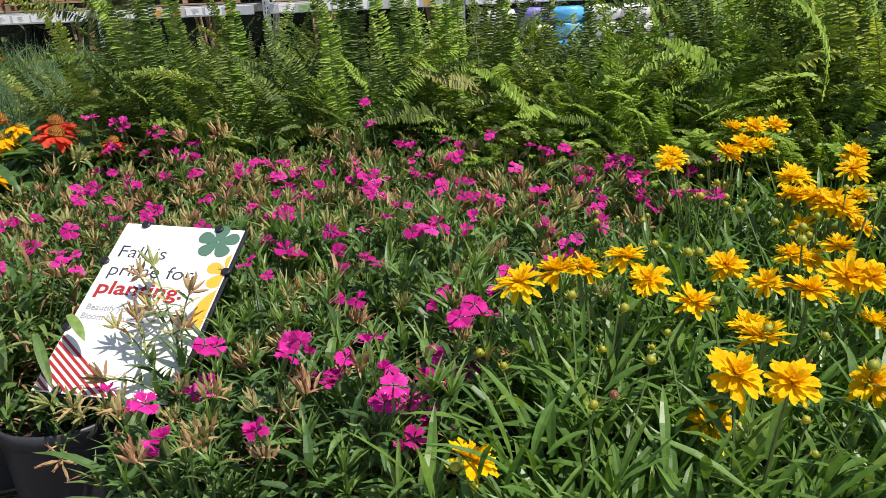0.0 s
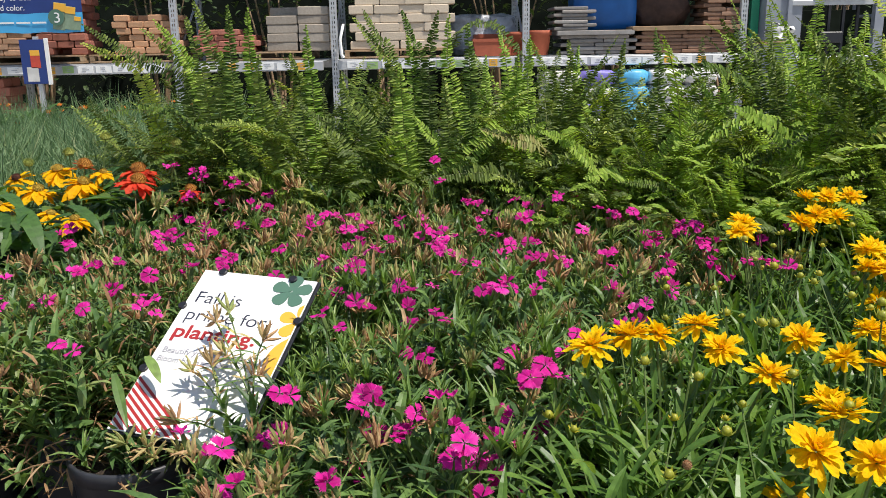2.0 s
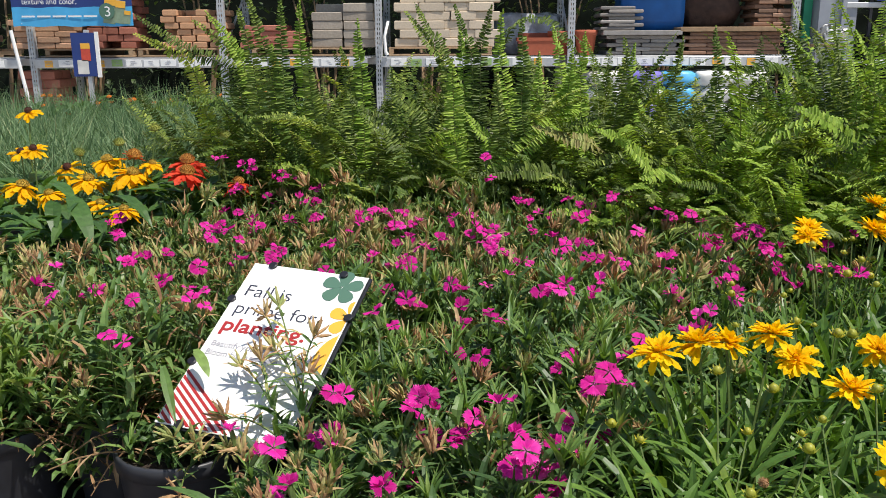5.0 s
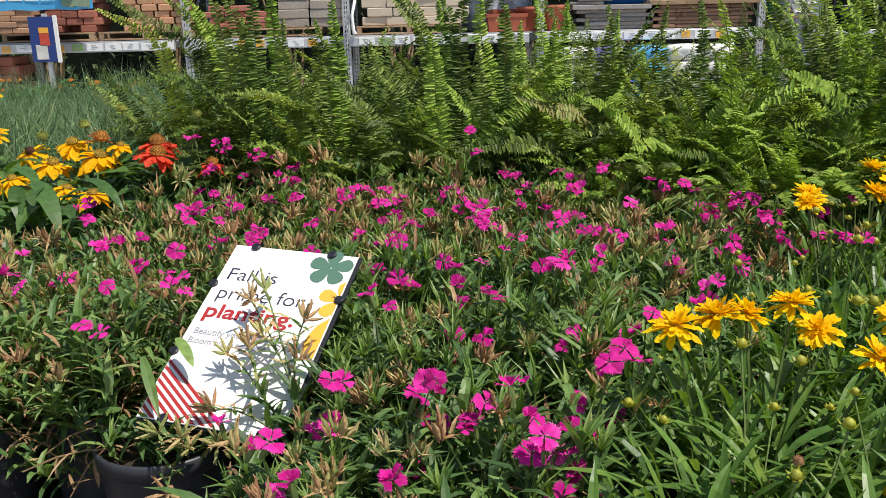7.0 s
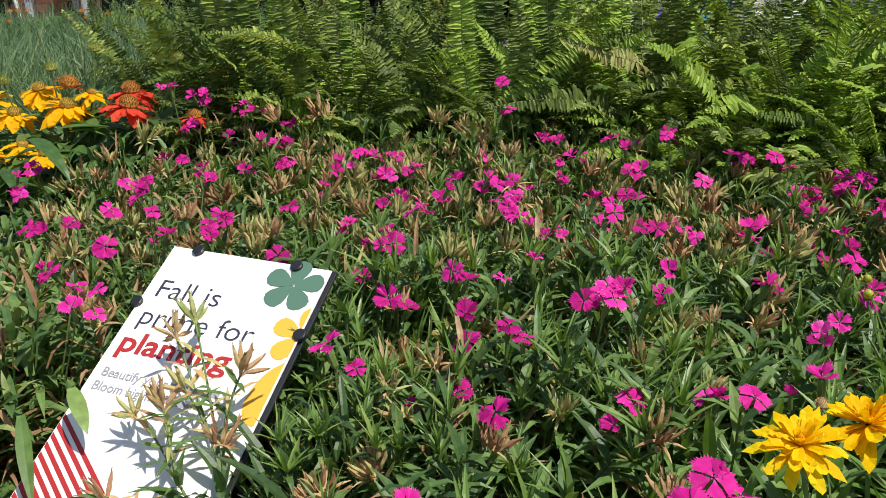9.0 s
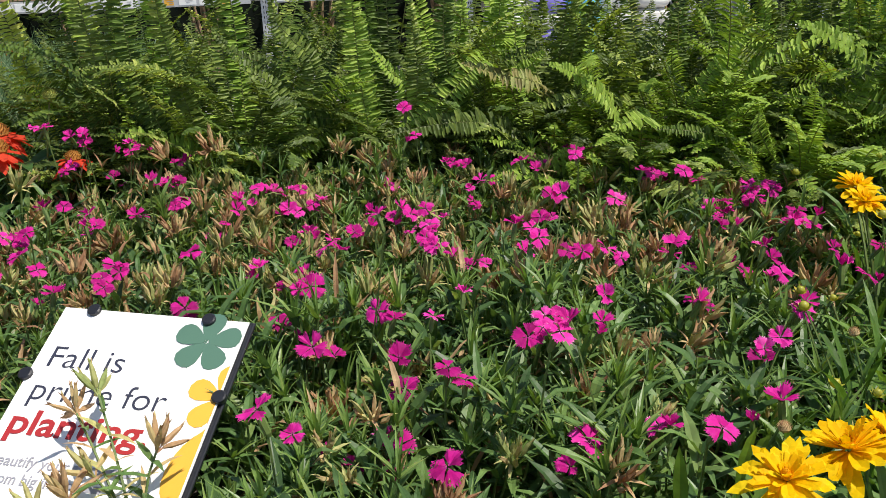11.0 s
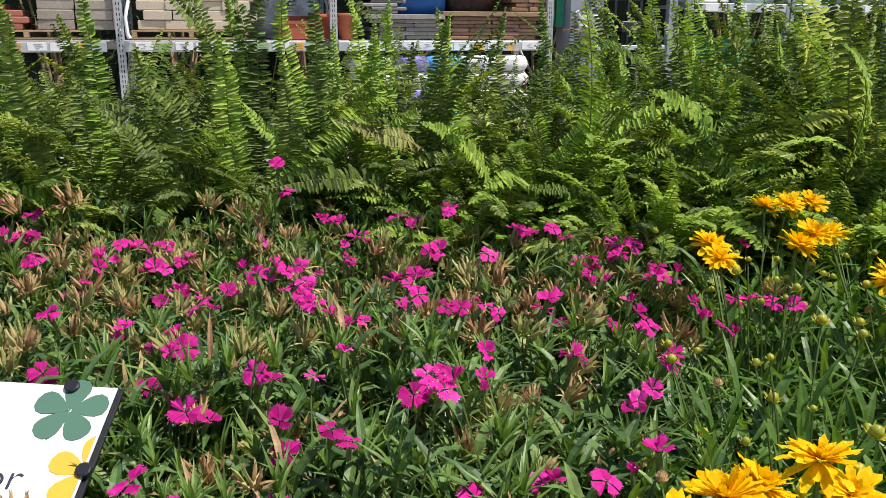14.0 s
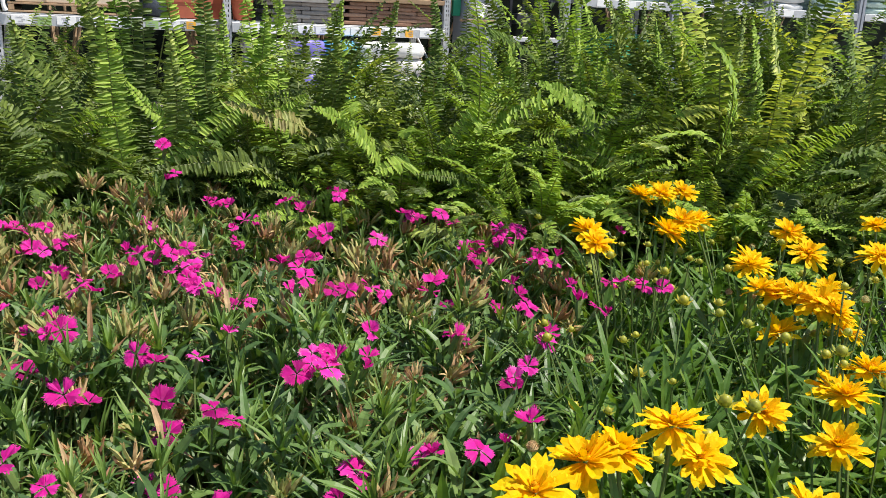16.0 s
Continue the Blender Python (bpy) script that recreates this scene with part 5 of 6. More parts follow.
fern(0.92, 1.90, 6, 5, 12, 1, 12, 1.06, 30, (("Y", (0.819, 1.898, 1.031), (0.813, 1.873, 0.999), (0.807, 1.848, 0.967)), ("", (0.848, 2.038, 1.171), (0.822, 2.013, 1.228), (0.790, 1.988, 1.277)), ("", (0.887, 2.020, 1.138), (0.859, 1.995, 1.219), (0.831, 1.970, 1.284)), ("b", (0.949, 1.996, 1.152), (0.906, 1.971, 1.238), (0.865, 1.946, 1.286)), ("b", (0.919, 2.005, 1.098), (0.893, 1.980, 1.164), (0.870, 1.955, 1.217)), ("", (0.992, 1.974, 1.143), (0.953, 1.949, 1.218), (0.919, 1.924, 1.283)), ("", (1.018, 1.950, 1.168), (1.004, 1.925, 1.231), (0.984, 1.900, 1.291)), ))
fern(1.22, 1.80, 7, 13, 12, 4, 12, 1.34, 30, (("b", (1.067, 1.936, 1.147), (1.035, 1.911, 1.205), (1.004, 1.886, 1.251)), ("y", (1.116, 1.914, 1.114), (1.080, 1.889, 1.201), (1.042, 1.864, 1.283)), ("", (1.208, 1.862, 1.084), (1.186, 1.838, 1.206), (1.160, 1.812, 1.299)), ("b", (1.150, 1.730, 1.076), (1.108, 1.705, 1.189), (1.065, 1.680, 1.261)), ("", (1.189, 1.712, 1.078), (1.136, 1.687, 1.191), (1.085, 1.662, 1.304)), ("", (1.193, 1.689, 1.081), (1.179, 1.664, 1.193), (1.154, 1.639, 1.297)), ("Y", (1.170, 1.787, 1.057), (1.073, 1.770, 1.081), (0.959, 1.754, 1.049), (0.902, 1.737, 1.005)), ("Y", (1.144, 1.778, 0.958), (1.046, 1.753, 0.975), (0.967, 1.728, 1.003)), ))
fern(1.50, 1.66, 8, 13, 12, 6, 12, 1.34, 30, (("y", (1.398, 1.640, 1.030), (1.301, 1.615, 1.021), (1.202, 1.590, 1.027)), ("d", (1.403, 1.663, 0.940), (1.286, 1.638, 0.938), (1.148, 1.613, 0.937)), ("Y", (1.458, 1.618, 0.889), (1.367, 1.593, 0.888), (1.301, 1.568, 0.864)), ))
fern(1.76, 1.80, 9, 13, 12, 3, 12, 1.34, 30, ())
fern(-0.60, 2.45, 10, 5, 8, 0, 21, 1.04, 0, ())
fern(-0.30, 2.44, 11, 5, 8, 0, 21, 1.04, 0, ())
fern(0.00, 2.44, 12, 5, 8, 0, 21, 1.04, 0, (("b", (-0.151, 2.000, 0.905), (-0.217, 1.975, 0.932), (-0.261, 1.950, 0.927)), ("n", (0.135, 2.250, 1.300), (0.213, 2.225, 1.314), (0.303, 2.200, 1.223)), ("b", (-0.085, 2.000, 0.955), (-0.144, 1.975, 0.918), (-0.202, 1.950, 0.919)), ))
fern(0.28, 2.43, 13, 5, 8, 0, 28, 1.14, 0, (("b", (0.182, 2.120, 1.049), (0.188, 2.095, 1.147), (0.184, 2.070, 1.242)), ))
fern(0.56, 2.38, 14, 5, 8, 0, 28, 1.14, 0, ())
fern(0.84, 2.30, 15, 5, 8, 1, 26, 1.06, 0, (("d", (0.846, 2.081, 1.148), (0.733, 2.056, 1.203), (0.626, 2.031, 1.178)), ("b", (0.779, 2.067, 1.103), (0.766, 2.042, 1.152), (0.746, 2.017, 1.187)), ("b", (0.726, 2.108, 1.057), (0.676, 2.083, 1.101), (0.633, 2.058, 1.146)), ))
fern(1.14, 2.20, 16, 13, 20, 2, 20, 1.34, 0, (("b", (0.989, 1.978, 1.071), (0.955, 1.953, 1.126), (0.924, 1.928, 1.173)), ("b", (1.085, 1.937, 1.143), (1.036, 1.912, 1.159), (0.991, 1.887, 1.172)), ("", (1.172, 1.892, 1.062), (1.134, 1.868, 1.135), (1.094, 1.842, 1.215)), ))
fern(1.44, 2.12, 17, 13, 20, 3, 20, 1.34, 0, ())
fern(1.78, 2.20, 18, 13, 20, 2, 20, 1.34, 0, ())
fern(0.10, 2.76, 19, 6, 0, 0, 9, 1.04, 0, ())
fern(0.46, 2.74, 20, 6, 0, 0, 9, 1.06, 0, ())
fern(0.80, 2.68, 21, 6, 0, 1, 9, 1.06, 0, ())
fern(1.16, 2.62, 22, 13, 0, 2, 9, 1.34, 0, ())
fern(1.52, 2.58, 23, 13, 0, 3, 9, 1.34, 0, ())
fern(1.90, 2.60, 24, 13, 0, 2, 9, 1.34, 0, ())
fern(-0.22, 2.76, 25, 6, 0, 0, 9, 1.04, 0, ())
fern(-0.52, 2.78, 26, 6, 0, 0, 9, 1.04, 0, ())
fern(0.47, 1.90, 27, 0, 8, 0, 16, 0.70, 28, (("r", (0.304, 1.930, 1.030), (0.223, 1.905, 1.057), (0.153, 1.880, 1.081)), ("", (0.338, 2.000, 0.944), (0.365, 1.975, 1.001), (0.413, 1.950, 1.031)), ("", (0.451, 2.000, 0.997), (0.476, 1.975, 1.038), (0.500, 1.950, 1.100)), ("b", (0.274, 2.000, 0.999), (0.301, 1.975, 1.065), (0.316, 1.950, 1.088)), ("b", (0.240, 2.000, 0.881), (0.194, 1.975, 0.878), (0.160, 1.950, 0.877)), ))
fern(0.70, 1.76, 28, 4, 10, 0, 16, 0.72, 28, ())
fern(1.00, 1.66, 29, 5, 10, 0, 16, 0.78, 28, ())
fern(1.22, 1.52, 30, 0, 8, 0, 16, 0.62, 24, (("y", (1.230, 1.727, 1.012), (1.134, 1.702, 1.048), (1.055, 1.677, 1.046)), ("d", (1.304, 1.647, 1.014), (1.260, 1.622, 1.167), (1.204, 1.597, 1.304)), ("y", (1.240, 1.688, 1.053), (1.176, 1.663, 1.110), (1.166, 1.638, 1.184)), ))

# ---- blue-green grass ----
def grass_mesh(seed, blades=165, top=0.31, spread=0.20):
    g = random.Random(seed)
    vs, fs = [], []
    for k in range(blades):
        a, q = g.uniform(0, 6.283), math.sqrt(g.random())
        p = Vector((math.cos(a), math.sin(a), 0)) * 0.07 * q
        ln = top * g.uniform(0.8, 1.25)
        d = unit(a + g.uniform(-1.6, 1.6), 1.5 - 0.9 * q)
        leaf(vs, fs, p, d, unit(a + g.uniform(-1, 1), 0.2), ln, g.uniform(0.0030, 0.0054), g.uniform(-0.3, 2.6), 0.3, 4, (1.0, 1.0, 0.9, 0.6))
    return mesh("grass_tuft", vs, fs, M_GRASS)


GRASS = [grass_mesh(700 + k) for k in range(4)]


def grass(x, y, seed):
    g = random.Random(seed)
    t = thing("grass_plant", pose(x, y, BENCH_Z), "fine blue-green ornamental grass in a black pot", "grass", "ornamental grasses")
    part("pot", FARPOT, t)
    part("soil", SOIL, t)
    part("grass_tuft", GRASS[seed % 4], t, pose(0, 0, POT_H - 0.02, 0, 0, g.uniform(0, 360)) @ Matrix.Diagonal((1, 1, g.uniform(0.9, 1.1), 1)), "", "stuff")


n = 0
for gy in np.arange(2.35, 4.3, 0.21):
    for gx in np.arange(-3.0, -0.6, 0.21):
        if gx < -0.85:
            grass(float(gx) + rnd.uniform(-0.03, 0.03), float(gy) + rnd.uniform(-0.03, 0.03), n)
            n += 1

# ---- coneflowers and rudbeckia ----
def broad_foliage(seed, leaves=80, top=0.21):
    g = random.Random(seed)
    vs, fs = [], []
    for k in range(leaves):
        a, q = g.uniform(0, 6.283), math.sqrt(g.random())
        h0 = g.uniform(0.0, top * 0.85)
        p = Vector((math.cos(a), math.sin(a), 0)) * 0.07 * q + Vector((0, 0, h0))
        leaf(vs, fs, p, unit(a + g.uniform(-0.5, 0.5), g.uniform(-0.1, 1.0)), Vector((0, 0, 1)), g.uniform(0.07, 0.13), g.uniform(0.024, 0.044), g.uniform(0.4, 1.5), 0.25, 5, (0.35, 0.85, 1.0, 0.85, 0.5))
    return mesh("foliage", vs, fs, M_BROAD)


BROAD = [broad_foliage(800 + k) for k in range(3)]


def coneflower(name, x, y, seed, blooms, label):
    g = random.Random(seed)
    t = thing(name, pose(x, y, BENCH_Z), label, "flower plant", "coneflowers")
    part("pot", POT, t)
    part("soil", SOIL, t)
    part("foliage", BROAD[seed % 3], t, pose(0, 0, POT_H - 0.02, 0, 0, g.uniform(0, 360)), "", "stuff")
    stalks = []
    kinds = {"r": (RUD, RUD_EYE), "e": (ECH, ECH_EYE), "y": (ECHY, ECHY_EYE), "s": (ECHY, ECHY_EYE), "w": (WILT, ECH_EYE), "t": (ECH, ECH_EYE), "g": (None, ECH_GREEN)}
    for j, (k, bx, by, bz) in enumerate(blooms):
        p = Vector((bx - x, by - y, bz - BENCH_Z))
        nrm = Vector((g.uniform(-0.2, 0.3), g.uniform(-0.55, -0.05) if k == "r" else g.uniform(-0.14, 0.08), 1))
        m = facing(p, nrm, g.uniform(0, 6.28), g.uniform(0.92, 1.08) * (0.78 if k in "st" else 1.08 if k == "y" else 1.0))
        heads, eye = kinds[k]
        if heads:
            f = part("flower", heads[g.randrange(len(heads))], t, m, {"r": "golden rays round a dark brown cone", "e": "orange-red drooping rays round an orange cone", "y": "yellow drooping rays round an ochre cone", "s": "small yellow bloom with drooping rays", "w": "withering russet bloom with curled rays", "t": "small orange-red bloom with drooping rays"}[k])
            part("cone", eye, f, pose(0, 0, 0.002))
        else:
            part("green_cone", eye, t, m, "spiky young green cone")
        stalks.append(stalk(Vector((p.x * 0.4, p.y * 0.4, POT_H)), p, 0.0018, 0.015, seed * 40 + j))
    add_stalks(stalks, t)
    return t


coneflower("coneflower_plant", -0.63, 1.99, 1, (("e", -0.623, 1.895, 0.972), ("e", -0.640, 1.960, 0.988), ("t", -0.515, 1.930, 0.944), ("g", -0.559, 2.000, 1.045)), "orange-red coneflowers on stout stems in a black pot")
coneflower("coneflower_plant", -0.83, 2.04, 2, (("y", -0.786, 1.995, 0.958), ("y", -0.877, 2.075, 0.978), ("w", -0.795, 2.035, 0.990), ("s", -0.749, 2.030, 0.977), ("g", -0.834, 2.050, 1.021), ("g", -0.935, 2.050, 0.998), ("g", -0.760, 2.100, 1.052)), "yellow and orange coneflowers with dark cones in a black pot")
broad = coneflower("coneflower_plant", -0.81, 1.74, 3, (("s", -0.712, 1.745, 0.920), ("s", -0.873, 1.850, 0.900), ("s", -0.808, 1.850, 0.913), ("s", -0.895, 1.800, 0.944)), "yellow coneflowers with drooping rays in a black pot")
coneflower("rudbeckia_plant", -1.06, 2.06, 4, (("r", -1.124, 2.200, 1.089), ("r", -1.073, 2.100, 1.004), ("r", -1.132, 2.150, 0.989), ("y", -0.897, 2.000, 0.943), ("r", -0.967, 2.050, 0.963)), "golden rudbeckia with near-black cones in a black pot")
coneflower("rudbeckia_plant", -1.04, 1.74, 5, (("y", -1.032, 1.950, 0.935), ("s", -1.08, 1.74, 0.97)), "golden rudbeckia among broad leaves in a black pot")
bv, bf = [], []
for p, d, ln, wd in (((-0.782, 1.660, 0.964), (0.502, -0.643, -0.129), 0.168, 0.036), ((-0.688, 1.660, 0.966), (0.696, -0.592, 0.043), 0.146, 0.026), ((-0.837, 1.700, 0.949), (0.312, -0.756, -0.126), 0.114, 0.032), ((-0.789, 1.720, 0.926), (0.259, -0.955, 0.593), 0.158, 0.028), ((-0.868, 1.750, 0.974), (0.704, -0.660, 0.186), 0.147, 0.030)):
    leaf(bv, bf, p, d, Vector((0, 0, 1)), ln, wd, 1.0, 0.2, 6, (0.45, 0.85, 1.0, 0.95, 0.75, 0.4))
part("long_leaf", mesh("long_leaf", [v - broad.matrix_basis.translation for v in bv], bf, M_BROAD), broad, None, "", "stuff")

# small orange-flowered bedding plants behind the grass
DOT = dome("floret_head", 0.02, 0.014, leafy("orange_floret", [(0.0, (0.62, 0.10, 0.02)), (0.6, (0.75, 0.25, 0.03)), (1.0, (0.72, 0.30, 0.20))], 0.6, 0.2, (1.2, 1.0, 0.6), 200, 0.2, 0.15), 12, 40, 0.3)
for k in range(6):
    g = random.Random(880 + k)
    bx, by = -2.05 + 0.19 * k + g.uniform(-0.03, 0.03), 4.18 + g.uniform(-0.06, 0.06)
    t = thing("lantana_plant", pose(bx, by, BENCH_Z), "low leafy plant dotted with orange flower heads", "flower plant", "lantana plants")
    part("pot", FARPOT, t)
    part("soil", SOIL, t)
    part("foliage", BROAD[k % 3], t, pose(0, 0, POT_H - 0.02, 0, 0, g.uniform(0, 360)) @ Matrix.Diagonal((1.1, 1.1, 1.25, 1)), "", "stuff")
    for j in range(6):
        a, q = g.uniform(0, 6.28), 0.15 * math.sqrt(g.random())
        part("flower_head", DOT, t, facing((q * math.cos(a), q * math.sin(a), POT_H + g.uniform(0.14, 0.25)), (g.uniform(-0.4, 0.4), -0.4, 1), 0, 0.62))

# ---- printed sign ----
S_TL = Vector((-0.3018, 1.205, 0.9484))
U = Vector((0.1726, -0.0526, -0.0077)).normalized()
V = Vector((-0.0673, -0.2375, -0.1408))
V = (V - U * V.dot(U)).normalized()
NRM = V.cross(U).normalized()
NRM = NRM if NRM.z > 0 else -NRM
SW, SH = 0.180, 0.284
sign_m = Matrix.Translation(S_TL) @ Matrix((U, -V, NRM)).transposed().to_4x4()
sign = thing("garden_sign", sign_m, "white printed sign clipped to a thin black holder among dianthus", "sign")
part("backing", block("backing", (SW + 0.004, SH + 0.004, 0.004), M_BLACK, 0.001), sign, pose(SW / 2 + 0.002, -SH / 2, -0.004), "thin black plastic holder")
part("panel", block("panel", (SW, SH, 0.002), M_WHITE, 0.0005), sign, pose(SW / 2, -SH / 2, 0.0), "bright white printed panel")


def flat(name, outline, mat, z=0.0014, label=""):
    vs = [Vector((x, -y, z)) for x, y in outline]
    o = len(vs)
    vs += [v + Vector((0, 0, -0.0006)) for v in vs]
    fs = [tuple(range(o))[::-1]] + [(j, (j + 1) % o, o + (j + 1) % o, o + j) for j in range(o)]
    return part(name, mesh(name, vs, fs, mat), sign, None, label)


def words(text, x, y, width, size, mat, bold=0.0, parent=None, m=None):
    cu = bpy.data.curves.new("lettering", "FONT")
    cu.body = text
    cu.size = size
    cu.offset = bold
    cu.extrude = 0.0003
    ob = bpy.data.objects.new("lettering", cu)
    me = bpy.data.meshes.new_from_object(ob)
    bpy.data.objects.remove(ob)
    me.materials.clear()
    me.materials.append(mat)
    w = max(v.co.x for v in me.vertices) - min(v.co.x for v in me.vertices)
    base = m if m is not None else Matrix()
    return part("lettering", me, parent or sign, base @ pose(x, -y, 0.0014) @ Matrix.Diagonal((width / w, 1, 1, 1)), "printed words " + text)


words("Fall is", 0.011, 0.064, 0.070, 0.031, M_NAVY, -0.0004)
words("prime for", 0.012, 0.097, 0.122, 0.031, M_NAVY, -0.0004)
words("planting.", 0.009, 0.129, 0.124, 0.032, M_RED, 0.0005)
words("Beautify your", 0.010, 0.157, 0.070, 0.0135, M_SGREY)
words("Bloom big in", 0.009, 0.172, 0.062, 0.0135, M_SGREY)
for bx, by, bw in ((0.084, 0.157, 0.05), (0.075, 0.172, 0.04)):
    flat("text_bar", [(bx, by - 0.0065), (bx + bw, by - 0.0065), (bx + bw, by - 0.001), (bx, by - 0.001)], M_SGREY)
for k in range(9):
    # slanting stripes in the lower corner
    a0, a1, slope = 0.200 + k * 0.0094, 0.2048 + k * 0.0094, 0.72
    e0, e1 = (0.2825 - a0) / slope, max(0.0, (0.2825 - a1) / slope)
    flat("red_stripe", [(0.0012, a0), (0.0012 + e0, 0.2825), (0.0012 + e1, 0.2825), (0.0012, min(a1, 0.2825))], M_RED)


def petals(cx, cy, count, r, wide, mat, turn0, name, clip=0.1785):
    for k in range(count):
        a = turn0 + 2 * math.pi * k / count
        out = []
        for j in range(14):
            t = 2 * math.pi * j / 14
            px = r * 0.52 + r * 0.48 * math.cos(t)
            py = wide * math.sin(t) * (0.65 + 0.35 * math.cos(t))
            out.append((min(cx + px * math.cos(a) - py * math.sin(a), clip), cy + px * math.sin(a) + py * math.cos(a)))
        flat(name, out, mat, 0.0014 + 0.00012 * k)


petals(0.149, 0.025, 5, 0.031, 0.0150, M_SGREEN, -1.57, "green_petal")
flat("green_stem", [(0.148, 0.023), (0.1495, 0.024), (0.141, 0.053), (0.140, 0.0525)], M_SGREEN)
petals(0.182, 0.079, 5, 0.032, 0.014, M_SYEL, 2.2, "yellow_petal")
flat("yellow_petal", [(min(0.1785, 0.182 + 0.022 * math.cos(q) - 0.006 * math.sin(q)), 0.140 + 0.034 * math.sin(q)) for q in np.linspace(0, 2 * math.pi, 25)[:-1]], M_SYEL)
dv, df = [], []
lathe(dv, df, [(0.0055, -0.003), (0.0062, 0.0), (0.0062, 0.0025), (0.0050, 0.0034)], 14, (0, 0, 0), True)
CLIP = mesh("clip", dv, df, M_BLACK, False)
for cx, cy in ((0.031, 0.002), (0.143, 0.002), (0.0, 0.074), (0.0, 0.188), (0.035, 0.282), (0.16, 0.282), (0.18, 0.078)):
    part("clip", CLIP, sign, pose(cx, -cy, 0.0015), "round black clip")
ov, of = [], []
lathe(ov, of, [(0.006, 0.0), (0.006, 0.0006)], 14, (0, 0, 0), True)
part("orange_dot", mesh("orange_dot", ov, of, solid("sign_orange", (0.75, 0.16, 0.05), 0.5)), sign, pose(0.169, -0.209, 0.0011))
inv = sign_m.inverted()
kv, kf = [], []
tube(kv, kf, [inv @ Vector((-0.225, 1.20, 0.76)), inv @ Vector((-0.235, 1.155, 0.84)), Vector((0.09, -0.09, -0.007))], [0.004, 0.004, 0.004], 6)
part("stake", mesh("stake", kv, kf, M_BLACK), sign, None, "black plastic stake into the pot")

# ---- steel racks with building blocks ----
RACK_Y = 9.5
SHELF = 1.10


def perforated(h, w=0.075):
    """A slotted upright: two flanges and a face with rows of slots left open."""
    vs, fs = [], []
    n = int(h / 0.05)
    for s in (-1, 1):
        box(vs, fs, (s * (w / 2 - 0.004), 0.03, h / 2), (0.008, 0.06, h))
        box(vs, fs, (s * (w / 2 - 0.0145), 0.0, h / 2), (0.013, 0.003, h))
    box(vs, fs, (0, 0.0, h / 2), (0.016, 0.003, h))
    for k in range(n):
        z = (k + 0.5) * h / n
        box(vs, fs, (0, 0.0005, z), (w - 0.01, 0.0025, 0.022))
    return mesh("upright", vs, fs, M_STEEL)


UPRIGHT = perforated(3.2)


def rack(x0, x1, depth=1.1):
    t = thing("pallet_rack", pose(x0, RACK_Y, 0), "galvanised steel pallet rack loaded with blocks", "rack", "pallet racks")
    w = x1 - x0
    for x in ((0.0,) if x1 < 3 else (0.0, w - 0.09)):
        for y in (0, depth):
            part("upright", UPRIGHT, t, pose(x, y, 0), "slotted grey upright")
        vs, fs = [], []
        for k in range(4):
            z = 0.4 + k * 0.75
            tube(vs, fs, [(x, 0.04, z), (x, depth - 0.02, z + 0.65)], [0.014, 0.014], 6)
        part("brace", mesh("brace", vs, fs, M_STEEL), t)
    for z, nm in ((SHELF - 0.11, "beam"), (2.3, "beam")):
        b = block("beam", (w - 0.17, 0.05, 0.10), M_STEEL, 0.006)
        part(nm, b, t, pose(w / 2 - 0.045, -0.028, z + 0.05))
        part(nm, b, t, pose(w / 2 - 0.045, depth + 0.03, z + 0.05))
        deck = block("deck", (w - 0.1, depth, 0.012), M_STEEL, 0.002)
        part("deck", deck, t, pose(w / 2 - 0.045, depth / 2, z + 0.106))
    return t


for a, b in ((-6.9, -4.78), (-4.78, -2.64), (-2.64, -0.9), (-0.9, 1.22), (1.22, 3.74)):
    rack(a, b)

LABEL = block("label", (0.17, 0.004, 0.075), M_WHITE, 0.001)
LABELG = block("label", (0.12, 0.004, 0.075), M_LIME, 0.001)
LABELY = block("label", (0.09, 0.004, 0.075), M_SYEL, 0.001)
lg = random.Random(3)
for a, b in ((-6.8, -4.9), (-4.68, -2.75), (-2.52, -1.05), (-0.78, 1.08), (1.35, 3.6)):
    strip = thing("price_strip", pose(a, RACK_Y - 0.056, SHELF - 0.06), "row of white and green shelf labels on the beam", "label strip", "label strips")
    x = 0.1
    while x < b - a - 0.1:
        me = lg.choice((LABEL, LABEL, LABEL, LABELG, LABELY))
        lab = part("label", me, strip, pose(x, 0, lg.uniform(-0.006, 0.006)))
        vs, fs = [], []
        for k in range(3):
            box(vs, fs, (lg.uniform(-0.02, 0.02), -0.0035, 0.02 - 0.018 * k), (lg.uniform(0.03, 0.075), 0.002, 0.005))
        part("print_mark", mesh("print_mark", vs, fs, M_SGREY), lab)
        x += lg.uniform(0.175, 0.21)


def pallet(x, y, z, w=1.05, d=0.95, h=0.09):
    t = thing("wooden_pallet", pose(x, y, z), "worn wooden pallet under stacked blocks", "pallet", "pallets")
    board = block("board", (w, 0.10, 0.018), M_WOOD, 0.003)
    stringer = block("stringer", (0.05, d, h - 0.038), M_WOOD, 0.004)
    for k in range(6):
        part("board", board, t, pose(0, -d / 2 + 0.05 + k * (d - 0.1) / 5, h - 0.009))
    for k in range(3):
        part("board", board, t, pose(0, -d / 2 + 0.05 + k * (d - 0.1) / 2, 0.009))
        part("stringer", stringer, t, pose((k - 1) * (w / 2 - 0.03), 0, h / 2))


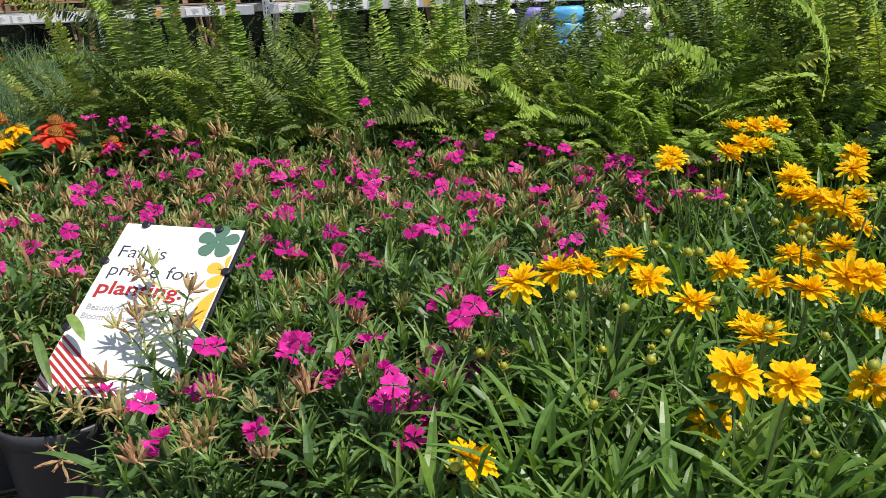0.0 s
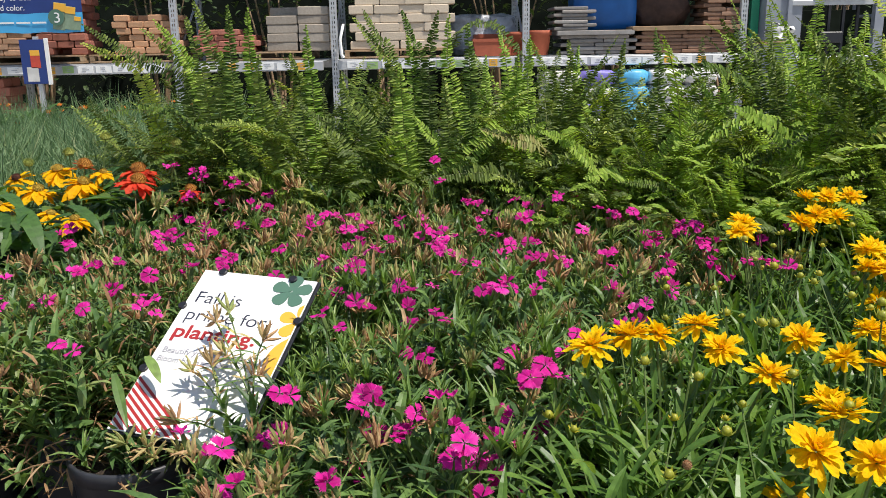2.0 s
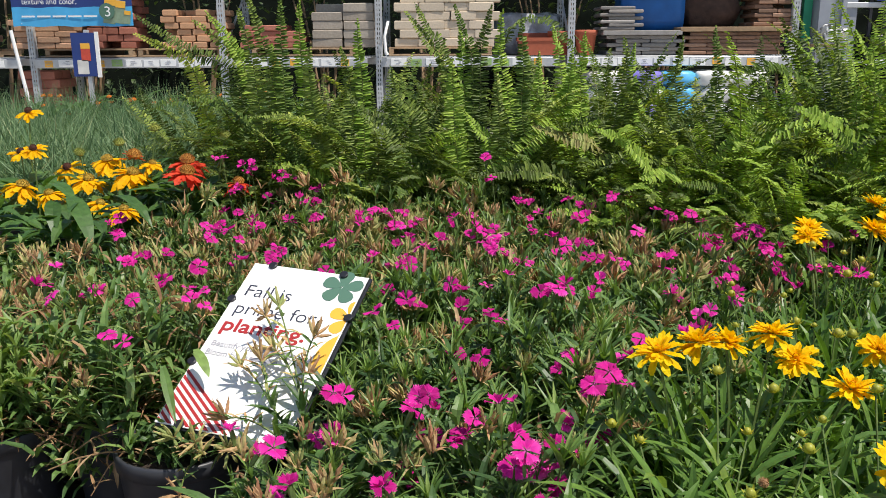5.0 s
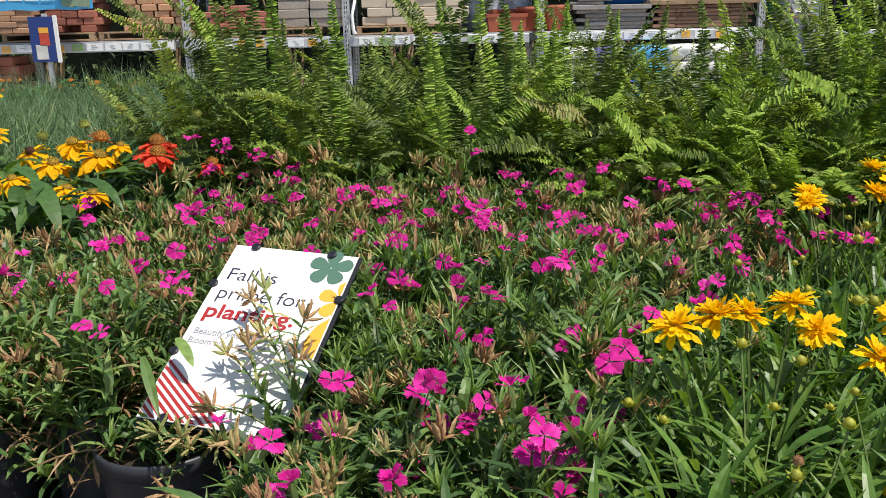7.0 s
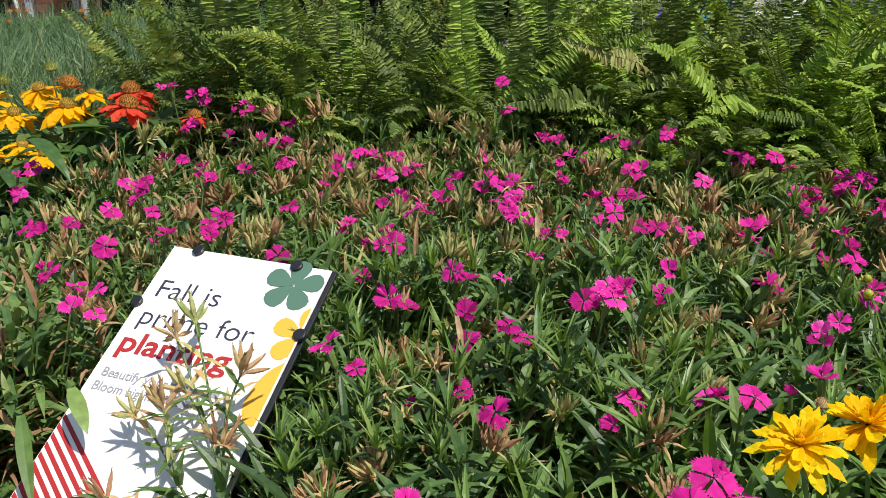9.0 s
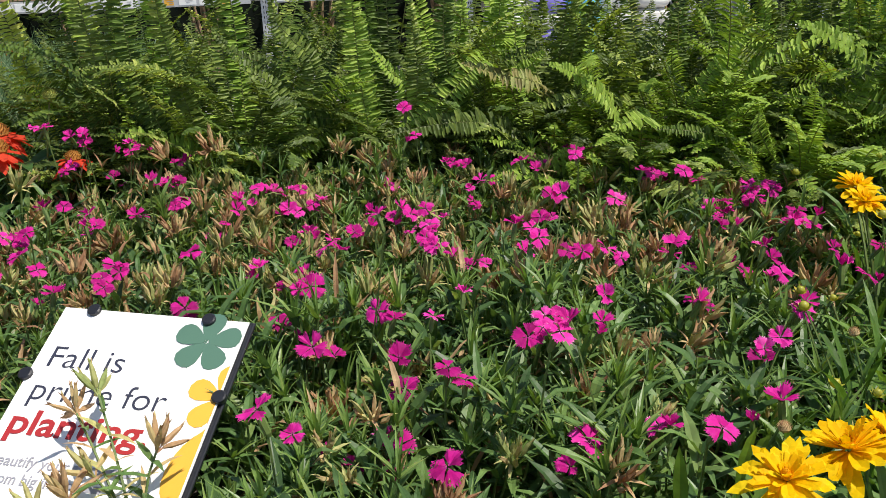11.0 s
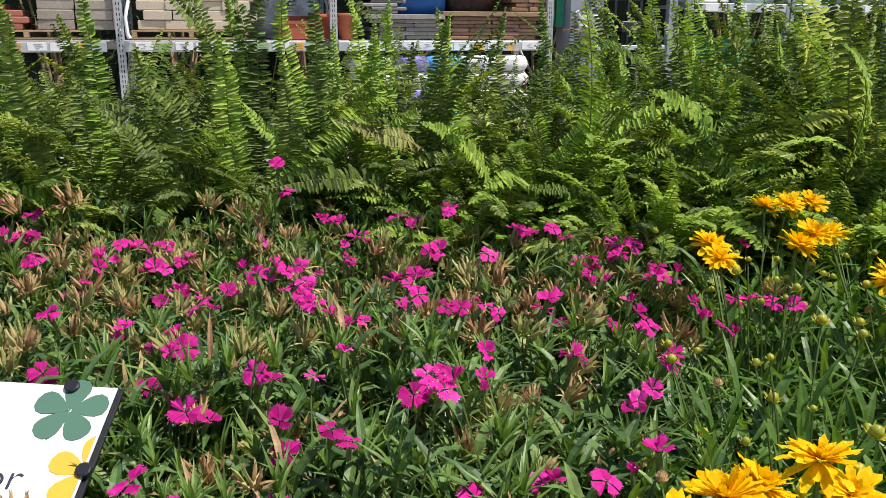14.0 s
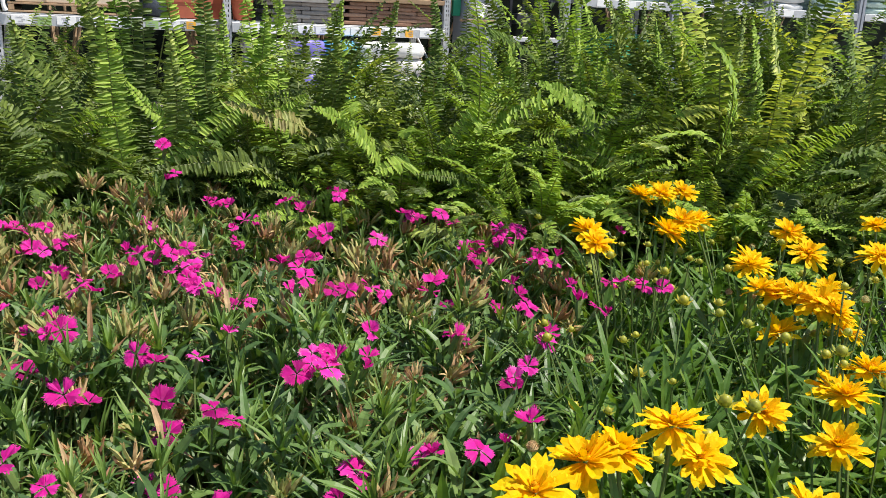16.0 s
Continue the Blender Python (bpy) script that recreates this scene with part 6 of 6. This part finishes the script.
def block_stack(x, z, w, courses, size, mat, label, seed, gap=0.003, ragged=0.12, stagger=True, depth=0.9, missing=0.0):
    """Courses of blocks: each front block is a piece; the hidden rest is a core."""
    g = random.Random(seed)
    y0 = RACK_Y + 0.06
    t = thing("block_stack", pose(x, y0, z), label, "block stack", "stacks of blocks")
    bw, bd, bh = size
    kinds = [block("block", (bw * k, bd, bh), mat, 0.009) for k in (1.0, 0.99, 0.98)]
    n = max(1, int(w / (bw + gap)))
    for c in range(courses):
        off = (bw / 2 if (stagger and c % 2) else 0.0)
        for k in range(n):
            for r in range(2):
                if g.random() < missing or (c == courses - 1 and g.random() < ragged):
                    continue
                px = -w / 2 + bw / 2 + k * (bw + gap) + off * 0.5 + g.uniform(-0.006, 0.006)
                part("block", kinds[g.randrange(3)], t, pose(px, bd / 2 + r * (bd + 0.01) + g.uniform(-0.015, 0.015), bh / 2 + c * (bh + 0.0015), 0, 0, g.uniform(-1.5, 1.5)))
    return t


PZ = SHELF + 0.01
for px in (-5.9, -4.15, -3.1, -1.75, -0.22):
    pallet(px, RACK_Y + 0.5, PZ, 1.0 if px < -2 else 1.15)
for px in (-4.86, -3.3):
    pallet(px, RACK_Y + 0.5, 0.0)
TOPP = PZ + 0.092
block_stack(-4.62, TOPP, 0.85, 5, (0.25, 0.22, 0.062), M_TANB, "stack of tan-brown concrete edging blocks on a pallet", 1)
block_stack(-5.75, TOPP, 1.0, 5, (0.27, 0.22, 0.078), M_TANB, "stack of tan-brown concrete edging blocks on a pallet", 8)
block_stack(-3.84, TOPP, 0.66, 9, (0.17, 0.2, 0.075), M_REDB, "stack of red concrete wall blocks on a pallet", 2, 0.012, 0.3, True, 0.9, 0.05)
block_stack(-2.97, TOPP, 0.72, 6, (0.155, 0.2, 0.068), M_TAN, "stack of orange-tan concrete wall blocks on a pallet", 3, 0.022, 0.35, True, 0.9, 0.08)
block_stack(-1.28, TOPP, 0.72, 5, (0.335, 0.22, 0.094), M_GREYB, "stack of grey-brown concrete blocks on a pallet", 4, 0.012, 0.3, False)
block_stack(-2.1, TOPP, 0.7, 4, (0.22, 0.2, 0.06), M_REDB, "stack of thin dark red bricks on a pallet", 9)
block_stack(-0.16, TOPP, 1.15, 6, (0.275, 0.24, 0.094), M_BEIGE, "stack of beige rounded concrete blocks on a pallet", 5, 0.003, 0.15)
block_stack(2.02, PZ, 0.80, 5, (0.38, 0.3, 0.041), M_FLAG, "stack of grey flagstones lying flat", 6, 0.003, 0.0)
block_stack(3.02, PZ, 1.12, 6, (0.26, 0.25, 0.039), M_FLAGB, "stack of brown flagstones lying flat", 7, 0.003, 0.0)
block_stack(-4.78, 0.092, 0.46, 9, (0.21, 0.2, 0.095), M_REDB, "low stack of red concrete wall blocks on a pallet", 10)
block_stack(-3.3, 0.092, 0.9, 5, (0.21, 0.2, 0.095), M_TANB, "low stack of tan concrete wall blocks on a pallet", 11)


def plank(x, y, z, w, mat, label):
    t = thing("timber_board", pose(x, y, z), label, "board", "boards")
    part("board", block("board", (w, 0.9, 0.05), mat, 0.006), t)


plank(2.0, RACK_Y + 0.45, PZ + 0.235, 0.86, M_FLAG, "grey weathered board on stacked flagstones")
plank(3.02, RACK_Y + 0.45, PZ + 0.27, 1.22, M_WOOD, "tan wooden board on stacked flagstones")
block_stack(3.42, PZ + 0.30, 0.42, 8, (0.2, 0.25, 0.045), M_FLAGB, "tall stack of brown flagstones on a board", 13, 0.008, 0.3, True, 0.9, 0.06)
block_stack(1.74, PZ + 0.265, 0.40, 7, (0.38, 0.25, 0.035), M_FLAG, "small stack of thin grey flagstones on a board", 14, 0.01)


def soft_box(name, x, y, z, size, mat, label, category, seed, group="", round_off=0.10, lumps=0.05):
    """A bag or wrapped bundle with bulging, uneven faces."""
    g = random.Random(seed)
    bm = bmesh.new()
    bmesh.ops.create_cube(bm, size=1.0)
    bmesh.ops.subdivide_edges(bm, edges=bm.edges[:], cuts=5, use_grid_fill=True)
    for v in bm.verts:
        p = v.co * 2
        k = 1 - round_off * (abs(p.x) ** 3 * abs(p.z) ** 3 + abs(p.y) ** 3 * abs(p.z) ** 3 + abs(p.x) ** 3 * abs(p.y) ** 3)
        q = noise.noise_vector(v.co * 3.1 + Vector((seed, 0, 0))) * lumps
        v.co = Vector((v.co.x * size[0] * k, v.co.y * size[1] * k, (v.co.z * k + 0.5) * size[2])) + Vector((q.x * size[0], q.y * size[1], q.z * size[2] if v.co.z > -0.4 else 0))
    zmin = min(v.co.z for v in bm.verts)
    for v in bm.verts:
        v.co.z -= zmin
    me = bpy.data.meshes.new(name)
    bm.to_mesh(me)
    bm.free()
    me.materials.append(mat)
    me.polygons.foreach_set("use_smooth", [True] * len(me.polygons))
    ob = new(name, me)
    ob.matrix_basis = pose(x, y, z, 0, 0, g.uniform(-4, 4))
    return tagged(ob, label, category, group)


soft_box("wrapped_parcel", 0.80, RACK_Y + 0.92, PZ, (0.76, 0.5, 0.46), M_PLAST, "parcel of goods in crumpled clear wrap", "parcel", 1, "", 0.03, 0.10)


def clay_pot(x, y, z, r, h):
    t = thing("terracotta_planter", pose(x, y, z), "square-rimmed red terracotta planter", "planter", "terracotta planters")
    vs, fs = [], []
    lathe(vs, fs, [(r * 0.1, 0.006), (r * 0.72, 0.0), (r * 0.92, h * 0.8), (r * 1.02, h * 0.81), (r * 1.03, h), (r * 0.93, h), (r * 0.85, h * 0.7), (r * 0.1, h * 0.68)], 18)
    part("planter_body", mesh("planter_body", vs, fs, M_CLAY, True), t)


def trough(x, y, z, w, d, h):
    """A rectangular planter with a thick rim and tapering sides."""
    t = thing("terracotta_trough", pose(x, y, z), "rectangular orange terracotta trough on the shelf", "planter", "terracotta troughs")
    vs, fs = [], []
    for k, (e, zz) in enumerate(((0.90, 0.0), (0.97, h * 0.80), (1.03, h * 0.81), (1.03, h), (0.93, h), (0.86, h * 0.55))):
        vs += [Vector((sx * w / 2 * e, sy * d / 2 * e, zz)) for sx, sy in ((-1, -1), (1, -1), (1, 1), (-1, 1))]
        if k:
            fs += [(4 * k - 4 + j, 4 * k - 4 + (j + 1) % 4, 4 * k + (j + 1) % 4, 4 * k + j) for j in range(4)]
    fs += [(3, 2, 1, 0), (20, 21, 22, 23)]
    part("planter_body", mesh("planter_body", vs, fs, M_CLAY), t)


trough(0.86, RACK_Y + 0.18, PZ, 0.44, 0.24, 0.19)
trough(0.90, RACK_Y + 0.50, PZ, 0.44, 0.24, 0.24)
clay_pot(1.12, RACK_Y + 0.30, PZ, 0.13, 0.26)
clay_pot(1.40, RACK_Y + 0.18, PZ, 0.13, 0.27)
soft_box("netted_mound", 2.83, RACK_Y + 0.62, PZ + 0.297, (0.62, 0.6, 0.50), M_ROCK, "rounded load of dark brown garden rock under netting", "netted load", 9, "", 0.06, 0.16)
soft_box("blue_covered_pallet", 2.18, RACK_Y + 0.62, PZ + 0.265, (0.72, 0.6, 0.62), M_BLUE, "pallet of goods under a bright blue cover", "covered pallet", 4, "", 0.015, 0.02)
for k, (bx, bw, mm, lb) in enumerate(((2.02, 0.42, M_BAGP, "violet and white soil bag"), (2.40, 0.38, M_BAGB, "sky-blue soil bag"), (2.78, 0.42, M_BAGW, "white soil bag"), (3.16, 0.40, M_BAGW, "white soil bag"), (1.6, 0.42, M_BAGW, "white soil bag"))):
    for j in range(5):
        soft_box("soil_bag", bx, RACK_Y + 0.10, 0.092 + j * 0.168, (bw, 0.6, 0.176), mm if j % 2 == 0 or k else M_BAGW, lb + " lying flat in a stack", "bag", 20 + k * 7 + j, "soil bags")
pallet(2.4, RACK_Y + 0.22, 0.0, 2.1)

gp, gf = [], []
tube(gp, gf, [(-0.80, RACK_Y - 0.08, SHELF + 0.02), (-0.82, RACK_Y - 0.08, SHELF + 0.06), (-0.83, RACK_Y - 0.06, SHELF + 0.22), (-0.79, RACK_Y - 0.04, SHELF + 0.38)], [0.02, 0.018, 0.017, 0.015], 8)
tagged(new("white_pipe", mesh("white_pipe", gp, gf, M_WHITE, True)), "bent white plastic pipe beside a rack upright", "pipe")

# ---- banner and small signs at the rack ----
ban = thing("blue_banner", pose(-4.21, RACK_Y - 0.16, 1.44), "dark and light blue printed banner hung from the rack", "banner")
bv, bf = [], []
nx = 16
for k in range(nx + 1):
    for zz in (0.0, 0.1, 0.20, 0.32, 0.44, 0.6):
        xx = -0.66 + 1.32 * k / nx
        bv.append(Vector((xx, 0.004 * math.sin(xx * 9 + zz * 4), zz + 0.006 * math.sin(k * 1.3))))
for k in range(nx):
    for j in range(5):
        q = k * 6 + j
        bf.append((q, q + 6, q + 7, q + 1))
bme = mesh("cloth", bv, bf, M_BANNER)
bme.materials.append(M_CYAN)
for p in bme.polygons:
    p.material_index = 1 if p.center.z < 0.195 else 0
cl = part("cloth", bme, ban, None, "rippled printed cloth")
so = cl.modifiers.new("thickness", "SOLIDIFY")
so.thickness = 0.003
for cx, cz in ((-0.57, 0.575), (-0.57, 0.03), (0.60, 0.575)):
    cv, cf = [], []
    tube(cv, cf, [(cx, -0.004, cz), (cx, 0.06, cz + 0.015), (cx, 0.15, cz + 0.02)] if cx < 0 else [(cx, -0.004, cz), (cx, 0.06, cz + 0.30), (cx, 0.16, 0.85)], [0.004, 0.004, 0.004], 6)
    part("cord", mesh("cord", cv, cf, M_WHITE, True), ban)
up = pose(0, 0, 0, 90, 0, 0)
words("An easy way to add", -0.56, -0.335, 0.70, 0.085, M_WHITE, 0.0, ban, pose(0, -0.007, 0) @ up)
words("texture and color.", -0.54, -0.232, 0.60, 0.085, M_WHITE, 0.0, ban, pose(0, -0.007, 0) @ up)
tv, tf = [], []
for k in range(5):
    box(tv, tf, (-0.48 + 0.17 * k, -0.0065, 0.105), (0.145, 0.003, 0.018))
part("text_bar", mesh("text_bar", tv, tf, M_WHITE), ban)
for k, (ox, oz, ow, oh) in enumerate(((0.42, 0.165, 0.13, 0.28), (0.53, 0.145, 0.11, 0.24), (0.605, 0.09, 0.07, 0.14))):
    pk = part("printed_bag", block("printed_bag", (ow, 0.004, oh), solid("printed_sage", (0.22, 0.30, 0.20), 0.6), 0.002), ban, pose(ox, -0.009 - 0.003 * k, oz, 0, 8, 0))
    part("bag_top", block("bag_top", (ow * 0.96, 0.004, oh * 0.3), M_SYEL, 0.001), pk, pose(0, -0.003, oh * 0.34))
part("badge", mesh("badge", *(lambda v, f: (lathe(v, f, [(0.085, 0.0), (0.085, 0.004)], 20, (0, 0, 0), True), (v, f))[1])([], []), M_SGREEN), ban, pose(0.39, -0.021, 0.155, 90, 0, 0), "round green badge")
words("3", 0.358, -0.102, 0.060, 0.15, M_WHITE, 0.0, ban, pose(0, -0.026, 0) @ up)

post = thing("blue_post_sign", pose(-4.06, RACK_Y - 0.30, 0), "narrow blue product sign on a steel post", "sign")
part("post", block("post", (0.045, 0.045, 1.40), M_STEEL, 0.004), post, pose(0.03, 0.03, 0.70))
pn = part("panel", block("panel", (0.26, 0.012, 0.46), M_BANNER, 0.002), post, pose(0, -0.004, 1.14), "deep blue panel")
part("edge", block("edge", (0.035, 0.03, 0.48), M_WHITE, 0.002), post, pose(0.148, 0.0, 1.14), "white edge strip")
part("picture", block("picture", (0.10, 0.004, 0.13), solid("print_red", (0.55, 0.07, 0.04), 0.5), 0.001), pn, pose(0.02, -0.009, 0.0))
part("picture", block("picture", (0.10, 0.004, 0.06), M_SYEL, 0.001), pn, pose(0.02, -0.009, 0.09))
part("picture", block("picture", (0.12, 0.004, 0.15), M_BAGW, 0.001), pn, pose(-0.02, -0.009, -0.13))
wp, wf = [], []
tube(wp, wf, [(-4.86, RACK_Y - 0.25, 1.40), (-4.68, RACK_Y - 0.22, 0.0)], [0.02, 0.02], 8)
tagged(new("white_pole", mesh("white_pole", wp, wf, M_WHITE)), "thin white plastic pole leaning at the rack", "pole")

# ---- grey cabinet column, steel frame and shelving on the far side ----
col = thing("steel_column", pose(4.05, RACK_Y - 0.1, 0), "wide grey painted steel column beside the racks", "column")
part("shaft", block("shaft", (0.40, 0.4, 3.4), M_GREY, 0.008), col, pose(0, 0.2, 1.7))
part("green_edge", block("green_edge", (0.09, 0.06, 1.0), M_GREENP, 0.01), col, pose(-0.255, 0.2, 1.75), "ribbed green plastic edge")
fr = thing("steel_frame", pose(4.60, RACK_Y - 0.1, 0), "grey steel cart frame with dark bars", "frame")
for x in (-0.5, 0.5):
    part("post", block("post", (0.10 if x > 0 else 0.045, 0.08, 2.6), M_GREY, 0.006), fr, pose(x, 0, 1.3))
for z in (0.5, 1.02, 1.62, 2.2):
    part("crossbar", block("crossbar", (0.92, 0.05, 0.055), M_STEEL, 0.005), fr, pose(-0.02, 0.0, z))
for k in range(5):
    part("upright_bar", block("upright_bar", (0.03, 0.03, 1.7), M_BLACK, 0.004), fr, pose(-0.32 + 0.16 * k, 0.10, 0.9))
part("box", block("box", (0.24, 0.2, 0.12), M_BLACK, 0.01), fr, pose(-0.02, 0.05, 1.25))
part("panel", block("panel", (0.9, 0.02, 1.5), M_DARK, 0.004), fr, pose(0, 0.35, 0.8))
bl = thing("blue_notice", pose(4.70, RACK_Y - 0.16, 1.74), "small dark blue notice on the frame", "notice")
part("plate", block("plate", (0.56, 0.01, 0.16), M_BANNER, 0.002), bl)
nv, nf = [], []
for k in range(4):
    box(nv, nf, (-0.18 + 0.12 * k, -0.008, -0.035), (0.10, 0.003, 0.018))
part("text_bar", mesh("text_bar", nv, nf, M_WHITE), bl)
soft_box("plastic_bag", 3.93, RACK_Y - 0.28, 1.22, (0.22, 0.18, 0.15), M_BAGW, "crumpled white and blue plastic bag", "bag", 61, "", 0.16, 0.45)
stand = thing("small_stand", pose(3.90, RACK_Y - 0.28, 0), "pale wooden stand under a plastic bag", "stand")
part("top", block("top", (0.32, 0.24, 0.03), M_WOOD, 0.004), stand, pose(0, 0, 1.205))
part("post", block("post", (0.06, 0.06, 1.19), M_GREY, 0.004), stand, pose(0.02, 0, 0.595))


def shelf_bay(x0, x1):
    t = thing("store_shelf", pose(x0, RACK_Y, 0), "grey steel shelving bay stacked with bags", "shelf", "shelving bays")
    w = x1 - x0
    for x in (0.0, w - 0.07):
        part("post", block("post", (0.045, 0.06, 2.6), M_GREY, 0.005), t, pose(x, 0, 1.3))
        part("post", block("post", (0.06, 0.06, 2.6), M_GREY, 0.005), t, pose(x, 0.9, 1.3))
    for z in (0.15, 1.47, 2.3):
        part("deck", block("deck", (w - 0.07, 0.9, 0.03), M_GREY, 0.003), t, pose(w / 2 - 0.035, 0.45, z + 0.02))
        part("beam", block("beam", (w - 0.14, 0.03, 0.10), M_STEEL, 0.005), t, pose(w / 2 - 0.035, -0.02, z))
        for k in range(3):
            part("label", LABEL, t, pose(0.3 + k * (w - 0.5) / 2.4, -0.038, z))


for k, (a, b) in enumerate(((5.36, 6.78), (6.78, 8.25), (8.25, 9.9), (9.9, 11.6), (11.6, 13.2))):
    shelf_bay(a, b)
    for c, (q, mm, lb) in enumerate(((0.28, M_BAGW, "white"), (0.72, M_BAGM, "mint green"))):
        mm2 = (M_BAGW, M_BAGM)[(c + k) % 2]
        for j in range(4):
            soft_box("stacked_bag", a + q * (b - a), RACK_Y + 0.42, 1.506 + j * 0.098, (0.56, 0.6, 0.105), mm2, ("pale mint" if mm2 is M_BAGM else "white") + " bag lying flat in a stack", "bag", 100 + k * 20 + c * 8 + j, "stacked bags")
soft_box("green_sack", 6.22, RACK_Y + 0.42, 0.186, (0.78, 0.7, 0.95), M_BAGG, "bulging glossy green sack on the lower shelf", "bag", 181)
soft_box("white_sack", 7.5, RACK_Y + 0.42, 0.186, (0.7, 0.7, 0.6), M_BAGW, "bulging white sack on the lower shelf", "bag", 182)

# added sheet behind the racks, its near-black colour standing for the shade there
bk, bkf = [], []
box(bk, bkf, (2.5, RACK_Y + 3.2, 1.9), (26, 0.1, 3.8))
tagged(new("dark_backdrop", mesh("dark_backdrop", bk, bkf, M_DARK)), "near-black sheet added for the darkness behind the racks", "wall", "", "structure")

# shrubs in the shade behind the racks
M_HEDGE = leafy("hedge_leaf", [(0.0, (0.020, 0.042, 0.014)), (0.6, (0.045, 0.085, 0.025)), (1.0, (0.10, 0.15, 0.04))], 0.5, 0.2, (1.3, 1.3, 0.5), 20, 0.3)
for k in range(12):
    g = random.Random(1200 + k)
    t = thing("shrub", pose(-6.6 + k * 1.55 + g.uniform(-0.2, 0.2), RACK_Y + 2.35 + g.uniform(-0.2, 0.2), 0), "dark leafy shrub in the shade behind the racks", "shrub", "shrubs behind the racks")
    vs, fs = [], []
    for j in range(6):
        a = g.uniform(0, 6.28)
        tube(vs, fs, [(0.05 * math.cos(a), 0.05 * math.sin(a), 0), (0.25 * math.cos(a), 0.2 * math.sin(a), 1.0), (0.6 * math.cos(a), 0.35 * math.sin(a), g.uniform(1.9, 2.7))], [0.03, 0.02, 0.008], 5)
    part("stem", mesh("stem", vs, fs, M_WOOD), t)
    vs, fs = [], []
    for j in range(560):
        a, q, h = g.uniform(0, 6.28), math.sqrt(g.random()), g.uniform(0.25, 2.9)
        w = 0.95 * math.sqrt(max(0.05, 1 - ((h - 1.4) / 1.75) ** 2)) * q
        leaf(vs, fs, (w * math.cos(a), 0.55 * w * math.sin(a), h), unit(g.uniform(0, 6.28), g.uniform(-0.6, 0.7)), Vector((0, 0, 1)), g.uniform(0.09, 0.17), g.uniform(0.035, 0.07), g.uniform(0.2, 1.2), 0.2, 3, (0.7, 1.0, 0.7))
    part("crown", mesh("crown", vs, fs, M_HEDGE), t, None, "", "stuff")
